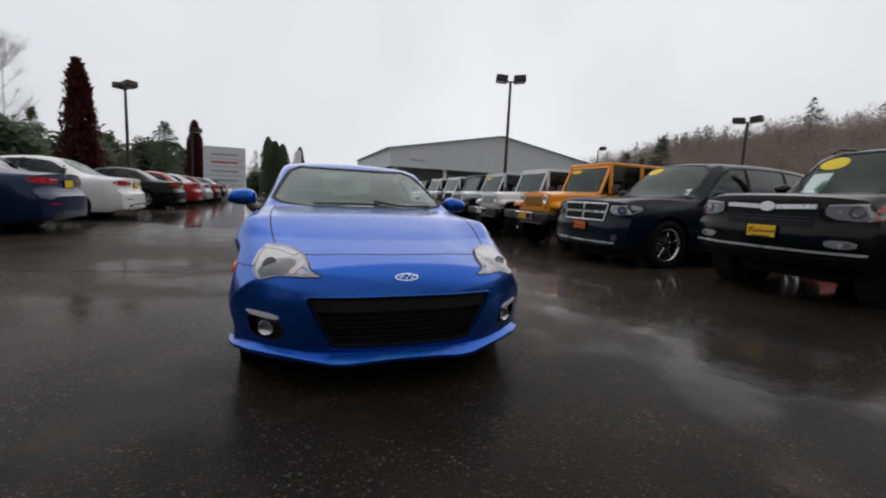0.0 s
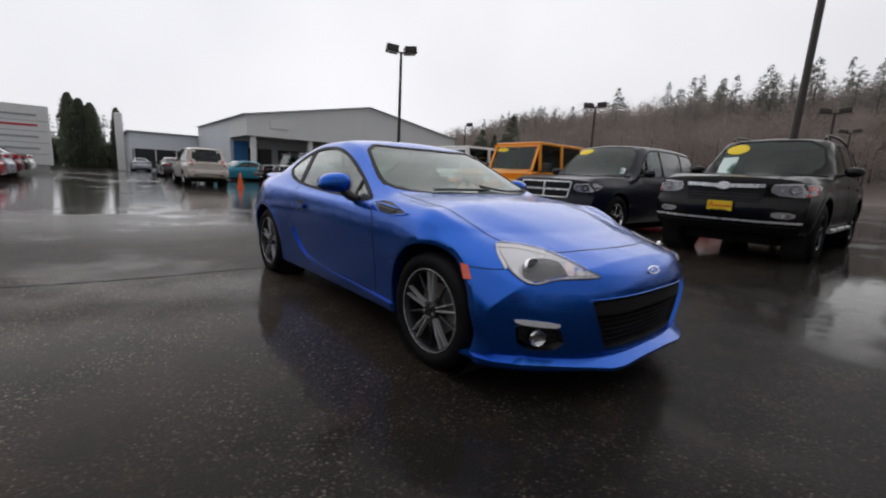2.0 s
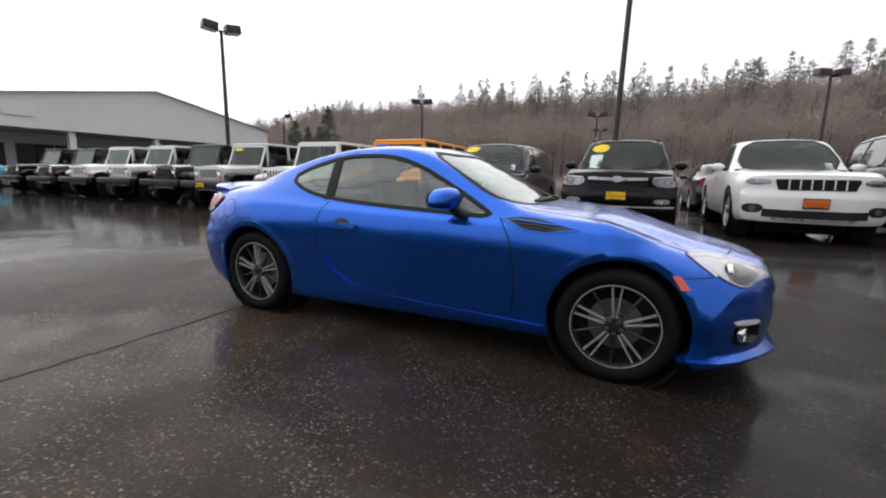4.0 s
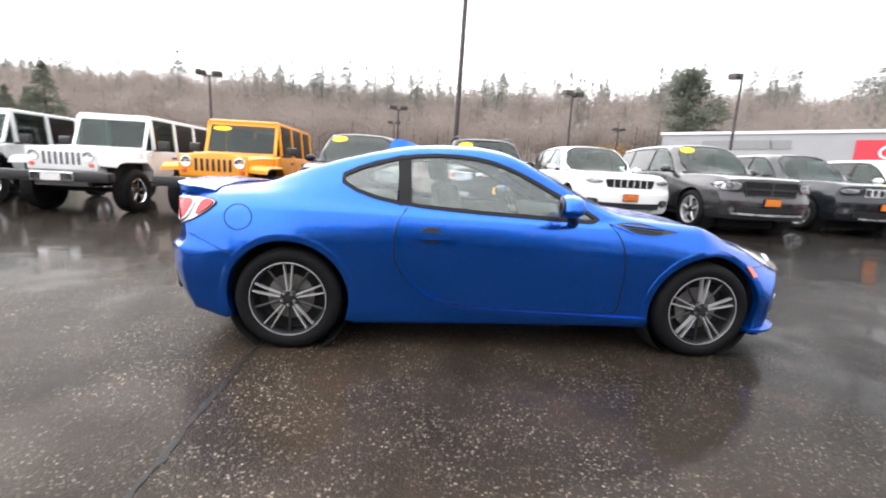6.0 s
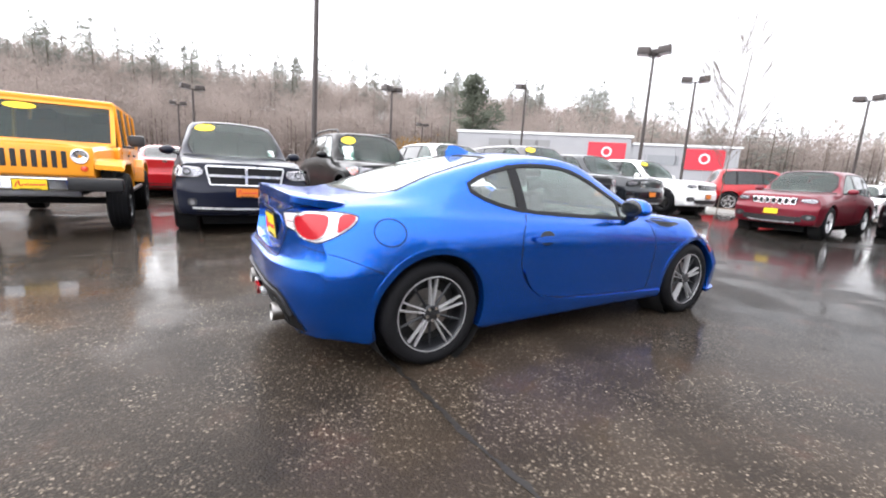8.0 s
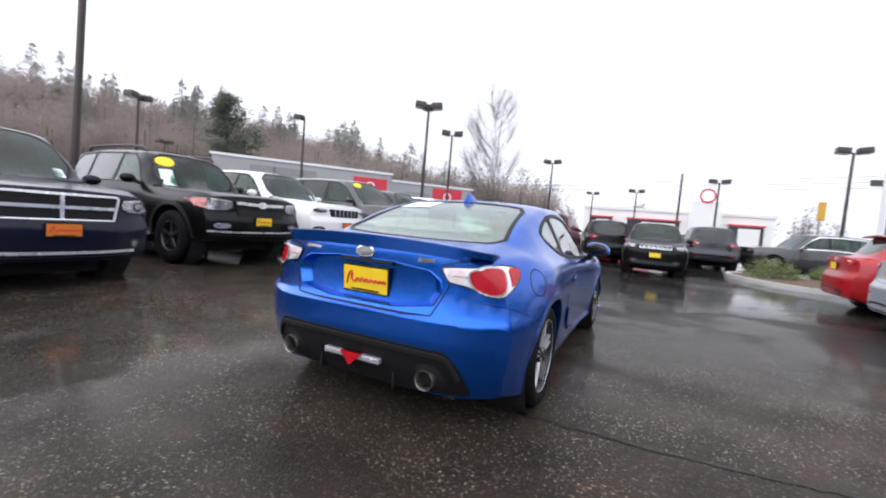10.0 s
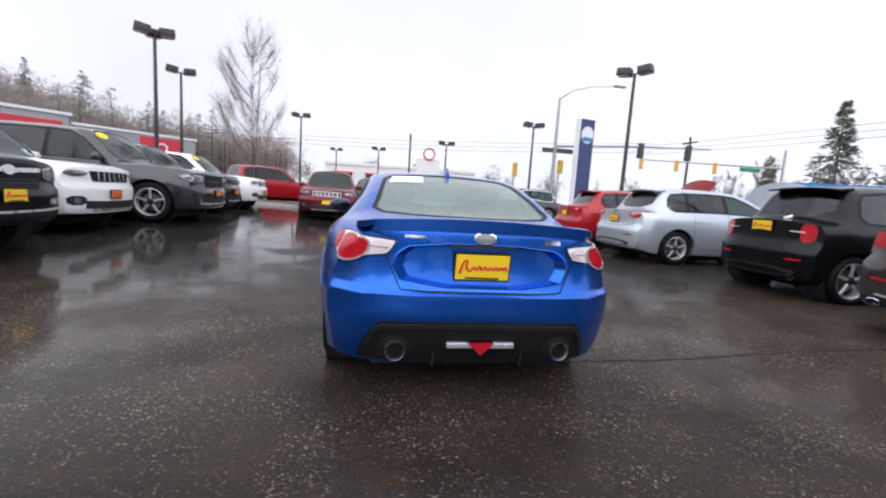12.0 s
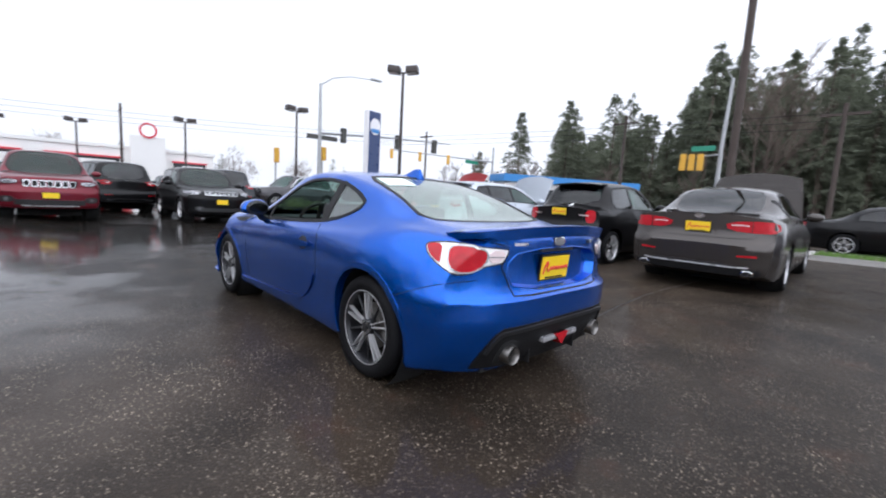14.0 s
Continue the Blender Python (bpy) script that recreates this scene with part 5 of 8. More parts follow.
    for sd in (1, -1):
        for a, b in doors:
            ln = rounded([(a, float(zs(a)) + .0), (a + .015, zl + .25), (a - .03, zl), (b + .08, zl), (b - .02, zl + .3), (b, float(zs(b)) + .0)], 1, False)
            part("door_gap", sh.strip(ln, "y", sd, .008, .001, .003, step=.08), TRIM, car)
            hz = float(zs(b)) - .12
            part("door_handle", sh.patch(rounded([(b + .08, hz), (b + .26, hz + .005), (b + .26, hz - .03), (b + .08, hz - .03)], 1), "y", sd, .025, .012, .06), style.get("handle", color), car, smooth=50)
        mz = float(zs(cowl - .3)) + .10
        my = float(s["Ws"](cowl - .3))
        mir = part("door_mirror", ball((cowl - .33, sd * (my + .14), mz), (.07, .12, .075), 12), style.get("mirror", color), car, smooth=60)
        part("mirror_foot", tube([(cowl - .30, sd * (my - .04), mz - .06), (cowl - .32, sd * (my + .08), mz - .02)], .03, 6), PLASTIC, mir)
        if cladding:
            part("sill_cladding", sh.strip([(-wb / 2 + wheel_r + .05, s["zb"](0) + .06), (wb / 2 - wheel_r - .05, s["zb"](0) + .06)], "y", sd, .11, .008, .012, step=.15), cladding, car)
        if cladding:
            for wx in (wb / 2, -wb / 2):
                r = wheel_r + style.get("gap", .045) + .03
                arc = [(wx + r * math.cos(t), wheel_r + .01 + r * math.sin(t)) for t in np.linspace(-.15, math.pi + .15, 22)]
                part("arch_cladding", sh.strip(arc, "y", sd, .06, .010, .014, step=.12), cladding, car)
        if style.get("amber") and style.get("near"):
            part("side_step", tube([(wb / 2 - .55, sd * (w - .02), .40), (-wb / 2 + .55, sd * (w - .02), .40)], .035, 8), BRIGHT, car, smooth=50)
        if roof_rail:
            ry = float(s["Wr"](0)) - .06
            pts = [(x, sd * ry, float(s["zt"](x)) + .035) for x in np.linspace(wst - .15, roofr + .2, 6)]
            part("roof_rail", tube([(pts[0][0] + .08, sd * ry, pts[0][2] - .06)] + pts + [(pts[-1][0] - .08, sd * ry, pts[-1][2] - .07)], .02, 6), style.get("rail", PLASTIC), car, smooth=60)
    part("bonnet_gap", sh.strip(rounded([(cowl + .03, -w * .78), (xf - .55, -w * .76), (xf - .34, -w * .55), (xf - .25, 0), (xf - .34, w * .55), (xf - .55, w * .76), (cowl + .03, w * .78)], 1, False), "z", 1, .008, .001, .003, step=.1), TRIM, car)
    # face
    f = style["face"]
    hz0, hz1 = style["lamp_z"]
    hy0, hy1 = style["lamp_y"]
    for sd in (1, -1):
        fl = (lambda q: q) if sd > 0 else flip
        o = rounded(fl([(hy0, hz1 - .02), (hy1 * .9, hz1), (hy1, hz1 - .03), (hy1, hz0 + .04), (hy1 * .9, hz0), (hy0 + .02, hz0 + .02)]), 1)
        hl = part("headlight", sh.patch(o, "x", 1, .006, .012, .06), style.get("lamp", LAMP_SILVER), car, smooth=50)
        lr = (hz1 - hz0) * .34
        cy = sd * (hy0 * .42 + hy1 * .58)
        ring = [(cy + lr * math.cos(t), (hz0 + hz1) / 2 + lr * math.sin(t)) for t in (2 * math.pi * k / 14 for k in range(14))]
        part("lamp_bowl", sh.patch(ring, "x", 1, .009, .006, .05), style.get("bowl", LAMP_BLACK), hl)
        part("lamp_bulb", sh.patch([(cy + lr * .6 * math.cos(t), (hz0 + hz1) / 2 + lr * .6 * math.sin(t)) for t in (2 * math.pi * k / 12 for k in range(12))], "x", 1, .014, .008, .05), LAMP_SILVER, hl)
        part("lamp_strip", sh.strip(fl([(hy0 + .03, hz1 - .035), (hy1 * .88, hz1 - .018)]), "x", 1, .014, .012, .008, step=.06), WHITE_LENS, hl)
        part("lamp_cover", sh.patch(o, "x", 1, .024, .004, .06), GLASS_LAMP, hl, smooth=60)
        if style.get("amber", False):
            part("turn_lamp", sh.patch(fl([(hy1 * .93, hz1 - .02), (hy1, hz1 - .04), (hy1, hz0 + .05), (hy1 * .93, hz0 + .02)]), "x", 1, .011, .006, .05), AMBER, hl)
        part("lamp_rim", sh.strip(o, "x", 1, .01, .008, .01, closed=True, step=.05), TRIM, hl)
        fy = style.get("fog_y", w * .62)
        fz = style.get("fog_z", s["zb"](xf) + .16)
        fw, fh = style.get("fog", (.11, .055))
        fog = part("fog_recess", sh.patch(rounded(fl([(fy - fw, fz + fh), (fy + fw, fz + fh), (fy + fw * .9, fz - fh), (fy - fw * .85, fz - fh)]), 1), "x", 1, .004, .006, .06), LAMP_SILVER if f == "bar" else PLASTIC, car)
        for q in (.45,) if f == "bar" else (0,):
            part("fog_lamp", sh.patch([(sd * (fy + q * fw) + fh * .62 * math.cos(t), fz + fh * .62 * math.sin(t)) for t in (2 * math.pi * k / 12 for k in range(12))], "x", 1, .010, .008, .04), LAMP_GREY, fog)
    gy, gz0, gz1 = style["grille"]
    go = [(-gy, gz1 - .02), (-gy * .96, gz1), (gy * .96, gz1), (gy, gz1 - .02), (gy * .90, gz0), (-gy * .90, gz0)]
    g = part("grille", sh.patch(go, "x", 1, .005, .008, .07), GRILLE_BLACK, car, smooth=40)
    if f == "slots":
        for k in range(7):
            y = (k - 3) * gy * .265
            hw = gy * .075
            o = [(y - hw - .012, gz1 - .01), (y + hw + .012, gz1 - .01), (y + hw + .012, gz0 + .01), (y - hw - .012, gz0 + .01)]
            part("slot_frame", sh.strip(o, "x", 1, .014, .014, .01, closed=True, step=.05), style.get("slot", CHROME), g)
        for k in range(6):
            y = (k - 2.5) * gy * .265
            part("grille_bar", sh.strip([(y, gz1 - .01), (y, gz0 + .01)], "x", 1, .03, .011, .01, step=.06), color, g)
    elif f == "cross":
        part("grille_rim", sh.strip(go, "x", 1, .022, .018, .016, closed=True, step=.05), style.get("slot", BRIGHT), g)
        part("grille_bar", sh.strip([(-gy * .95, (gz0 + gz1) / 2), (gy * .95, (gz0 + gz1) / 2)], "x", 1, .034, .018, .016, step=.08), style.get("slot", BRIGHT), g)
        part("grille_post", sh.strip([(0, gz0 + .01), (0, gz1 - .01)], "x", 1, .034, .02, .016, step=.08), style.get("slot", BRIGHT), g)
    elif f == "bar":
        part("grille_bar", sh.strip(rounded([(-gy * .95, gz1 - .065), (0, gz1 - .080), (gy * .95, gz1 - .065)], 1, False), "x", 1, .046, .025, .02, step=.08), BRIGHT, g)
        part("grille_badge", sh.patch([(.080 * math.cos(t), gz1 - .076 + .052 * math.sin(t)) for t in (2 * math.pi * k / 18 for k in range(18))], "x", 1, .035, .02, .05), BRIGHT, g)
        for k in range(3):
            part("slat", sh.strip([(-gy * .85, gz0 + .03 + .035 * k), (gy * .85, gz0 + .03 + .035 * k)], "x", 1, .012, .012, .01, step=.1), PLASTIC, g)
    else:
        for k in range(3):
            z = gz0 + (gz1 - gz0) * (k + 1) / 4
            part("slat", sh.strip([(-gy * .9, z), (gy * .9, z)], "x", 1, .012, .012, .01, step=.1), style.get("slot", PLASTIC), g)
    for z, hw, wd, mt in style.get("bumper", ()):
        part("bumper_strip", sh.strip([(-hw, z), (-hw * .5, z - .008), (0, z - .01), (hw * .5, z - .008), (hw, z)], "x", 1, wd, .010, .012, step=.08), mt, car)
    if plate_face:
        face = PLATE_Y if plate_face == "yellow" else PLATE_O
        q, _ = sh.hit((0, style["plate_z"]), "x", 1, .02)
        plate(car, "dealer_plate", Matrix.Translation(q) @ Matrix.Rotation(math.pi, 4, "Z"), .31, .15, face, PLATE_RED, bars=style.get("near", False))
    # tail
    tz0, tz1, ty0, ty1 = style["tail"]
    for sd in (1, -1):
        fl = (lambda q: q) if sd > 0 else flip
        o = rounded(fl([(ty0, tz1 - .03), (ty1 * .9, tz1), (ty1, tz1 - .04), (ty1, tz0 + .03), (ty1 * .88, tz0), (ty0 + .03, tz0 + .02)]), 1)
        tl = part("tail_light", sh.patch(o, "x", -1, .010, .016, .06), RED_LENS, car, smooth=50)
        if style.get("plain_tail"):
            zm = (tz0 + tz1) / 2
            part("lamp_strip", sh.strip(fl([(ty0 + .06, zm + .012), (ty1 * .58, zm + .016), (ty1 * .66, zm + .010)]), "x", -1, .012, .018, .008, step=.06), PINK_LENS, tl)
            part("lamp_gap", sh.strip(fl([(ty1 * .70, tz1 - .008), (ty1 * .70, tz0 + .008)]), "x", -1, .007, .017, .006, step=.05), TRIM, tl)
        else:
            part("reverse_lamp", sh.patch(rounded(fl([(ty0 + .06, tz1 - .06), (ty0 + .17, tz1 - .05), (ty0 + .17, tz0 + .06), (ty0 + .08, tz0 + .06)]), 1), "x", -1, .016, .012, .06), WHITE_LENS, tl)
        zb = float(s["zb"](xr)) + .1
        part("rear_reflector", sh.patch(fl([(w * .52, zb + .16), (w * .74, zb + .17), (w * .74, zb + .145), (w * .52, zb + .14)]), "x", -1, .006, .006, .08), RED_LENS, car)
        if style.get("exhaust"):
            part("exhaust_tip", lathe([(.045, .08), (.048, -.02), (.042, -.02), (.04, .05), (.001, .06)], 18, Matrix.Translation((xr + .07, sd * w * .62, zb - .06)) @ Matrix.Rotation(radians(-90), 4, "Z")), CHROME, car, smooth=40)
    zb = float(s["zb"](xr))
    part("rear_valance", sh.patch(rounded([(-w * .72, zb + .14), (w * .72, zb + .14), (w * .62, zb + .02), (-w * .62, zb + .02)], 1), "x", -1, .006, .008, .09), PLASTIC, car)
    if plate_face:
        q, _ = sh.hit((0, style["rplate_z"]), "x", -1, .02)
        plate(car, "rear_plate", Matrix.Translation(q), .31, .15, PLATE_Y, PLATE_RED, bars=style.get("near", False))
    if style.get("rear_trim"):
        part("rear_diffuser", sh.patch(rounded([(-w * .80, zb + .105), (w * .80, zb + .105), (w * .80, zb + .03), (w * .70, zb + .005), (-w * .70, zb + .005), (-w * .80, zb + .03)], 1), "x", -1, .012, .016, .07), GRILLE_BLACK, car)
        for sd in (1, -1):
            q, _ = sh.hit((sd * w * .66, zb + .05), "x", -1, .016)
            part("exhaust_ring", lathe([(.062, .06), (.066, -.02), (.054, -.022), (.050, .04), (.001, .05)], 20, Matrix.Translation(q) @ Matrix.Rotation(radians(-90), 4, "Z") @ Matrix.Diagonal((1.0, 1.0, .55, 1.0))), CHROME, car, "oval chrome exhaust tip", smooth=40)
        part("bumper_trim", sh.strip([(-w * .66, zb + .115), (-w * .5, zb + .105), (w * .5, zb + .105), (w * .66, zb + .115)], "x", -1, .016, .016, .014, step=.08), BRIGHT, car)
        part("boot_lip", sh.strip([(-w * .62, style["tail"][1] + .075), (0, style["tail"][1] + .085), (w * .62, style["tail"][1] + .075)], "x", -1, .03, .03, .04, step=.08), color, car)
    part("rear_badge", sh.patch([(.06 * math.cos(t), style["rplate_z"] + .14 + .03 * math.sin(t)) for t in (2 * math.pi * k / 14 for k in range(14))], "x", -1, .008, .008, .05), CHROME, car)
    gl = rounded([(-w * .70, tz0 - .02), (-w * .66, style["rplate_z"] - .13), (w * .66, style["rplate_z"] - .13), (w * .70, tz0 - .02)], 1, False)
    part("boot_gap", sh.strip(gl, "x", -1, .007, .001, .003, step=.08), TRIM, car)
    if style.get("hatch_wing"):
        yr = float(s["Wr"](roofr)) * .92
        rows = []
        bm = bmesh.new()
        for k in range(9):
            y = -yr + 2 * yr * k / 8
            z = float(s["zt"](roofr + .05)) + .012 - .03 * (abs(y) / yr) ** 2
            rows.append([bm.verts.new(v) for v in ((roofr + .05, y, z), (roofr - .17, y, z - .025), (roofr - .17, y, z - .045), (roofr + .05, y, z - .035))])
        for p, q in zip(rows, rows[1:]):
            for j in range(4):
                bm.faces.new((p[j], q[j], q[(j + 1) % 4], p[(j + 1) % 4]))
        bm.faces.new(rows[0])
        bm.faces.new(rows[-1][::-1])
        bmesh.ops.recalc_face_normals(bm, faces=bm.faces)
        part("roof_spoiler", bm, color, car, smooth=40)
    if sticker:
        y0 = -yt + .16
        part("windscreen_sticker", sh.patch([(wst + .17 + .07 * math.cos(t), y0 + .16 * math.sin(t)) for t in (2 * math.pi * k / 18 for k in range(18))], "z", 1, .004, .003, .08), STICKER, car, "yellow oval price sticker")
    if style.get("near"):
        part("windscreen_note", sh.patch([(wst + .50, yt - .08), (wst + .50, yt + .02), (wst + .60, yt + .03), (wst + .60, yt - .07)], "z", 1, .004, .003, .08), SIGN_NOTE, car, "small white sheet")
    if style.get("paper"):
        part("windscreen_paper", sh.patch([(wst + .28, -yt + .0), (wst + .28, -yt + .22), (wst + .50, -yt + .20), (wst + .50, -yt - .03)], "z", 1, .004, .003, .08), PAPER, car, "pale paper sheet")
    return car


def style_of(base, **more):
    d = dict(base)
    d.update(more)
    return d


# lengths in metres from the middle of the wheelbase, x ahead
SUV_BIG = dict(wb=3.04, H=1.80, hood=(1.04, 1.14), cowl=.98, wst=.28, roofr=-2.0, gb=-2.38, back="x", pillars=[-.30, -1.28], quarter=.28,
               doors=[(.86, -.28), (-.30, -1.2)], face="cross", lamp_z=(.81, .98), lamp_y=(.55, .90), grille=(.52, .72, .985), plate_z=.62, rplate_z=.95,
               tail=(.95, 1.12, .50, .80), fog_y=.70, fog_z=.47, fog=(.06, .055), bumper=((.39, .70, .03, BRIGHT), (.31, .66, .08, PLASTIC)), gap=.05)
S_BIG = body_spec(5.08, .96, 1.80, 3.04, .93, .26, (1.04, 1.14), .98, .28, -2.0, -2.38, 1.10, (1.10, 1.16), .66, plan_f=.22, nose=.05, step=.69)
SUV_OFF = dict(wb=2.79, H=1.80, hood=(1.09, 1.17), cowl=.72, wst=.20, roofr=-1.85, gb=-2.12, back="x", pillars=[-.34, -1.22], quarter=.25,
               doors=[(.72, -.30), (-.33, -1.1)], face="bar", lamp=LAMP_SILVER, bowl=LAMP_GREY, lamp_z=(.845, 1.03), lamp_y=(.50, .91), grille=(.47, .77, 1.045), plate_z=.705, rplate_z=.95,
               tail=(.95, 1.22, .62, .80), bumper=((.54, .86, .024, BRIGHT), (.44, .80, .10, PLASTIC)), gap=.07, amber=True, paper=True, near=True, fog_y=.67, fog_z=.625, fog=(.12, .038))
S_OFF = body_spec(4.82, .955, 1.80, 2.79, .92, .36, (1.09, 1.17), .72, .20, -1.85, -2.12, 1.15, (1.14, 1.18), .66, plan_f=.20, nose=.04, step=.76)
SUV_MID = dict(wb=2.915, H=1.74, hood=(1.02, 1.12), cowl=.86, wst=.18, roofr=-1.75, gb=-2.12, back="x", pillars=[-.34, -1.25], quarter=.32,
               doors=[(.78, -.32), (-.34, -1.15)], face="slots", lamp_z=(.84, .95), lamp_y=(.54, .84), grille=(.50, .79, .95), plate_z=.60, rplate_z=.95,
               tail=(.93, 1.08, .48, .80), fog_y=.74, fog_z=.50, fog=(.13, .07), bumper=((.44, .62, .12, PLASTIC), (.36, .5, .03, BRIGHT)), gap=.05)
S_MID = body_spec(4.82, .97, 1.74, 2.915, .92, .27, (1.02, 1.12), .86, .18, -1.75, -2.12, 1.08, (1.07, 1.14), .65, plan_f=.26, nose=.05, step=.72)
SEDAN = dict(wb=2.80, H=1.46, hood=(.70, .95), cowl=.80, wst=.02, roofr=-1.02, gb=-1.72, back="z", pillars=[-.45, -1.22], quarter=.36,
             doors=[(.70, -.42), (-.45, -1.15)], face="plain", lamp_z=(.58, .70), lamp_y=(.50, .76), grille=(.42, .46, .64), plate_z=.40, rplate_z=.84,
             tail=(.80, .95, .40, .76), bumper=(), exhaust=True)
S_SEDAN = body_spec(4.85, .92, 1.46, 2.80, .96, .17, (.70, .95), .80, .02, -1.02, -1.72, 1.05, (.93, .99), .58, plan_f=.36, plan_r=.22, nose=.12, tail=.08)
WAGON = dict(wb=2.645, H=1.47, hood=(.74, .97), cowl=.92, wst=.14, roofr=-1.50, gb=-1.88, back="x", pillars=[-.30, -1.10], quarter=.34,
             doors=[(.74, -.28), (-.30, -1.0)], face="plain", lamp_z=(.62, .73), lamp_y=(.48, .72), grille=(.36, .56, .70), plate_z=.42, rplate_z=.80,
             tail=(.84, .98, .44, .73), bumper=(), hatch_wing=True)
S_WAGON = body_spec(4.42, .87, 1.47, 2.645, .90, .18, (.74, .97), .92, .14, -1.50, -1.88, 1.02, (.95, 1.02), .56, plan_f=.34, plan_r=.18, nose=.10, tail=.05)
MINI = dict(wb=2.30, H=1.50, hood=(.78, .98), cowl=.84, wst=.20, roofr=-1.05, gb=-1.42, back="x", pillars=[-.42], quarter=.30,
            doors=[(.66, -.42)], face="plain", lamp_z=(.66, .82), lamp_y=(.48, .74), grille=(.3, .4, .5), plate_z=.40, rplate_z=.90,
            tail=(.72, .96, .50, .67), bumper=(), hatch_wing=True, exhaust=True, near=True, plain_tail=True)
S_MINI = body_spec(3.62, .815, 1.50, 2.30, .70, .17, (.78, .98), .84, .20, -1.05, -1.42, 1.02, (.94, .98), .54, plan_f=.30, plan_r=.20, nose=.10, tail=.05)

NAVY = paint("navy_paint", (.006, .008, .018), 0, coat=.42, spec=.08)
BLACK = paint("black_paint", (.0035, .0035, .004), 0, coat=.38, spec=.08)
WHITE = paint("white_paint", (.78, .78, .77), 0, .35)
GREY = paint("grey_metallic_paint", (.040, .038, .041), .5, .25, coat=.95, spec=.2)
CHARCOAL = paint("charcoal_paint", (.014, .017, .021), .3, .25, coat=.85, spec=.1)
MAROON = paint("maroon_paint", (.135, .008, .017), .4, coat=.5)
RED = paint("red_paint", (.34, .007, .012), .1)
SILVER = paint("silver_paint", (.46, .50, .55), .6, .35)
ORANGE = paint("orange_paint", (.88, .33, .022), 0, .35)
TITAN = paint("warm_grey_paint", (.050, .043, .039), .5, .25, coat=.7, spec=.1)
DEEPBLUE = paint("deep_blue_paint", (.007, .018, .062), .3)
TEAL = paint("teal_paint", (.03, .25, .36), .2)
CREAM = paint("pale_beige_paint", (.55, .50, .45), .1)


def at(x, y, heading):
    return pose(x, y, ground_z(x, y), 0, 0, heading)


def nose_at(s, x, y, heading):
    """The pose in which the front stands at x, y."""
    a = radians(heading)
    return at(x - s["xf"] * math.cos(a), y - s["xf"] * math.sin(a), heading)


def tail_at(s, x, y, heading):
    a = radians(heading)
    return at(x - s["xr"] * math.cos(a), y - s["xr"] * math.sin(a), heading)


N = "vehicles parked nose out along the lot"
S = "vehicles parked tail out along the lot"
vehicle(nose_at(S_BIG, -1.72, 4.02, -90), "suv", "dark navy three-row SUV with chrome crosshair grille, on wet asphalt", "SUV", NAVY, S_BIG,
        style_of(SUV_BIG, near=True), .39, .25, "five", CHROME, "orange", group=N)
vehicle(nose_at(S_OFF, .98, 4.30, -90), "suv", "black off-road SUV with chrome grille bar and black wheels", "SUV", BLACK, S_OFF, SUV_OFF, .40, .225, "five", ALLOY_DARK, "yellow", group=N,
        roof_rail=True, cladding=PLASTIC)
vehicle(nose_at(S_MID, 3.68, 4.80, -90), "suv", "white SUV with seven-slot grille and black lower bumper", "SUV", WHITE, S_MID, style_of(SUV_MID, slot=TRIM, near=True, lamp=LAMP_GREY, lamp_z=(.86, .945)), .39, .26, "five", None, "orange",
        group=N, sticker=False)
vehicle(nose_at(S_BIG, 5.92, 3.98, -90), "suv", "grey metallic three-row SUV with dark grille, wet with rain", "SUV", GREY, S_BIG, style_of(SUV_BIG, slot=LAMP_BLACK, face="cross", bumper=((.40, .7, .03, BRIGHT), (.48, .6, .08, PLASTIC))), .39, .27, "five",
        None, "orange", group=N)
vehicle(nose_at(S_MID, 8.75, 4.45, -90), "suv", "charcoal SUV with slotted grille and chrome bumper trim", "SUV", CHARCOAL, S_MID, SUV_MID, .39, .25, "five", None, "orange", group=N, sticker=False)
vehicle(nose_at(S_MID, 11.5, 4.35, -90), "suv", "white SUV with black wheels beside a charcoal SUV", "SUV", WHITE, S_MID, SUV_MID, .39, .25, "five", ALLOY_DARK, "orange", group=N)
vehicle(nose_at(S_MID, 10.2, 2.1, 182), "suv", "maroon SUV with chrome seven-slot grille, facing across the lot", "SUV", MAROON, S_MID, SUV_MID, .39, .25, "five", None, "yellow", sticker=False)
vehicle(nose_at(S_WAGON, 9.8, -1.5, 181), "suv", "black compact SUV with slotted grille and yellow plate", "SUV", BLACK, body_spec(4.40, .91, 1.64, 2.64, .86, .24, (.90, 1.06), .84, .16, -1.55, -1.90, 1.05, (1.0, 1.07), .62),
        dict(wb=2.64, H=1.64, hood=(.90, 1.06), cowl=.84, wst=.16, roofr=-1.55, gb=-1.90, back="x", pillars=[-.32, -1.12], doors=[(.72, -.3), (-.32, -1.0)], face="slots", lamp_z=(.80, .91), lamp_y=(.52, .84),
             grille=(.46, .80, .91), plate_z=.62, rplate_z=.9, tail=(.9, 1.05, .46, .84), bumper=((.40, .6, .1, PLASTIC),)), .35, .23, "five", None, "yellow", sticker=False, cladding=PLASTIC)
vehicle(tail_at(S_MID, 14.2, .1, 12), "suv", "dark SUV seen from behind among parked cars", "SUV", BLACK, S_MID, SUV_MID, .38, .25, "five", None, None, sticker=False)
vehicle(tail_at(S_MID, 15.6, -3.6, 2), "suv", "dark grey SUV parked tail towards the lane", "SUV", CHARCOAL, S_MID, SUV_MID, .38, .25, "five", None, None, sticker=False)
vehicle(at(18.1, 5.6, -48), "suv", "bright red sport SUV beyond the white SUVs", "SUV", RED, S_MID, style_of(SUV_MID, face="plain"), .38, .25, "five", None, None, sticker=False)
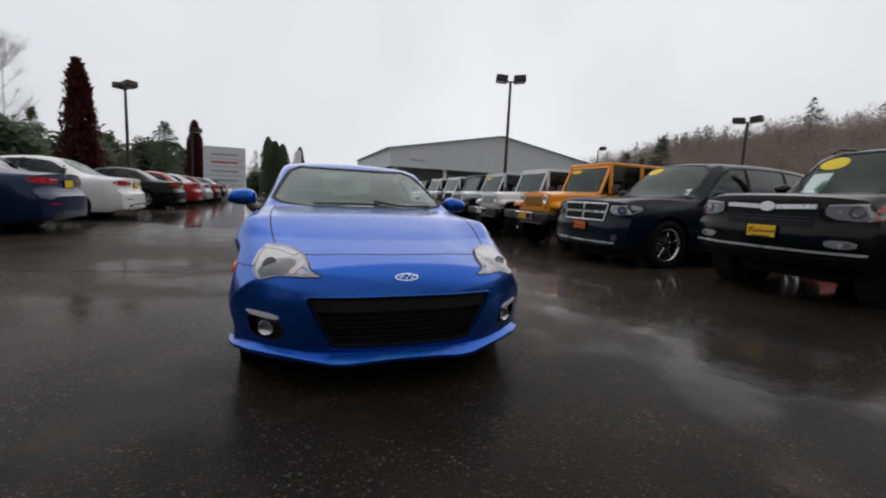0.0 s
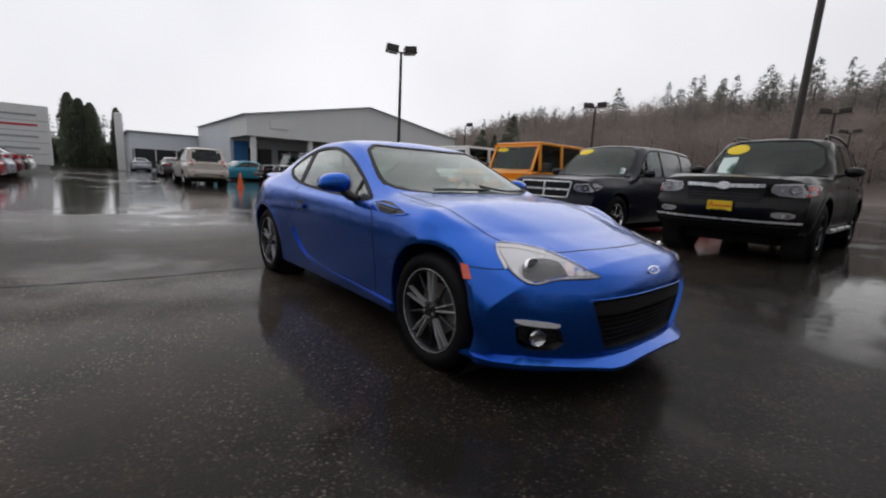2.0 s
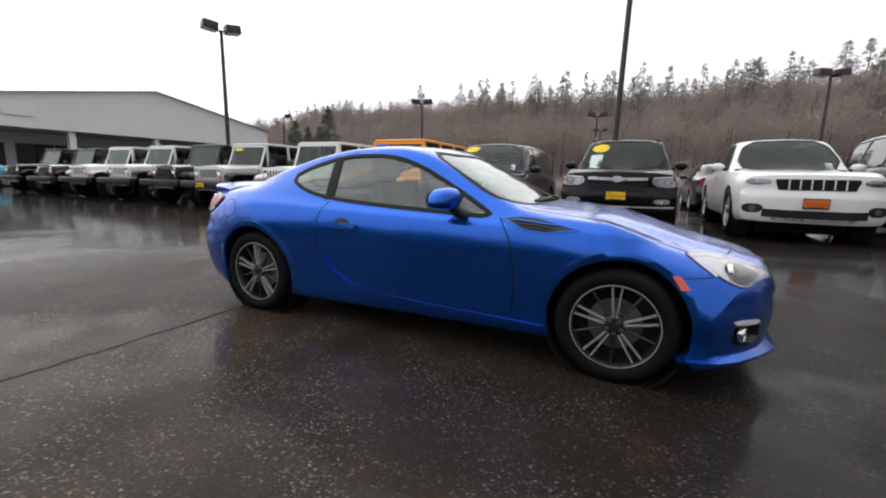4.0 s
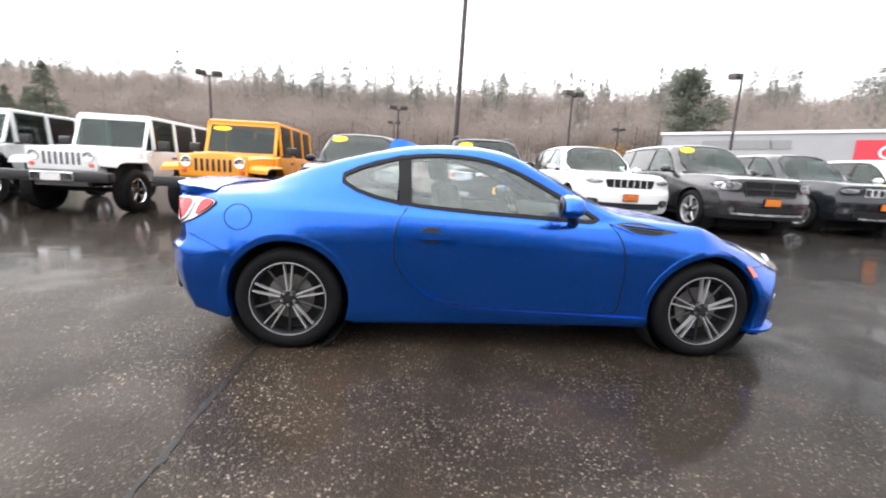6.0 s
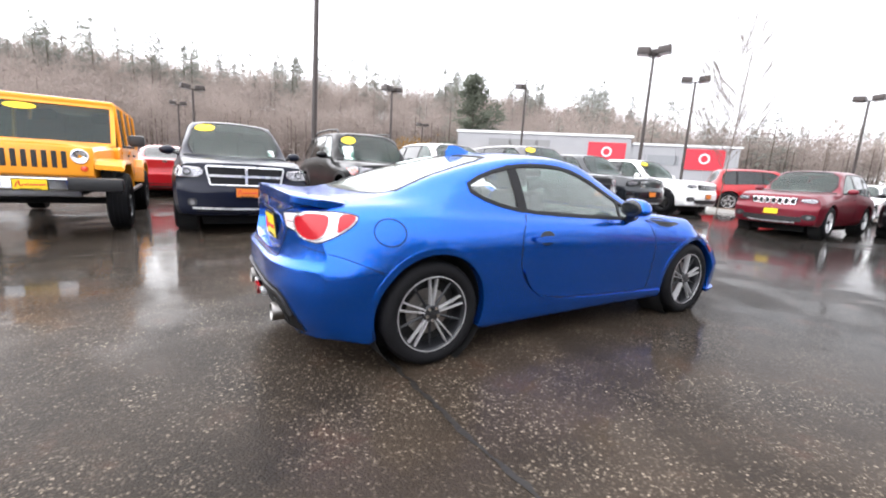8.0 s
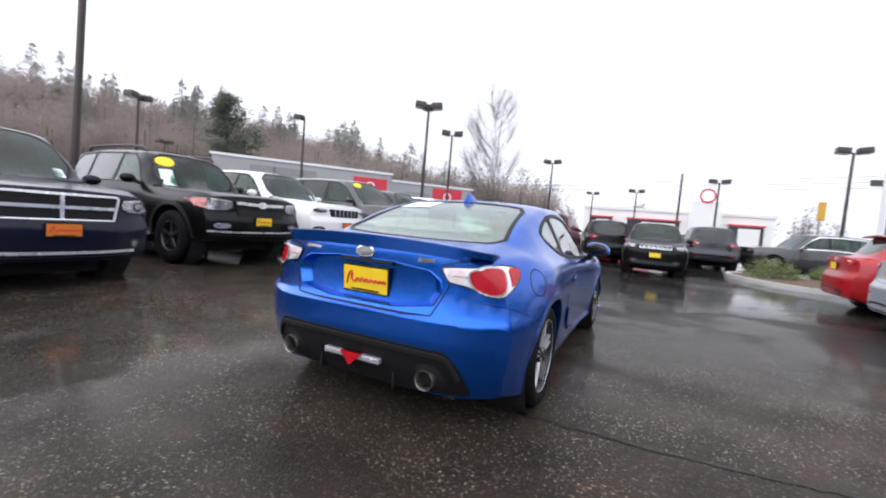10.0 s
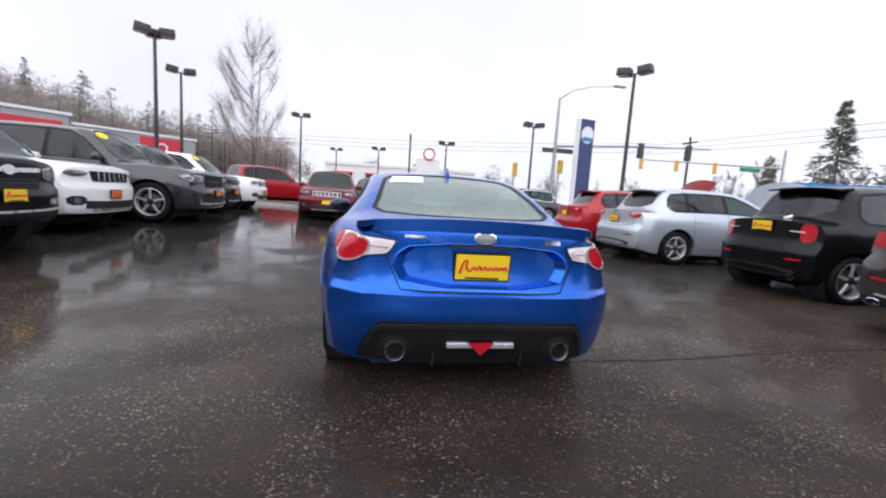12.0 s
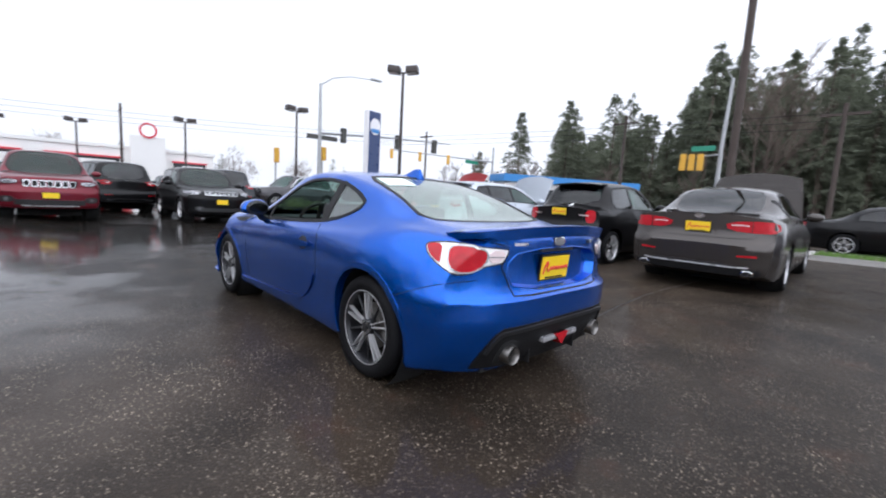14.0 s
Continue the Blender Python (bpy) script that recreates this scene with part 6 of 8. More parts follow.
vehicle(at(17.8, -7.0, 100), "suv", "grey sloping-roof SUV behind the planted island", "SUV", GREY, S_MID, style_of(SUV_MID, face="plain", trim=CHROME), .38, .25, "five", None, None, sticker=False, dark_rear=False)
red_hatch = vehicle(tail_at(S_WAGON, 6.55, -4.45, -92), "hatchback", "bright red five-door hatchback with roof spoiler, bonnet raised", "car", RED, S_WAGON, WAGON, .33, .23, "five", None, "yellow", sticker=False, group=S)
silver_hatch = vehicle(tail_at(S_WAGON, 3.80, -4.22, -91), "hatchback", "silver-blue five-door hatchback with red tail lights, bonnet raised", "car", SILVER, S_WAGON, style_of(WAGON, near=True), .315, .215, "five", ALLOY, "yellow", sticker=False, group=S, dark_rear=True)
vehicle(tail_at(S_MINI, .83, -4.60, -92), "hatchback", "small black rounded hatchback with dark alloy wheels", "car", BLACK, S_MINI, MINI, .30, .22, "five", ALLOY, "yellow", sticker=False, group=S)
sedan = vehicle(tail_at(S_SEDAN, -1.60, -4.05, -88), "sedan", "dark warm-grey sedan with wide red tail lights, bonnet raised", "car", TITAN, S_SEDAN, style_of(SEDAN, near=True, rear_trim=True, tail=(.79, .950, .31, .84), plain_tail=True), .325, .23, "five", None, "yellow", sticker=False, group=S)
SED = [("deep blue sedan with red tail lights", DEEPBLUE), ("white sedan with red tail lights", WHITE), ("black sedan wet with rain", BLACK), ("red sedan in a row of parked cars", RED),
       ("silver sedan in a row of parked cars", SILVER), ("dark red sedan in a row of parked cars", MAROON), ("charcoal sedan in a row of parked cars", CHARCOAL), ("white sedan far along the row", WHITE)]
made = {}
for k, (lab, col) in enumerate(SED):
    x = (-5.4, -9.0, -15.0, -18.6, -21.5, -24.5, -27.5, -30.5)[k]
    vehicle(tail_at(S_SEDAN, x, -4.2 if k < 2 else -4.4, -90), "sedan", lab, "car", col, S_SEDAN, style_of(SEDAN, tail=(.83, .955, .30, .83), plain_tail=k < 2), .325, .22, "five", None, "yellow" if k < 3 else None, sticker=False, group=S,
            res=(64, 15, 12) if k < 4 else (44, 11, 9), dark_rear=k != 1)
S_OLD = body_spec(4.9, .97, 1.85, 2.95, .85, .34, (1.0, 1.12), .80, .35, -2.05, -2.28, 1.12, (1.12, 1.14), .70, plan_f=.1, plan_r=.04, nose=.03)
vehicle(tail_at(S_OLD, -20.2, 2.35, 180), "suv", "older white and beige boxy SUV waiting in the lane", "SUV", CREAM, S_OLD, style_of(SUV_OFF, paper=False, wb=2.95, H=1.85, hood=(1.0, 1.12), cowl=.8, wst=.35, roofr=-2.05, gb=-2.28, pillars=[-.3, -1.2], near=False),
        .37, .21, "five", None, None, sticker=False)
for x, y, hd, col, lab in ((-31, 6.5, -90, TEAL, "teal blue car near the showroom"), (-34.5, 6.8, -90, WHITE, "white car near the showroom"), (-37, 3.0, 180, GREY, "grey car far down the lane"),
                           (-84, -2.0, -60, WHITE, "white car at the far end"), (-58, 2.6, 180, SILVER, "silver car at the far end"), (-33, -6.5, 0, TEAL, "blue truck-like car behind the sign"),
                           (-3.0, 13.6, 90, RED, "red car in the row behind"), (6.5, 13.6, -90, SILVER, "silver car in the row behind"), (9.5, 13.6, -90, BLACK, "black car in the row behind"), (3.6, 13.4, 90, CHARCOAL, "dark car in the row behind"),
                           (22, 3.6, 180, WHITE, "white car by the far lane"), (24, -3.0, 180, CHARCOAL, "dark car by the far lane"), (27, 1.0, 90, RED, "red car by the far lane"), (21, 11.5, -60, BLACK, "black car under the lamp"), (26, 9, -60, GREY, "grey car under the lamp"),
                           (-3.9, -15.0, 180, BLACK, "black sedan beyond the grass strip"), (5.5, -17.0, 180, BLACK, "black car beyond the row"), (11.0, -17.5, 180, WHITE, "white car beyond the row")):
    vehicle(at(x, y, hd), "car", lab, "car", col, S_SEDAN, SEDAN, .32, .22, "five", None, None, sticker=False, res=(40, 10, 8))
# three of the cars stand with the bonnet propped open
def raise_bonnet(car, mat, x, z, w, ln):
    bm = bmesh.new()
    rows = []
    for i in range(11):
        yy = -w + 2 * w * i / 10
        rows.append([bm.verts.new((x + .72 * ln * t, yy * (1 - .12 * t - .05 * t * t), z + ln * t - .10 * (yy / w) ** 2 - .10 * t * t)) for t in np.linspace(0, 1, 9)])
    for p, q in zip(rows, rows[1:]):
        for j in range(8):
            bm.faces.new((p[j], p[j + 1], q[j + 1], q[j]))
    bmesh.ops.solidify(bm, geom=list(bm.faces), thickness=.03)
    bmesh.ops.recalc_face_normals(bm, faces=bm.faces)
    b = part("raised_bonnet", bm, mat, car, "bonnet propped open", smooth=40)
    part("prop_rod", tube([(x + .75, w * .7, z - .06), (x + .50 * ln, w * .66, z + .62 * ln)], .006, 6), PLASTIC, b)


raise_bonnet(sedan, TITAN, .86, .97, .80, .98)
raise_bonnet(silver_hatch, SILVER, .96, .97, .72, .90)
raise_bonnet(red_hatch, RED, .96, .97, .72, 1.05)


def off_roader_car(m, label, color, fender=None, bumper_mat=None, plate_face="yellow", sticker=True, lift=.0, alloy=None, stinger=False):
    """A boxy four-door off-roader: upright grille with seven slots, round lamps, separate flared fenders, hard top."""
    car = thing("off_roader", m, label, "SUV", N)
    fender = fender or color
    z = lift
    bm = bmesh.new()
    # tub with doors, cowl and tail as one moulded body
    prof = [(.92, .62), (.92, 1.14), (.80, 1.17), (-1.95, 1.19), (-2.0, 1.12), (-2.0, .62)]
    a = [bm.verts.new((px, .77, pz + z)) for px, pz in prof]
    b = [bm.verts.new((px, -.77, pz + z)) for px, pz in prof]
    bm.faces.new(a)
    bm.faces.new(b[::-1])
    for k in range(6):
        bm.faces.new((a[k], b[k], b[(k + 1) % 6], a[(k + 1) % 6]))
    bmesh.ops.recalc_face_normals(bm, faces=bm.faces)
    bmesh.ops.bevel(bm, geom=list(bm.edges), offset=.035, segments=3, profile=.6, affect="EDGES")
    part("body", bm, color, car, smooth=40)
    # bonnet, tapering to the grille
    bm = bmesh.new()
    rows = []
    for x, hw, zc in ((.95, .70, 1.19), (1.4, .665, 1.18), (1.85, .62, 1.155), (2.02, .60, 1.13)):
        rows.append([bm.verts.new((x, hw * e, zz + z)) for e, zz in ((1, .72), (1, zc - .07), (.94, zc - .02), (.5, zc + .02), (0, zc + .03), (-.5, zc + .02), (-.94, zc - .02), (-1, zc - .07), (-1, .72))])
    for p, q in zip(rows, rows[1:]):
        for j in range(8):
            bm.faces.new((p[j], q[j], q[j + 1], p[j + 1]))
    bm.faces.new(rows[0])
    bm.faces.new(rows[-1][::-1])
    bmesh.ops.recalc_face_normals(bm, faces=bm.faces)
    part("bonnet", bm, color, car, smooth=35)
    # grille panel
    g = part("grille", box(2.0, 2.06, -.60, .60, .74 + z, 1.13 + z, .03), color, car, "upright seven-slot grille", smooth=40)
    for k in range(7):
        y = (k - 3) * .098
        part("slot", box(2.055, 2.066, y - .027, y + .027, .84 + z, 1.06 + z, .008), LAMP_BLACK if color is not WHITE else LAMP_GREY, g)
    for sd in (1, -1):
        hl = part("headlight", lathe([(.098, .02), (.098, -.02), (.088, -.026), (.08, -.016), (.04, -.006), (.001, -.004)], 20, Matrix.Translation((2.055, sd * .46, 1.0 + z)) @ Matrix.Rotation(radians(90), 4, "Z")), CHROME, car, smooth=40)
        part("lamp_glass", lathe([(.084, -.018), (.06, -.03), (.001, -.036)], 18, Matrix.Translation((2.055, sd * .46, 1.0 + z)) @ Matrix.Rotation(radians(90), 4, "Z")), GLASS_LAMP, hl, smooth=60)
        part("turn_lamp", lathe([(.04, .0), (.038, -.02), (.001, -.026)], 14, Matrix.Translation((2.058, sd * .50, .84 + z)) @ Matrix.Rotation(radians(90), 4, "Z")), AMBER, car, smooth=50)
        # front fender flare: an angular bridge over the wheel
        for x0, sgn, nm in ((1.475, 1, "front_fender"), (-1.475, -1, "rear_fender")):
            bm = bmesh.new()
            pr = [(-.56, .62), (-.50, .84), (-.34, .985), (.34, .985), (.50, .955), (.56, .90)] if sgn > 0 else [(-.56, .62), (-.50, .84), (-.34, .985), (.30, .985), (.50, .88), (.56, .72)]
            rows = []
            for dx, pz in pr:
                rows.append([bm.verts.new((x0 + dx * (1 if sgn > 0 else -1), sd * yy, pz + z + dz)) for yy, dz in ((.60, 0), (.90, -.01), (.93, -.05), (.92, -.075), (.60, -.06))])
            for p, q in zip(rows, rows[1:]):
                for j in range(5):
                    bm.faces.new((p[j], q[j], q[(j + 1) % 5], p[(j + 1) % 5]))
            bm.faces.new(rows[0])
            bm.faces.new(rows[-1][::-1])
            bmesh.ops.recalc_face_normals(bm, faces=bm.faces)
            part(nm, bm, fender, car, smooth=30)
            part("inner_arch", box(x0 - .42, x0 + .42, sd * .78 - .14 if sd > 0 else -.78 - .0, sd * .78 if sd > 0 else -.64, .55 + z, .93 + z, .02), LINER, car)
        # doors
        for x1, x0 in ((.74, -.22), (-.25, -1.12)):
            d = part("door", box(x0, x1, sd * .768 - .012, sd * .768 + .012, .68 + z, 1.165 + z, .012), color, car, smooth=40)
            part("door_handle", box(x0 + .06, x0 + .24, sd * .79 - .012, sd * .79 + .012, 1.02 + z, 1.06 + z, .01), PLASTIC, d)
            for hz in (.80, 1.06):
                part("hinge", box(x1 - .02, x1 + .06, sd * .79 - .012, sd * .79 + .012, hz + z, hz + .05 + z, .008), color, d)
        mir = part("door_mirror", box(.60, .70, sd * .98 - .11, sd * .98 + .11, 1.20 + z, 1.38 + z, .04), PLASTIC, car, smooth=40)
        part("mirror_foot", box(.63, .68, sd * .86 - .08, sd * .86 + .08, 1.16 + z, 1.20 + z, .01), PLASTIC, mir)
        part("side_step", tube([(1.0, sd * .86, .48 + z), (-1.0, sd * .86, .48 + z)], .035, 8), PLASTIC, car, smooth=50)
        part("tail_light", box(-2.04, -1.99, sd * .70 - .06, sd * .70 + .06, .88 + z, 1.08 + z, .015), RED_LENS, car)
    # windscreen frame leaning back
    fr = part("windscreen_frame", bmesh.new(), color, car)
    me = fr.data
    bm = bmesh.new()
    for y0, y1, q0, q1 in ((-.72, -.66, 0, 1), (.66, .72, 0, 1), (-.72, .72, 0, .07), (-.72, .72, .9, 1.0)):
        vs = []
        for q in (q0, q1):
            for y in (y0, y1):
                for o in (0, .04):
                    vs.append(bm.verts.new((.86 - .26 * q - o, y * (1 - .03 * q), 1.17 + .66 * q + z)))
        for f in ((0, 1, 3, 2), (4, 6, 7, 5), (0, 4, 5, 1), (2, 3, 7, 6), (0, 2, 6, 4), (1, 5, 7, 3)):
            bm.faces.new([vs[k] for k in f])
    bmesh.ops.recalc_face_normals(bm, faces=bm.faces)
    bm.to_mesh(me)
    bm.free()
    bm = bmesh.new()
    vs = [bm.verts.new((.84 - .26 * q - o, y, 1.17 + .66 * q + z)) for o in (0, .005) for q, y in ((.05, -.67), (.05, .67), (.92, .65), (.92, -.65))]
    for f in ((0, 1, 2, 3), (7, 6, 5, 4), (0, 4, 5, 1), (1, 5, 6, 2), (2, 6, 7, 3), (3, 7, 4, 0)):
        bm.faces.new([vs[k] for k in f])
    part("windscreen", bm, GLASS_MID, car)
    # hard top: roof, posts, panes
    bm = box(-1.98, .62, -.70, .70, 1.80 + z, 1.88 + z, .035)
    part("hard_top", bm, color, car, smooth=40)
    for sd in (1, -1):
        for x0, x1 in ((.56, .64), (-.30, -.20), (-1.16, -1.06), (-1.98, -1.88)):
            bm = bmesh.new()
            add_box(bm, x0, x1, sd * .70 - .025, sd * .70 + .025, 1.16 + z, 1.83 + z, .01)
            for v in bm.verts:
                v.co.y += sd * .05 * (1.83 + z - v.co.z) / .66
            part("window_post", bm, color, car)
        for x0, x1, gm in ((-.20, .58, GLASS_MID), (-1.06, -.30, GLASS_DARK), (-1.88, -1.16, GLASS_DARK)):
            bm = bmesh.new()
            add_box(bm, x0, x1, sd * .70 - .004, sd * .70 + .004, 1.18 + z, 1.81 + z)
            for v in bm.verts:
                v.co.y += sd * .05 * (1.83 + z - v.co.z) / .66
            part("side_window", bm, gm, car)
    part("rear_window", box(-2.0, -1.99, -.60, .60, 1.22 + z, 1.78 + z), GLASS_DARK, car)
    part("tailgate_top", box(-2.0, -1.96, -.70, .70, 1.16 + z, 1.22 + z, .01), color, car)
    # bumpers and wheels
    bp = part("front_bumper", box(2.10, 2.30, -.93, .93, .55 + z, .73 + z, .05), bumper_mat or PLASTIC, car, "heavy black bumper", smooth=40)
    if stinger:
        part("bumper_centre", box(2.27, 2.32, -.36, .36, .56 + z, .72 + z, .02), CHROME, bp)
    part("skid_plate", box(2.0, 2.12, -.45, .45, .46 + z, .58 + z, .03), LAMP_GREY, car)
    part("chassis", box(-1.9, 2.05, -.42, .42, .46 + z, .66 + z, .02), LINER, car)
    part("axle", tube([(1.475, -.72, .42), (1.475, .72, .42)], .05, 8), LINER, car)
    part("axle", tube([(-1.475, -.72, .42), (-1.475, .72, .42)], .05, 8), LINER, car)
    part("rear_bumper", box(-2.16, -2.0, -.80, .80, .54 + z, .70 + z, .04), PLASTIC, car, smooth=40)
    for x in (1.475, -1.475):
        for sd in (1, -1):
            wheel(car, x, sd * .80, .42, .42, .23, .28, sd, 5, "five", alloy, sides=28)
    cabin(car, None, -1.85, .80, .70, 1.12 + z, .46, ((-.30, .36, .5), (-.30, -.36, .5), (-1.2, .36, .5), (-1.2, -.36, .5)), .82)
    if plate_face:
        plate(car, "dealer_plate", Matrix.Translation((2.33, 0, .63 + z)) @ Matrix.Rotation(math.pi, 4, "Z"), .34, .15, PLATE_Y if plate_face == "yellow" else WHITE_LENS, PLATE_RED, bars=plate_face == "yellow")
    if sticker:
        bm = bmesh.new()
        vs = []
        for k in range(20):
            t = 2 * math.pi * k / 20
            q = .80 + .075 * math.sin(t)
            vs.append(bm.verts.new((.848 - .26 * q, -.42 + .19 * math.cos(t), 1.17 + .66 * q + z)))
        f = bm.faces.new(vs)
        ex = bmesh.ops.extrude_face_region(bm, geom=[f])
        for v in ex["geom"]:
            if isinstance(v, bmesh.types.BMVert):
                v.co.x += .003
        bmesh.ops.recalc_face_normals(bm, faces=bm.faces)
        part("windscreen_sticker", bm, STICKER, car, "yellow oval price sticker")
    return car


JX = dict(xf=2.32, xr=-2.1)
off_roader_car(nose_at(JX, -4.15, 4.35, -90), "orange boxy four-door off-roader with black bumper, parked nose out", ORANGE, lift=.05, stinger=True, alloy=ALLOY_DARK)
off_roader_car(nose_at(JX, -6.85, 4.55, -90), "white boxy off-roader with white fenders and black bumper", WHITE, plate_face="white", sticker=False, lift=.04, alloy=CHROME, stinger=True)
off_roader_car(nose_at(JX, -9.75, 4.75, -90), "silver-white boxy off-roader with black fender flares", paint("pale_silver_paint", (.62, .63, .63), .3), fender=PLASTIC, lift=.05, alloy=CHROME)
off_roader_car(nose_at(JX, -11.95, 4.9, -90), "dark grey boxy off-roader with black fender flares", CHARCOAL, fender=PLASTIC, plate_face=None, sticker=False, lift=.05)
off_roader_car(nose_at(JX, -14.5, 5.0, -90), "white boxy off-roader with black fender flares", WHITE, fender=PLASTIC, plate_face=None, sticker=False, lift=.05)
off_roader_car(nose_at(JX, -17.0, 5.0, -90), "white boxy off-roader far along the row", WHITE, plate_face=None, sticker=False, lift=.03)
off_roader_car(nose_at(JX, -19.6, 5.1, -90), "dark green-grey boxy off-roader far along the row", CHARCOAL, fender=PLASTIC, plate_face=None, sticker=False)
off_roader_car(nose_at(JX, -22.2, 5.1, -90), "black boxy off-roader far along the row", BLACK, fender=PLASTIC, plate_face=None, sticker=False)


# ---- buildings, poles, signs, planting ----
METAL_WALL = surface("pale_metal_cladding", (.66, .70, .74), .5, var=.06, scale=.6, fine=20, bump=.1)
FASCIA = surface("weathered_fascia", (.74, .75, .75), .6, var=.08, scale=.5, fine=12)
ROOF = surface("grey_roof_sheet", (.30, .31, .32), .5, var=.1, scale=.4)
DARK_OPEN = surface("dark_window_band", (.02, .022, .025), .15, var=.3, scale=2)
CONCRETE = surface("pale_concrete", (.42, .41, .39), .8, var=.15, scale=2, fine=40, bump=.3)
GREY_WALL = surface("grey_block_wall", (.33, .33, .34), .8, var=.10, scale=.7, fine=15, bump=.2)
WHITE_WALL = surface("white_plaster", (.74, .73, .71), .7, var=.05, scale=.5, fine=12)
RED_PANEL = surface("red_banner", (.55, .03, .05), .5, var=.08, scale=1.5)
YELLOW_BAND = surface("ochre_band", (.42, .25, .05), .7, var=.15, scale=2)
POLE_BROWN = surface("dark_bronze_pole", (.045, .036, .033), .4, .3, var=.2)
POLE_GREY = surface("galvanised_pole", (.36, .37, .38), .45, .6, var=.12)
WOOD_POLE = surface("weathered_wood_pole", (.060, .045, .038), .8, var=.3, scale=5, fine=40, bump=.4)
SIGN_BLUE = surface("navy_sign_panel", (.012, .035, .12), .3, var=.06)
SIGN_WHITE = surface("white_sign_face", (.75, .75, .76), .35, var=.05)
BRIGHT_BLUE = surface("blue_fascia", (.03, .20, .50), .45, var=.08)
SIGNAL_Y = surface("signal_yellow", (.60, .33, .03), .5, var=.1)
SIGNAL_D = surface("signal_dark", (.05, .05, .045), .5, var=.1)
GREEN_SIGN = surface("street_sign_green", (.02, .22, .14), .4, var=.05)
CONE = surface("cone_orange", (.75, .12, .02), .5, var=.08)
BARK = surface("bark", (.09, .07, .055), .9, var=.3, scale=3, fine=30, bump=.5)
TWIG = foliage("bare_twigs", (.18, .148, .126), .9, .25, .15, 3)
# distant haze is put into these paler twig and needle colours
TWIG_FAR = foliage("hazed_hillside_twigs", (.300, .250, .222), .95, .3, .05, 1, tint=(.250, .215, .198))
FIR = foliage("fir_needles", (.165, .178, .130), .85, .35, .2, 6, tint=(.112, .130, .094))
FIR_FAR = foliage("hazed_hillside_fir_needles", (.225, .232, .205), .9, .3, .08, 3)
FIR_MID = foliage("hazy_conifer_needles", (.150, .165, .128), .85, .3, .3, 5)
REDLEAF = foliage("dark_red_leaves", (.10, .03, .032), .8, .35, 2, 20)
OCHRE = foliage("autumn_leaves", (.30, .18, .06), .85, .3, .2, 3)
SHRUB = surface("shrub_leaves", (.10, .13, .035), .7, var=.35, scale=6, fine=50)
GRASS = surface("grass_blades", (.10, .20, .03), .7, var=.3, scale=3, fine=40)
SOIL = surface("bark_mulch", (.10, .06, .035), .9, var=.35, scale=6, fine=70, bump=.6)
# earth paled along with the hazed twigs above it
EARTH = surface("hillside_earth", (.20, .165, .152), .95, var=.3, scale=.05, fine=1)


def showroom():
    """The gabled hall at the west end, its canopy towards the lot."""
    h = thing("showroom", pose(-39.4, 22, 0), "pale grey metal-clad showroom with a gabled canopy on columns", "building")

    def gable(x0, x1, y0, y1, z0, ze, zp):
        bm = bmesh.new()
        ym = (y0 + y1) / 2
        pr = [(y0, z0), (y1, z0), (y1, ze), (ym, zp), (y0, ze)]
        a, b = [bm.verts.new((x0, y, z)) for y, z in pr], [bm.verts.new((x1, y, z)) for y, z in pr]
        bm.faces.new(a)
        bm.faces.new(b[::-1])
        for k in range(5):
            bm.faces.new((a[k], b[k], b[(k + 1) % 5], a[(k + 1) % 5]))
        bmesh.ops.recalc_face_normals(bm, faces=bm.faces)
        return bm
    part("wall", gable(-22, -6, -12.7, 12.7, 0, 5.8, 8.0), METAL_WALL, h)
    bm = gable(-6, 0, -12.7, 12.7, 3.9, 5.8, 8.0)
    part("canopy", bm, FASCIA, h, "deep pale canopy fascia")
    bm = bmesh.new()
    for s in (1, -1):
        vs = [bm.verts.new(v) for v in ((-22.3, s * 13.1, 5.75), (.3, s * 13.1, 5.75), (.3, 0, 8.08), (-22.3, 0, 8.08))]
        bm.faces.new(vs)
    bmesh.ops.solidify(bm, geom=list(bm.faces), thickness=.12)
    part("roof", bm, ROOF, h)
    for y in (-12, -6.5, 0, 6.5, 12):
        part("column", box(-.7, -.25, y - .22, y + .22, 0, 3.9, .02), FASCIA, h)
    for y in (-10.5, -6, -1.5, 3, 7.5):
        w = part("window", box(-6.02, -5.9, y - 1.9, y + 1.9, .4, 3.0), DARK_OPEN, h)
        for k in range(1, 3):
            part("mullion", box(-6.06, -5.9, y - 1.9 + k * 1.27 - .04, y - 1.9 + k * 1.27 + .04, .4, 3.0), FASCIA, w)
    part("blue_sign", box(-5.9, -5.8, -12.4, -11.0, .8, 3.6, .02), BRIGHT_BLUE, h)
    part("fascia_sign", box(0, .08, -10.6, -8.8, 4.7, 5.5, .03), SIGN_WHITE, h)
    for y in (-9, 0, 9):
        l = part("canopy_lamp", box(-.5, -.2, y - .4, y + .4, 3.84, 3.9), FASCIA, h)
    w = thing("service_wing", pose(-70, 6, 0), "low grey service wing with a dark window band", "building")
    part("wall", box(-9, 8.4, -4.0, 5.6, 0, 4.5), METAL_WALL, w)
    part("roof", box(-9.3, 8.6, -4.3, 5.9, 4.5, 4.7), ROOF, w)
    part("window_band", box(8.38, 8.46, -3.8, 5.4, .3, 2.6), DARK_OPEN, w)
    for k in range(5):
        part("mullion", box(8.38, 8.50, -3.7 + k * 2.2, -3.6 + k * 2.2, .3, 2.6), FASCIA, w)


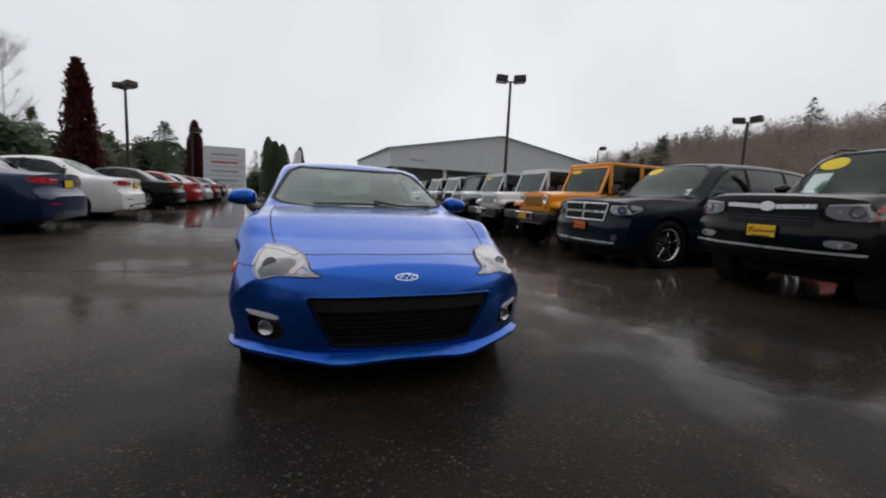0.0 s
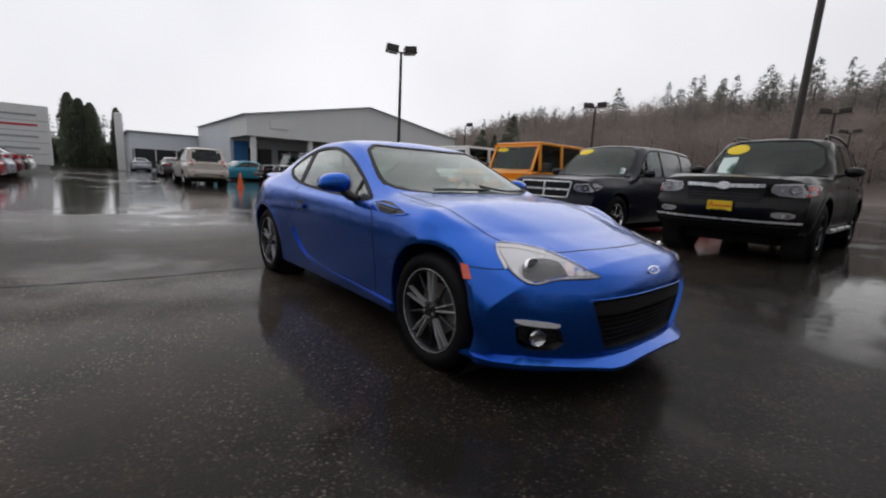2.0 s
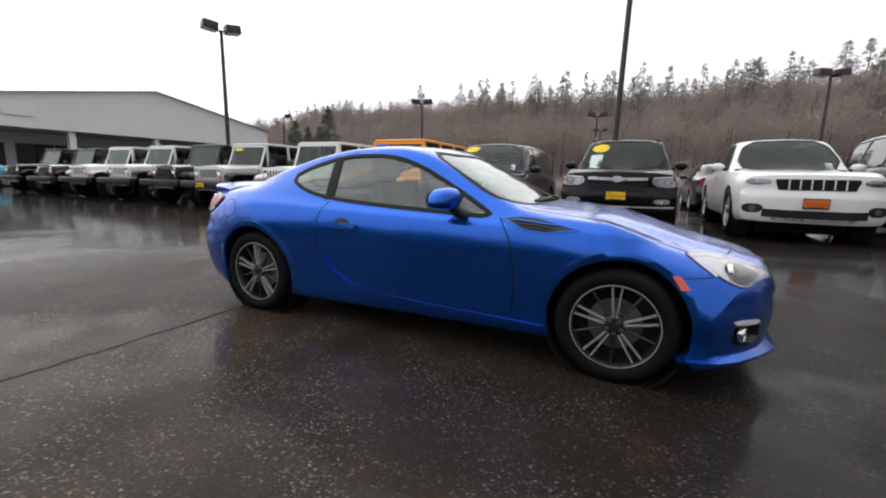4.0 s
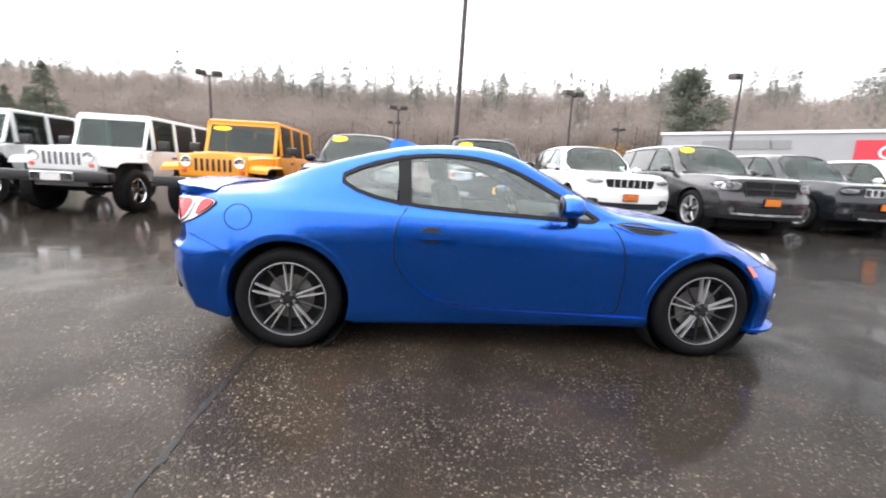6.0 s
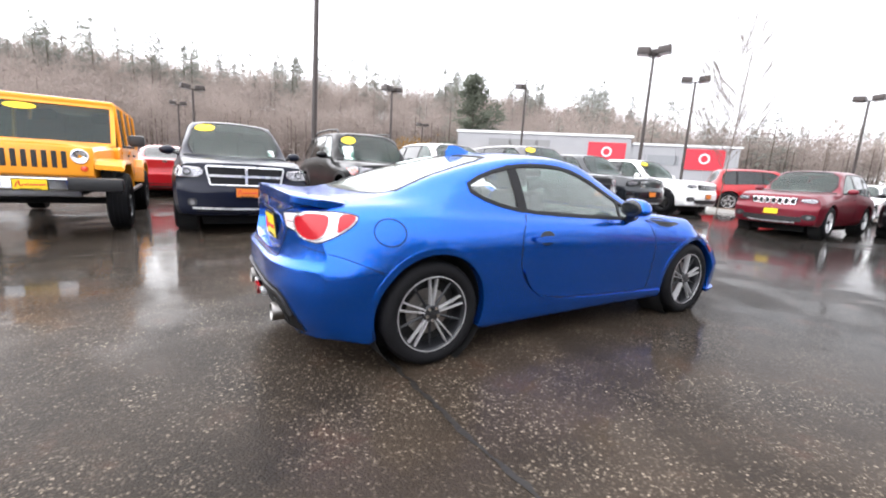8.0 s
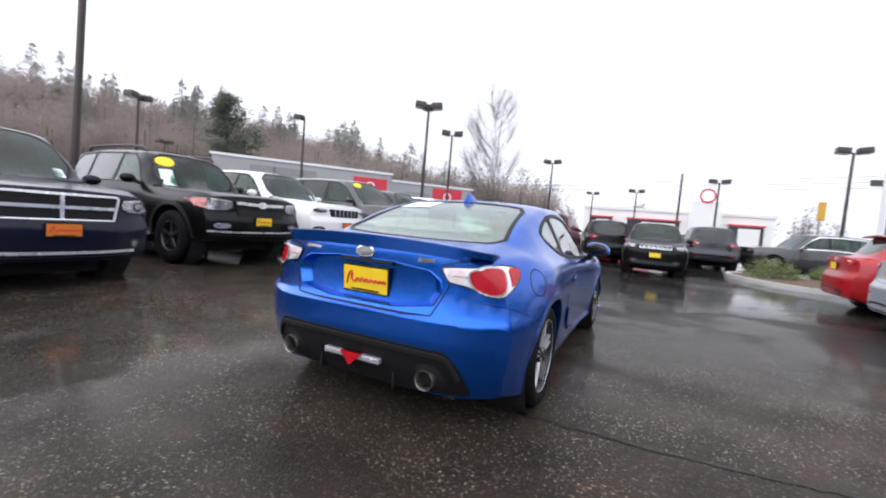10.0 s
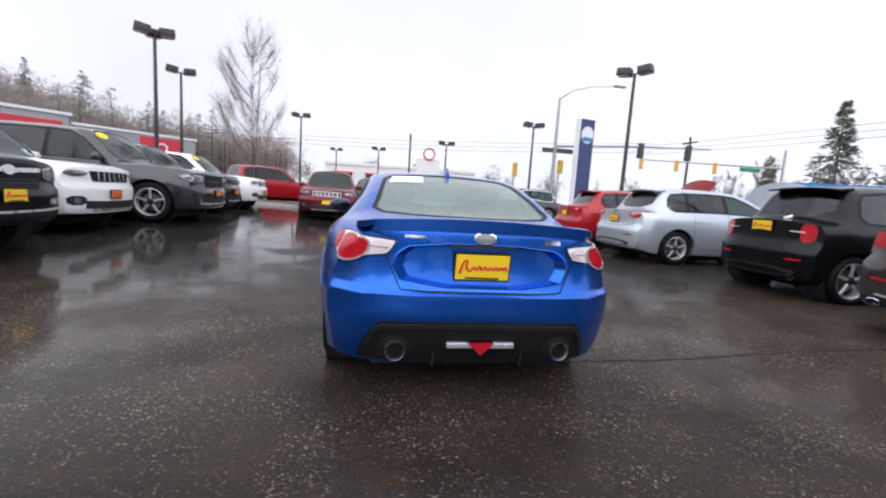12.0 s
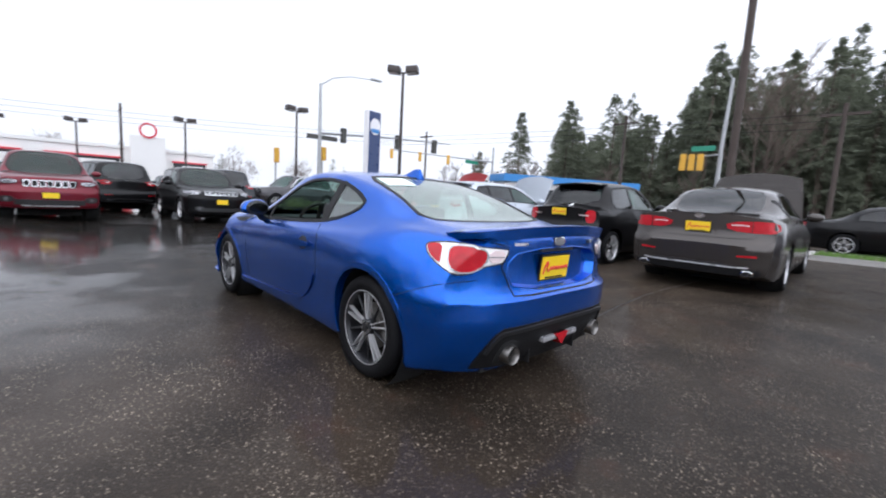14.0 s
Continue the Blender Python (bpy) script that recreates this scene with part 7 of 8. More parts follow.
def warehouse():
    a = math.degrees(math.atan2(-20.3, 22))
    h = thing("warehouse", pose(36.5, 30.6, 0, 0, 0, a), "long low grey block warehouse with red banners", "building")
    part("wall", box(-15.2, 4.2, 0, 14, 0, 6.1), GREY_WALL, h)
    part("wall", box(4.2, 15.2, .3, 14, 0, 5.4), GREY_WALL, h)
    part("parapet", box(-15.4, 4.4, -.12, .2, 6.1, 6.35), FASCIA, h)
    part("parapet", box(4.4, 15.4, .18, .5, 5.4, 5.62), FASCIA, h)
    part("roof", box(-15.2, 4.2, .2, 14, 6.1, 6.2), ROOF, h)
    part("roof", box(4.2, 15.2, .5, 14, 5.4, 5.5), ROOF, h)
    part("ochre_band", box(-14.5, -3.0, -.3, 0, 3.3, 4.0), YELLOW_BAND, h)
    for x, z0, y0 in ((1.7, 3.3, -.1), (11.8, 3.0, .2)):
        b = part("red_banner", box(x - 2.0, x + 2.0, y0, y0 + .1, z0, z0 + 2.2), RED_PANEL, h)
        part("banner_disc", lathe([(.55, -.14), (.55, -.10), (.38, -.10), (.38, -.14), (.55, -.14)], 20, Matrix.Translation((x, y0 + .1, z0 + 1.2))), SIGN_WHITE, b)
    part("wall_lettering_bar", box(-11.5, -4.5, -.06, 0, 4.7, 5.5), surface("faded_lettering", (.24, .24, .24), .8), h)
    part("wall_lettering_bar", box(5.8, 9.3, .24, .3, 3.4, 4.4), surface("faded_lettering_b", (.25, .26, .27), .8), h)
    for k in range(11):
        part("pilaster", box(-15 + 3 * k - .12, -15 + 3 * k + .12, -.06 if k < 7 else .24, 0 if k < 7 else .3, 0, 5.4), GREY_WALL, h)


def far_dealership():
    h = thing("far_dealership", pose(62, -1, 0), "white car dealership with red-edged portals far off", "building")
    part("wall", box(0, 14, -14, 9, 0, 5.0), WHITE_WALL, h)
    part("parapet", box(-.15, .1, -14.2, 9.2, 4.9, 5.3), WHITE_WALL, h)
    part("tower", box(-1.2, .5, -8.2, -4.6, 0, 6.6), WHITE_WALL, h)
    r = lathe([(.95, -.06), (.95, .06), (.72, .06), (.72, -.06), (.95, -.06)], 28, Matrix.Translation((-1.25, -6.4, 7.3)) @ Matrix.Rotation(radians(90), 4, "Z"))
    part("ring_sign", r, RED_PANEL, h, "red ring sign")
    for y0, y1 in ((-13, -9.2), (-3.6, 3.0), (5, 8)):
        p = part("portal", box(-.1, .1, y0, y1, 0, 3.7), DARK_OPEN, h)
        part("portal_edge", box(-.3, .15, y0 - .15, y1 + .15, 3.7, 3.9), RED_PANEL, p)
        part("shutter", box(-.14, -.1, y0 + .4, y0 + (y1 - y0) * .72, 0, 3.4), WHITE_WALL, p)


def blue_store():
    a = math.degrees(math.atan2(-12.8, -5.9))
    h = thing("roadside_store", pose(16.4, -32.1, 0, 0, 0, a), "low roadside store with a bright blue fascia", "building")
    part("wall", box(-6.8, 6.8, 0, 2.2, 0, 2.8), WHITE_WALL, h)
    part("fascia", box(-7.05, 7.05, -.3, 2.5, 2.8, 3.4), BRIGHT_BLUE, h)
    for k in range(4):
        part("window", box(-6.1 + 3.2 * k, -3.8 + 3.2 * k, -.06, .02, .6, 2.3), DARK_OPEN, h)


showroom()
warehouse()
far_dealership()
blue_store()


def lamp_post(x, y, h, heads, turn=0.0, lean=0.0, grey=False):
    mt = POLE_GREY if grey else POLE_BROWN
    l = thing("lot_lamp", pose(x, y, ground_z(x, y), lean, 0, turn), "tall dark pole with shoebox floodlights" if heads > 1 else "tall pole with one shoebox floodlight", "street lamp", "lot lamps")
    part("footing", lathe([(.3, 0), (.3, .5), (.26, .55), (.001, .55)], 16, Matrix.Rotation(radians(90), 4, "X")), CONCRETE, l, smooth=40)
    part("pole", tube([(0, 0, .5), (0, 0, h * .5), (0, 0, h - .1)], [.085, .075, .06], 10), mt, l, smooth=50)
    for k in range(heads):
        a = math.pi * k if heads < 3 else math.pi * k / 2
        c, s = math.cos(a), math.sin(a)
        part("arm", tube([(0, 0, h - .14), (c * .25, s * .25, h - .10)], .035, 6), mt, l)
        bm = bmesh.new()
        add_box(bm, .14, .68, -.25, .25, -.15, .15, .035, Matrix.Translation((0, 0, h - .05)) @ Matrix.Rotation(a, 4, "Z") @ Matrix.Rotation(radians(-6), 4, "Y"))
        hd = part("floodlight", bm, mt, l, smooth=30)
        bm = bmesh.new()
        add_box(bm, .20, .62, -.19, .19, -.165, -.15, 0, Matrix.Translation((0, 0, h - .05)) @ Matrix.Rotation(a, 4, "Z") @ Matrix.Rotation(radians(-6), 4, "Y"))
        part("lens", bm, CLEAR_LENS, hd)


for x, y, h, n, tn in ((-14.0, 9.1, 6.55, 2, 66), (15.1, 9.4, 6.6, 3, -60), (21.3, 11.0, 6.6, 2, -60), (30.3, 6.3, 6.3, 2, 90), (23.4, -9.7, 6.1, 2, 90), (32.0, -5.3, 5.5, 2, 90), (39.3, .3, 5.4, 2, 90),
                       (12.45, -9.74, 6.6, 2, 40), (-12.4, 22.8, 5.9, 2, 20), (8.8, 23.0, 5.9, 2, 20), (16.5, 19.2, 6.7, 1, 100), (-21.9, -8.2, 5.7, 2, 44), (-32.0, -7.2, 4.9, 1, 70), (-2.0, 30, 5.6, 2, 10), (-28, 26, 6.0, 1, 30), (46, 5, 5.4, 2, 90),
                       (-3.0, 44, 6, 2, 0), (20, 40, 6, 2, 0)):
    lamp_post(x, y, h, n, tn)
p = thing("utility_pole", pose(.55, 9.4, ground_z(.5, 9.4), 0, 1.0, 0), "tall dark timber pole standing behind the row", "pole")
part("pole", tube([(0, 0, 0), (0, 0, 6), (0, 0, 13)], [.075, .07, .06], 12), POLE_BROWN, p, smooth=50)
p = thing("utility_pole", pose(-.60, -9.6, 0), "weathered timber utility pole beyond the sedans", "pole")
part("pole", tube([(0, 0, 0), (0, 0, 8), (0, 0, 15)], [.085, .08, .07], 14), WOOD_POLE, p, smooth=50)


def wires(ends, z, sag=.8, n=3):
    w = thing("overhead_wires", pose(0, 0, 0), "thin black overhead wires between timber poles", "wires")
    for k in range(n):
        (x0, y0), (x1, y1) = ends
        pts = [(x0 + (x1 - x0) * t, y0 + (y1 - y0) * t, z - .5 * k - sag * 4 * t * (1 - t)) for t in np.linspace(0, 1, 13)]
        part("wire", tube(pts, .015, 4), TRIM, w)


wires(((-30, -40), (48, -32)), 9.0)
wires(((40, -30), (62, 30)), 8.5)
for x, y, h in ((-.7, -31.7, 7.8), (14, -35.9, 9.2), (52.3, -3.8, 8.9), (38, -33.1, 9.2)):
    p = thing("utility_pole", pose(x, y, 0), "timber utility pole with a cross arm", "pole", "roadside poles")
    part("pole", tube([(0, 0, 0), (0, 0, h)], [.15, .11], 10), WOOD_POLE, p, smooth=50)
    part("cross_arm", box(-1.1, 1.1, -.06, .06, h - .7, h - .55), WOOD_POLE, p)


# traffic signals
def signal_head(parent, x, y, z, mat, turn, lit=None):
    s = part("signal_head", box(-.14, .14, -.17, .17, -.5, .5, .03), mat, parent)
    s.matrix_basis = pose(x, y, z, 0, 0, turn)
    for k in range(3):
        part("signal_lens", lathe([(.10, .0), (.10, -.10), (.09, -.10), (.085, -.01), (.001, -.005)], 12, Matrix.Translation((-.14, 0, .32 - .32 * k)) @ Matrix.Rotation(radians(-90), 4, "Z")), TRIM, s, smooth=40)


ms = thing("signal_mast", pose(23.8, -11.5, 0), "grey signal mast with a long arm and a curved street lamp", "traffic light")
part("pole", tube([(0, 0, 0), (0, 0, 5), (0, 0, 8.2)], [.16, .12, .08], 12), POLE_GREY, ms, smooth=50)
part("lamp_arm", tube([(0, 0, 8.1), (-.2, -.8, 8.7), (-.5, -2.0, 9.0), (-.9, -3.4, 9.05)], [.045, .035, .03, .028], 8), POLE_GREY, ms, smooth=60)
part("lamp_head", box(-1.15, -.85, -4.1, -3.3, 9.0, 9.13, .04), POLE_GREY, ms)
part("mast_arm", tube([(0, 0, 5.0), (-1.1, -4.8, 5.25), (-2.3, -10.0, 5.35)], [.09, .07, .045], 8), POLE_GREY, ms, smooth=60)
for k, (dx, dy) in enumerate(((-.35, -1.6), (-1.25, -5.6), (-2.0, -8.6))):
    signal_head(ms, dx, dy, 5.0, SIGNAL_D, 190)
part("street_name", box(-.05, .05, -1.3, .9, 4.55, 4.85), SIGNAL_D, ms)
for x, y, z, hd in ((26.5, -9.6, 3.4, 170), (26.9, -13.3, 3.9, 200)):
    m2 = thing("signal_post", pose(x, y, 0), "short post with an orange-yellow signal head", "traffic light")
    part("pole", tube([(0, 0, 0), (0, 0, z + .5)], [.07, .06], 8), POLE_GREY, m2)
    signal_head(m2, -.2, 0, z, SIGNAL_Y, hd)
m3 = thing("signal_mast", pose(28.3, -34.8, 0), "far signal mast with small hanging heads", "traffic light")
part("pole", tube([(0, 0, 0), (0, 0, 7)], [.15, .1], 8), POLE_GREY, m3)
part("mast_arm", tube([(0, 0, 5.4), (5.1, 10.6, 5.8)], [.09, .05], 8), POLE_GREY, m3)
part("street_name", box(.9, 1.0, 1.4, 3.4, 5.0, 5.35), GREEN_SIGN, m3)
for q in (.45, .72, .98):
    signal_head(m3, 5.1 * q, 10.6 * q, 5.1 + .3 * q, SIGNAL_Y, 140)
m4 = thing("signal_mast", pose(4.2, -27.5, 0), "roadside mast with a cluster of orange-yellow signals", "traffic light")
part("pole", tube([(0, 0, 0), (0, 0, 5), (-.15, 0, 9)], [.15, .11, .08], 10), POLE_GREY, m4, smooth=50)
part("lamp_arm", tube([(-.15, 0, 8.9), (.2, .1, 9.5), (-1.0, .2, 9.5)], .04, 6), POLE_GREY, m4)
part("side_arm", tube([(0, 0, 4.6), (1.6, .6, 4.4)], .05, 6), POLE_GREY, m4)
part("street_name", box(.2, 1.5, .35, .40, 4.8, 5.1), GREEN_SIGN, m4)
for k in range(3):
    signal_head(m4, .9 + .45 * k, .5 + .1 * k, 4.1, SIGNAL_Y, 100)

# signs
pl = thing("pylon_sign", pose(9.9, -6.55, ground_z(9.9, -6.5), 0, 0, 12), "slim navy pylon sign with a white and blue disc", "sign")
part("panel", box(-.10, .10, -.30, .30, 0, 3.95, .02), SIGN_BLUE, pl)
part("edge", box(-.11, .11, .30, .34, 0, 3.97, .01), SIGN_WHITE, pl)
part("disc", lathe([(.25, -.02), (.25, 0), (.001, 0), (.001, -.02), (.25, -.02)], 28, Matrix.Translation((-.105, 0, 3.42)) @ Matrix.Rotation(radians(-90), 4, "Z") @ Matrix.Diagonal((1, 1, 1.15, 1))), SIGN_WHITE, pl)
part("disc_wave", box(-.132, -.126, -.19, .19, 3.20, 3.34, .002), BRIGHT_BLUE, pl)
sg = thing("panel_sign", pose(-34, -5.3, 0), "broad white dealership sign with faint red and green lines", "sign")
part("panel", box(-.2, .2, -1.5, 1.5, .5, 4.1, .03), SIGN_WHITE, sg)
for z, mt in ((3.5, POLE_GREY), (2.9, RED_PANEL), (2.2, POLE_GREY), (1.5, POLE_GREY)):
    part("sign_line", box(.2, .22, -.95, .95, z - .06, z + .06), mt, sg)
    part("sign_rule", box(.2, .21, -1.4, 1.4, z - .36, z - .34), SIGNAL_D, sg)
part("foot", box(-.15, .15, -1.3, 1.3, 0, .5), CONCRETE, sg)
ps = thing("pylon_sign", pose(-52.4, .6, 0), "tall narrow white pylon sign", "sign")
part("panel", box(-.25, .25, -.34, .34, 0, 5.8, .12), SIGN_WHITE, ps, smooth=40)
cn = thing("traffic_cone", pose(-19.3, 3.5, 0), "orange traffic cone on wet asphalt", "cone")
part("base", box(-.18, .18, -.18, .18, 0, .03, .01), CONE, cn)
part("cone_body", lathe([(.14, .03), (.035, .70), (.03, .71), (.001, .71)], 16, Matrix.Rotation(radians(90), 4, "X")), CONE, cn, smooth=40)


# kerbed island with a shrub, and the grass strip
def kerb_ring(name, pts, h=.13, wdt=.15, fill=SOIL, label=""):
    t = thing(name, pose(0, 0, 0), label, "kerb", kind="structure")
    n = len(pts)
    cx, cy = sum(p[0] for p in pts) / n, sum(p[1] for p in pts) / n
    for k in range(n):
        a, b = pts[k], pts[(k + 1) % n]

        def inn(p):
            d = math.hypot(p[0] - cx, p[1] - cy)
            return (p[0] - (p[0] - cx) / d * wdt, p[1] - (p[1] - cy) / d * wdt)
        q = [a, b, inn(b), inn(a)]
        bm = bmesh.new()
        lo = [bm.verts.new((x, y, ground_z(x, y) - .05)) for x, y in q]
        hi = [bm.verts.new((x, y, ground_z(x, y) + h)) for x, y in q]
        bm.faces.new(lo[::-1])
        bm.faces.new(hi)
        for j in range(4):
            bm.faces.new((lo[j], lo[(j + 1) % 4], hi[(j + 1) % 4], hi[j]))
        bmesh.ops.recalc_face_normals(bm, faces=bm.faces)
        bmesh.ops.bevel(bm, geom=[e for e in bm.edges if e.verts[0].co.z > lo[0].co.z + .08 and e.verts[1].co.z > lo[0].co.z + .08], offset=.025, segments=2, affect="EDGES")
        part("kerb_stone", bm, CONCRETE, t)
    bm = bmesh.new()
    q = [bm.verts.new((cx + (x - cx) * .985, cy + (y - cy) * .985, ground_z(x, y) + h - .03)) for x, y in pts]
    c = bm.verts.new((cx, cy, ground_z(cx, cy) + h + .05))
    for k in range(n):
        bm.faces.new((q[k], q[(k + 1) % n], c))
    part("bed", bm, fill, t)
    return t


kerb_ring("planted_island", rounded([(11.4, -3.6), (13.6, -3.7), (14.6, -5.2), (13.8, -8.2), (9.2, -8.2), (9.0, -6.2), (9.6, -4.6)], 1), label="kerbed island with bark mulch in the wet lot")
kerb_ring("planted_island", rounded([(14.6, 3.4), (17.5, 3.2), (18.4, 4.6), (17.2, 6.6), (15.4, 6.6), (14.4, 4.8)], 1), label="small kerbed island beside the white SUV")
kerb_ring("grass_strip", dense([(-1.9, -11.6), (-1.9, -13.3), (-26, -13.6), (-26, -11.6)], 3.0), fill=SOIL, label="kerbed grass strip beyond the sedans")


def tufts(name, label, x0, x1, y0, y1, n, h, mat, z=.1):
    r = random.Random(5)
    bm = bmesh.new()
    for _ in range(n):
        x, y = r.uniform(x0, x1), r.uniform(y0, y1)
        zz = ground_z(x, y) + z
        a = r.uniform(0, math.pi)
        w = .012
        c, s = math.cos(a) * w, math.sin(a) * w
        t = (x + r.uniform(-.05, .05), y + r.uniform(-.05, .05), zz + h * r.uniform(.5, 1))
        bm.faces.new([bm.verts.new(v) for v in ((x - c, y - s, zz), (x + c, y + s, zz), t)])
    o = part(name, bm, mat, None)
    return tagged(o, label, "grass", kind="stuff")


tufts("grass", "short bright green wet grass", -25.5, -2.1, -13.2, -11.8, 16000, .10, GRASS)


def shrub(x, y, r0, h):
    r = random.Random(int(x * 10))
    z = ground_z(x, y) + .1
    t = thing("shrub", pose(x, y, z), "low yellow-green shrub on the mulched island", "shrub")
    bm = bmesh.new()
    for k in range(7):
        a = r.uniform(0, 6.28)
        add_tube(bm, [(0, 0, 0), (math.cos(a) * r0 * .3, math.sin(a) * r0 * .3, h * .5), (math.cos(a) * r0 * .7, math.sin(a) * r0 * .7, h * .85)], [.015, .01, .004], 4)
    part("stems", bm, BARK, t)
    bm = bmesh.new()
    for k in range(2600):
        a, e, q = r.uniform(0, 6.28), math.asin(r.random()), r.uniform(.55, 1.02)
        q *= 1 + .18 * math.sin(a * 5 + e * 3)
        p = Vector((math.cos(a) * math.cos(e) * r0 * q, math.sin(a) * math.cos(e) * r0 * q, math.sin(e) * h * q + .03))
        d = Vector((r.gauss(0, 1), r.gauss(0, 1), r.gauss(.4, 1))).normalized()
        s = d.orthogonal().normalized() * .014
        bm.faces.new([bm.verts.new(v) for v in (p - s, p + d * .05, p + s, p - d * .02)])
    part("crown", bm, SHRUB, t)


shrub(12.0, -4.75, .72, .55)
shrub(14.0, -6.6, .5, .4)


# ---- trees ----
class Sprays:
    """Many small pointed sprays, gathered as arrays and linked as one mesh."""

    def __init__(self):
        self.rows = []

    def add(self, p, d, ln, w, g):
        d = d / (np.linalg.norm(d, axis=1, keepdims=True) + 1e-9)
        s = np.cross(d, g.normal(size=d.shape))
        s = s / (np.linalg.norm(s, axis=1, keepdims=True) + 1e-9) * np.reshape(w, (-1, 1))
        self.rows.append(np.stack([p - s, p + s, p + d * np.reshape(ln, (-1, 1))], 1))

    def link(self, name, material, parent):
        v = np.concatenate(self.rows).reshape(-1, 3)
        n = len(v) // 3
        me = bpy.data.meshes.new(name)
        me.vertices.add(3 * n)
        me.vertices.foreach_set("co", v.ravel())
        me.loops.add(3 * n)
        me.loops.foreach_set("vertex_index", np.arange(3 * n))
        me.polygons.add(n)
        me.polygons.foreach_set("loop_start", np.arange(n) * 3)
        me.update(calc_edges=True)
        me.materials.append(material)
        ob = new(name, me)
        if parent is not None:
            ob.parent = parent
        return ob


def add_fir(sp, bt, x, y, z, h, r, boughs=120, per=14, seed=0, open_top=.5):
    """A conifer: tapered trunk and uneven drooping boughs of needle sprays, with gaps and a ragged top."""
    g = np.random.default_rng(seed)
    add_tube(bt, [(x, y, z), (x + g.uniform(-.1, .1), y, z + h * .5), (x, y, z + h * .97)], [h * .011, h * .008, .02], 5)
    base = g.uniform(.06, .22)
    t = np.sort(g.random(boughs) ** .9)
    a = g.uniform(0, 6.283, boughs)
    lobe = 1 + .30 * np.sin(a * 2 + g.uniform(0, 6)) * np.sin(t * 9 + g.uniform(0, 6)) + .16 * g.normal(size=boughs)
    ln = r * np.clip((1 - t) ** g.uniform(.6, .95) * lobe, .05, 1.6) + .02 * h * open_top
    zz = z + h * (base + (.985 - base) * t)
    k = np.repeat(np.arange(boughs), per)
    e = g.uniform(.08, 1, len(k)) ** .8
    drop = g.uniform(.05, .45, boughs)
    c, s = np.cos(a), np.sin(a)
    fat = ln[k] * .16 * (1.15 - e)
    p = np.stack([x + c[k] * ln[k] * e + g.normal(size=len(k)) * fat, y + s[k] * ln[k] * e + g.normal(size=len(k)) * fat,
                  zz[k] - ln[k] * e ** 1.5 * drop[k] + g.normal(size=len(k)) * h * .006 - g.random(len(k)) * h * .012], 1)
    d = np.stack([c[k] + g.normal(size=len(k)) * .7, s[k] + g.normal(size=len(k)) * .7, g.normal(size=len(k)) * .45 - .25], 1)
    size = h * .020 + ln[k] * .10
    sp.add(p, d, size * g.uniform(.6, 1.7, len(k)), size * g.uniform(.07, .20, len(k)), g)


def add_bare(bm, x, y, z, h, seed=0, fine=90, spread=.32, thick=1.0):
    """A leafless tree: trunk, forking limbs, a haze of twigs."""
    q = random.Random(seed)
    add_tube(bm, [(x, y, z), (x + q.uniform(-.3, .3), y + q.uniform(-.3, .3), z + h * .4), (x + q.uniform(-.5, .5), y + q.uniform(-.5, .5), z + h * .85)], [h * .013 * thick, h * .009 * thick, .02], 4)
    limbs = []
    for k in range(16 if thick > .5 else 40):
        t = q.uniform(.22, .9)
        a = q.uniform(0, 6.28)
        ln = h * spread * (1.1 - t * .7) * q.uniform(.8, 1.2)
        p0 = Vector((x, y, z + h * t))
        p1 = p0 + Vector((math.cos(a) * ln * .6, math.sin(a) * ln * .6, ln * .7))
        p2 = p1 + Vector((math.cos(a) * ln * .3, math.sin(a) * ln * .3, ln * .6))
        add_tube(bm, [p0, p1, p2], [h * .005 * thick, h * .003 * thick, .012], 3, cap=False)
        limbs += [(p0, p1), (p1, p2), (p1, p2)]
    limbs += [(Vector((x, y, z + h * .5)), Vector((x, y, z + h * .9)))] * 4
    for k in range(fine):
        g0, g1 = q.choice(limbs)
        p = g0.lerp(g1, q.uniform(.15, 1))
        d = ((g1 - g0).normalized() * .8 + Vector((q.gauss(0, .5), q.gauss(0, .5), q.uniform(-.1, .7)))).normalized()
        ln = h * q.uniform(.05, .13)
        s = d.orthogonal().normalized() * (.012 + .0012 * h) * thick
        e = p + d * ln
        bm.faces.new([bm.verts.new(v) for v in (p - s, p + s, e)])
        d2 = (d + Vector((q.gauss(0, .6), q.gauss(0, .6), .2))).normalized()
        m = p + d * ln * .5
        bm.faces.new([bm.verts.new(v) for v in (m - s * .7, m + s * .7, m + d2 * ln * .7)])


def add_crown(sp, bt, x, y, z, h, seed, n=300):
    """A far leafless tree: trunk, and a crown of fine twig sprays thinning to its rim."""
    g = np.random.default_rng(seed)
    add_tube(bt, [(x, y, z), (x + g.uniform(-.2, .2), y, z + h * .7)], [h * .013, h * .006], 3, cap=False)
    rx, rz = h * g.uniform(.20, .32), h * .42
    lobes = g.normal(size=(7, 3)) * (.42 * rx, .42 * rx, .35 * rz) + (0, 0, h * .58)
    p = lobes[g.integers(0, 7, n)] + g.normal(size=(n, 3)) * (.34 * rx, .34 * rx, .32 * rz)
    p[:, 2] = np.clip(p[:, 2], .3, h)
    d = g.normal(size=(n, 3)) * (.6, .6, .5) + (0, 0, .8) + p * (.35 / rx, .35 / rx, 0)
    sp.add(p + (x, y, z), d, g.uniform(.5, 1.3, n), g.uniform(.025, .075, n), g)


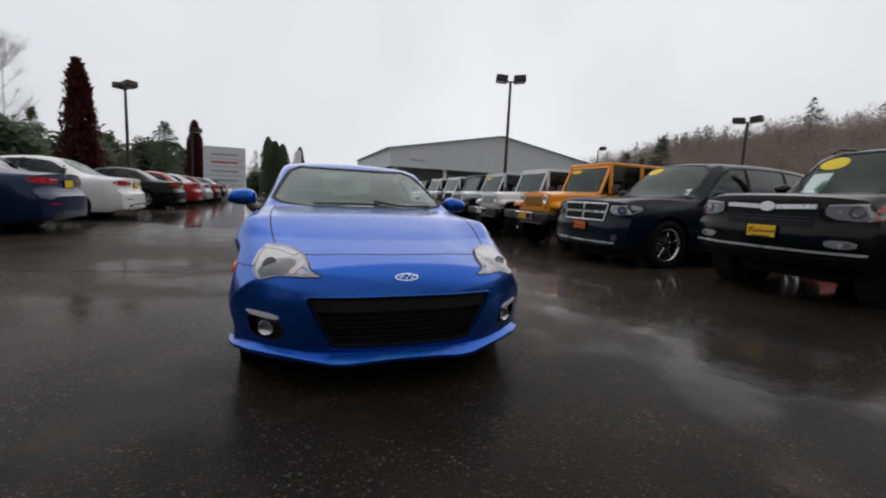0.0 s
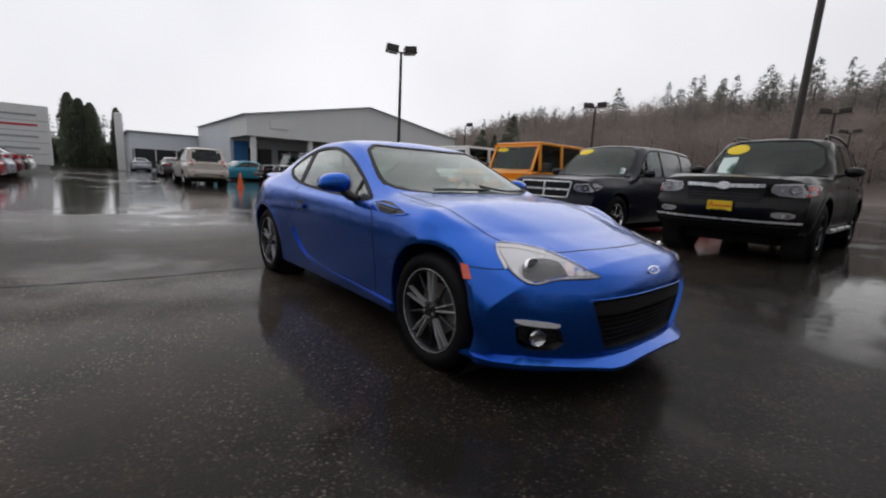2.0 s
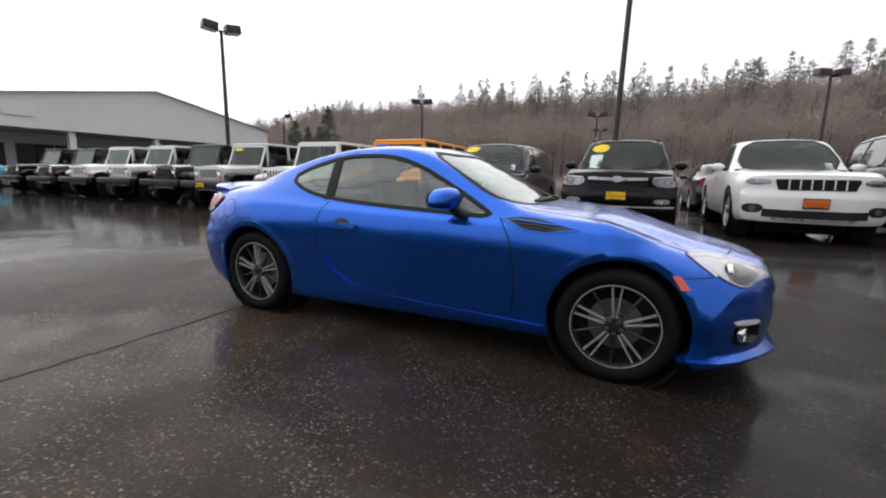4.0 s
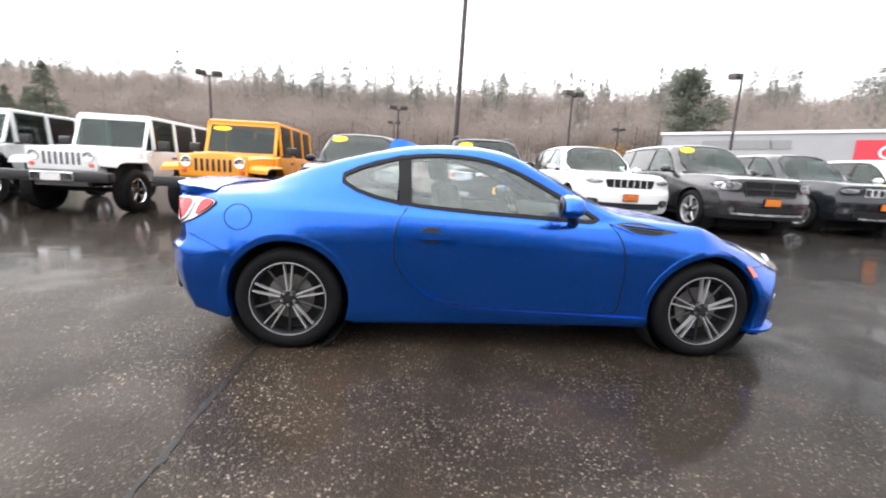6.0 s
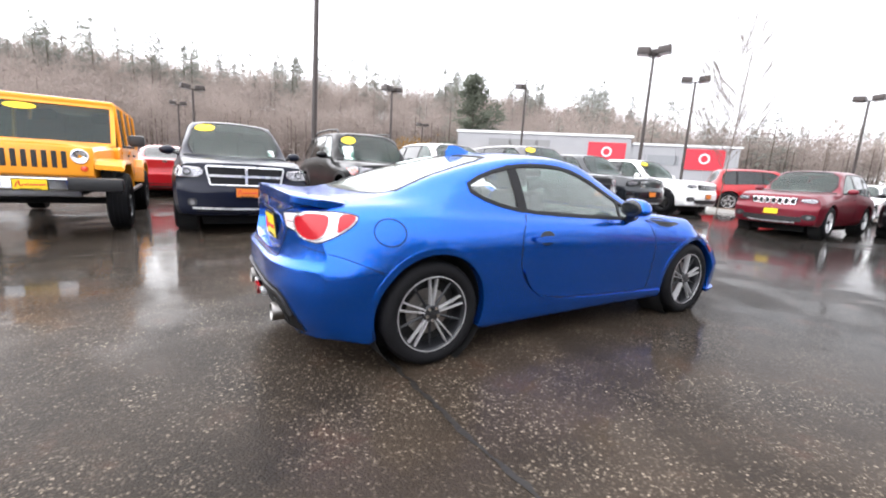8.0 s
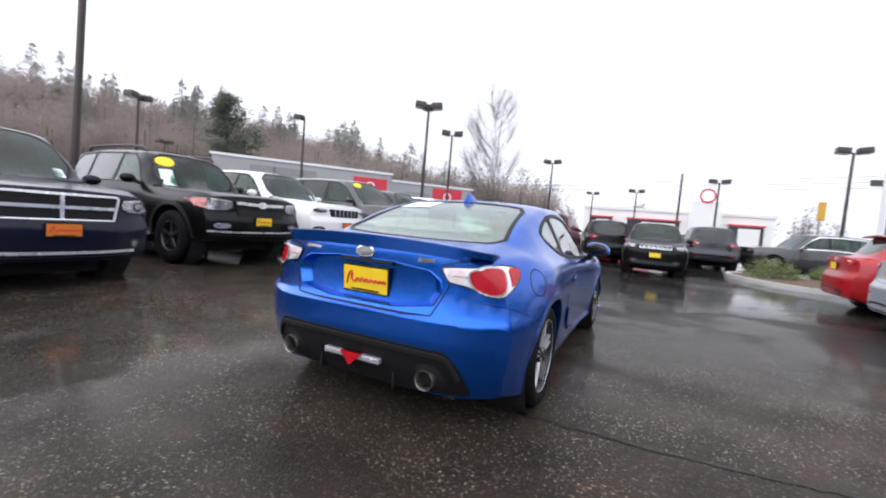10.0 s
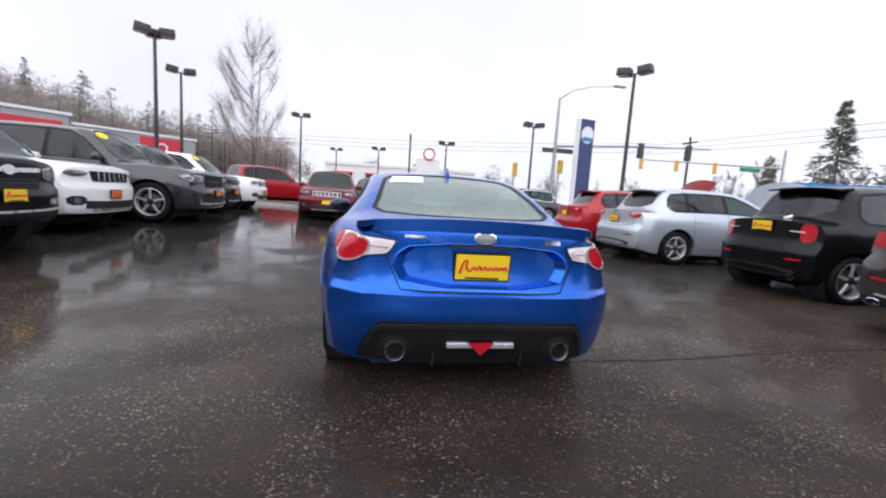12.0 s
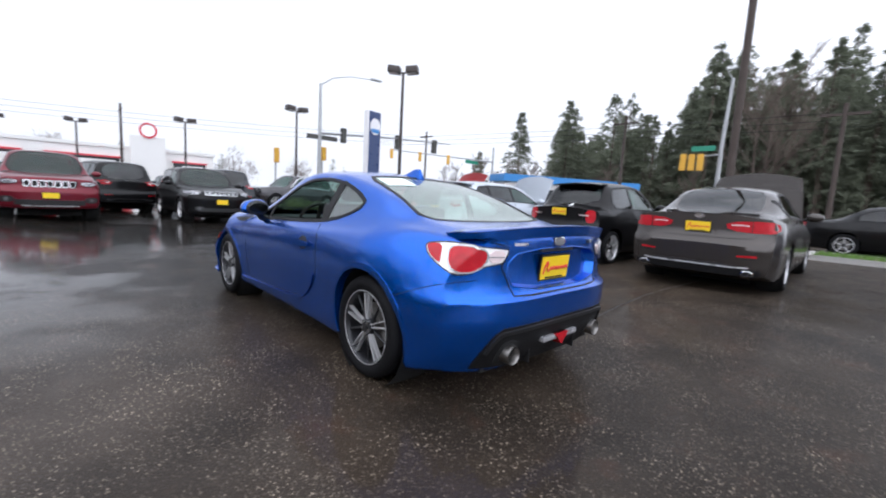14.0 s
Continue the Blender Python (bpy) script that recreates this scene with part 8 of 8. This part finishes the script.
def single_tree(name, label, x, y, h, kind, seed, mat=None, r=None):
    t = thing(name, pose(x, y, 0), label, "tree")
    if kind == "fir":
        sp, bt = Sprays(), bmesh.new()
        add_fir(sp, bt, 0, 0, 0, h, r or h * .2, 200, 26, seed)
        part("trunk", bt, BARK, t)
        sp.link("crown", mat or FIR, t)
    elif kind == "bare":
        bm = bmesh.new()
        add_bare(bm, 0, 0, 0, h, seed, 1800, .22, .27)
        part("branch_crown", bm, TWIG, t)
    elif kind == "broad":
        bt, bm = tube([(0, 0, 0), (.1, 0, h * .5), (0, 0, h * .92)], [h * .02, h * .012, .03], 7), bmesh.new()
        part("trunk", bt, BARK, t)
        q = random.Random(seed)
        for i in range(64):
            u = (i + .5) / 64
            a, z = q.uniform(0, 6.28), h * (.16 + .82 * u)
            rr = (r or h * .3) * (math.sin(math.pi * min(1, .22 + .78 * u)) ** .7) * q.uniform(.45, 1.05)
            for _ in range(140):
                e = math.sqrt(q.random())
                p = Vector((math.cos(a) * rr * e + q.gauss(0, .42), math.sin(a) * rr * e + q.gauss(0, .42), z + q.gauss(0, .34) + rr * e * .12))
                d = Vector((math.cos(a) + q.gauss(0, .6), math.sin(a) + q.gauss(0, .6), q.gauss(.1, .5))).normalized()
                s = d.orthogonal().normalized() * q.uniform(.07, .17)
                bm.faces.new([bm.verts.new(v) for v in (p - s, p + s, p + d * q.uniform(.3, .6))])
        part("crown", bm, mat or FIR, t)
    else:
        q = random.Random(seed)
        part("trunk", tube([(0, 0, 0), (0, 0, h * .8)], [.12, .04], 6), BARK, t)
        bm = bmesh.new()
        for k in range(4200):
            z = h * (.01 + .99 * q.random())
            rr = (r or h * .13) * (1 - (z / h) ** 2.2) ** .6 * (1 + .2 * math.sin(z * 3 + k % 5)) * math.sqrt(q.random()) + .05
            a = q.uniform(0, 6.28)
            p = Vector((math.cos(a) * rr, math.sin(a) * rr, z))
            d = Vector((q.gauss(0, .5), q.gauss(0, .5), 1)).normalized()
            s = d.orthogonal().normalized() * h * .014
            bm.faces.new([bm.verts.new(v) for v in (p - s, p + d * h * .04, p + s)])
        part("crown", bm, mat or FIR, t)


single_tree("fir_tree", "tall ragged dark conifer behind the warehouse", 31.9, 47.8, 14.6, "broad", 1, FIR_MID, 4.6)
single_tree("fir_tree", "lone dark fir across the road", 40, -55, 16, "fir", 2)
single_tree("fir_tree", "small dark fir across the road", 46, -52, 9.5, "fir", 3)
single_tree("bare_tree", "leafless slender tree on the small kerbed island", 14.9, 5.7, 7.0, "bare", 4)
single_tree("bare_tree", "leafless trees behind the parked sedans", -30, -17, 9, "bare", 5)
single_tree("bare_tree", "leafless trees behind the parked sedans", -26, -20, 10, "bare", 6)
single_tree("columnar_tree", "narrow tree with dark red leaves behind the sedans", -23.5, -10.7, 7.0, "column", 7, REDLEAF, .8)
single_tree("columnar_tree", "narrow tree with dark red leaves behind the sedans", -37, -7.9, 6.2, "column", 9, REDLEAF, .7)
for k, (x, y, h) in enumerate(((-70, -3.5, 8.9), (-70.5, -2.5, 8.4), (-70, -1.4, 8.0), (-71, 1.3, 7.8))):
    single_tree("cypress", "narrow dark green cypress far down the lane", x, y, h, "column", 20 + k, FIR, 1.25 if k < 3 else .8)
for k, (x, y, h) in enumerate(((-33, -14.5, 4.6), (-42, -11.2, 6.8), (-50, -13, 5.5), (-27, -16, 4.6), (-38, -19, 6.5))):
    single_tree("fir_tree", "dark conifer behind the parked sedans", x, y, h, "fir", 30 + k, FIR, h * .28)
for k, (x, y, h) in enumerate(((-20, -15.5, 3.0), (-25, -15.2, 3.6), (-31, -13.5, 3.4), (-36, -14.5, 4.2), (-45, -13.5, 4.6), (-54, -11.5, 4.6), (-62, -9.5, 4.4), (-76, -5.5, 3.0), (-76, -2.4, 2.6), (-76, .4, 2.8))):
    single_tree("evergreen_bush", "dark bushy evergreen behind the parked sedans", x, y, h, "broad", 60 + k, FIR, h * .5)
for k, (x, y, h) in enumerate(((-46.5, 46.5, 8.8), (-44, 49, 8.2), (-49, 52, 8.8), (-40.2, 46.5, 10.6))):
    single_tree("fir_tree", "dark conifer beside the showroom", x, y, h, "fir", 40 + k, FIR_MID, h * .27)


def hill_z(x, y):
    """The wooded slope north of the lots."""
    return float(15.5 * smoothstep((y + max(0, x - 10) * .35 - 66) / 66)) * float(smoothstep((x + 160) / 60))


def woods():
    bm = bmesh.new()
    xs, ys = range(-220, 161, 20), range(30, 240, 14)
    grid = [[bm.verts.new((x, y, hill_z(x, y) - (.1 if hill_z(x, y) > .3 else .6))) for y in ys] for x in xs]
    for i in range(len(grid) - 1):
        for j in range(len(grid[0]) - 1):
            bm.faces.new((grid[i][j], grid[i + 1][j], grid[i + 1][j + 1], grid[i][j + 1]))
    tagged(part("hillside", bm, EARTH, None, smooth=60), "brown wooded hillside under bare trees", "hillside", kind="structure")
    q = random.Random(11)
    bare, fir, gold, trunks = Sprays(), Sprays(), Sprays(), bmesh.new()
    for k in range(1900):
        x = q.uniform(-160, 110)
        y = q.uniform(72, 135) - max(0, x - 10) * .35
        add_crown(bare, trunks, x, y, hill_z(x, y), q.uniform(6.5, 11.5), 100 + k, 330)
    for k in range(330):
        x = q.uniform(-190, 110)
        y = q.uniform(98, 150) - max(0, x - 10) * .35
        h = q.uniform(8, 17) * (.8 if x < -60 else 1)
        add_fir(fir, trunks, x, y, hill_z(x, y), h, h * q.uniform(.16, .25), 110, 14, 700 + k)
    for k in range(330):
        a = radians(q.uniform(12, 64))
        d = q.uniform(72, 112)
        x, y = d * math.cos(a), d * math.sin(a)
        h = q.uniform(6, 9) + 5 * a
        if k % 6:
            add_crown(bare, trunks, x, y, 0, h + 1, 3000 + k, 330)
        else:
            add_fir(fir, trunks, x, y, 0, h + 2, h * .25, 80, 10, 3000 + k)
    g = np.random.default_rng(5)
    for k in range(14):
        x, y = q.uniform(20, 45), q.uniform(58, 66)
        p = g.normal(size=(260, 3)) * (1.6, 1.2, 1.2) + (x, y, 1.6)
        p[:, 2] = .5 + abs(p[:, 2])
        gold.add(p, g.normal(size=(260, 3)), .35, .12, g)
    p = g.normal(size=(1500, 3)) * (1.4, 1.2, .95) + (25.5, 53, 3.5)
    gold.add(p, g.normal(size=(1500, 3)) + (0, 0, .3), .42, .11, g)
    add_tube(trunks, [(25.5, 53, 0), (25.6, 53, 3.2)], [.16, .07], 6)
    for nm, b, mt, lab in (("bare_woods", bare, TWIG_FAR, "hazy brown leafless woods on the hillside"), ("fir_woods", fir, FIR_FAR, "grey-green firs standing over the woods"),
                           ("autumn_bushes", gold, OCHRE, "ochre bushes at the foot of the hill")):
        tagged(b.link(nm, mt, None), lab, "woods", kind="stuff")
    tagged(part("woodland_trunks", trunks, BARK, None), "trunks standing in the hillside woods", "woods", kind="stuff")
    fir, trunks, twigs, bare = Sprays(), bmesh.new(), Sprays(), bmesh.new()
    for k in range(120):
        a = radians(q.uniform(-98, -56))
        d = q.uniform(62, 95)
        x, y = d * math.cos(a) - 3, d * math.sin(a)
        h = q.uniform(14, 22) * (1.16 if a < radians(-76) else 1.04 if a < radians(-72) else .82)
        add_fir(fir, trunks, x, y, 0, h, h * q.uniform(.15, .25), 105, 26, 900 + k)
    for k in range(50):
        a = radians(q.uniform(-98, -40))
        d = q.uniform(55, 80)
        add_bare(bare, d * math.cos(a) - 3, d * math.sin(a), 0, q.uniform(11, 19) if a < radians(-76) else q.uniform(4, 7), 1200 + k, 260, .3, .8)
    for k in range(60):
        a = radians(q.uniform(176, 215) if k % 2 else q.uniform(-40, 15))
        d = q.uniform(80, 130)
        x, y = d * math.cos(a), d * math.sin(a)
        if k % 3:
            add_crown(twigs, trunks, x, y, 0, q.uniform(5, 8), 1300 + k)
        else:
            add_fir(fir, trunks, x, y, 0, q.uniform(6, 10), 2.0, 80, 10, 1300 + k)
    tagged(fir.link("roadside_firs", FIR, None), "tall dark firs across the road", "woods", kind="stuff")
    tagged(twigs.link("far_bare_trees", TWIG, None), "leafless trees far down the road", "woods", kind="stuff")
    for nm, b, mt, lab in (("roadside_trunks", trunks, BARK, "trunks of the roadside firs"), ("roadside_bare_trees", bare, TWIG, "leafless trees among the firs")):
        tagged(part(nm, b, mt, None), lab, "woods", kind="stuff")


woods()
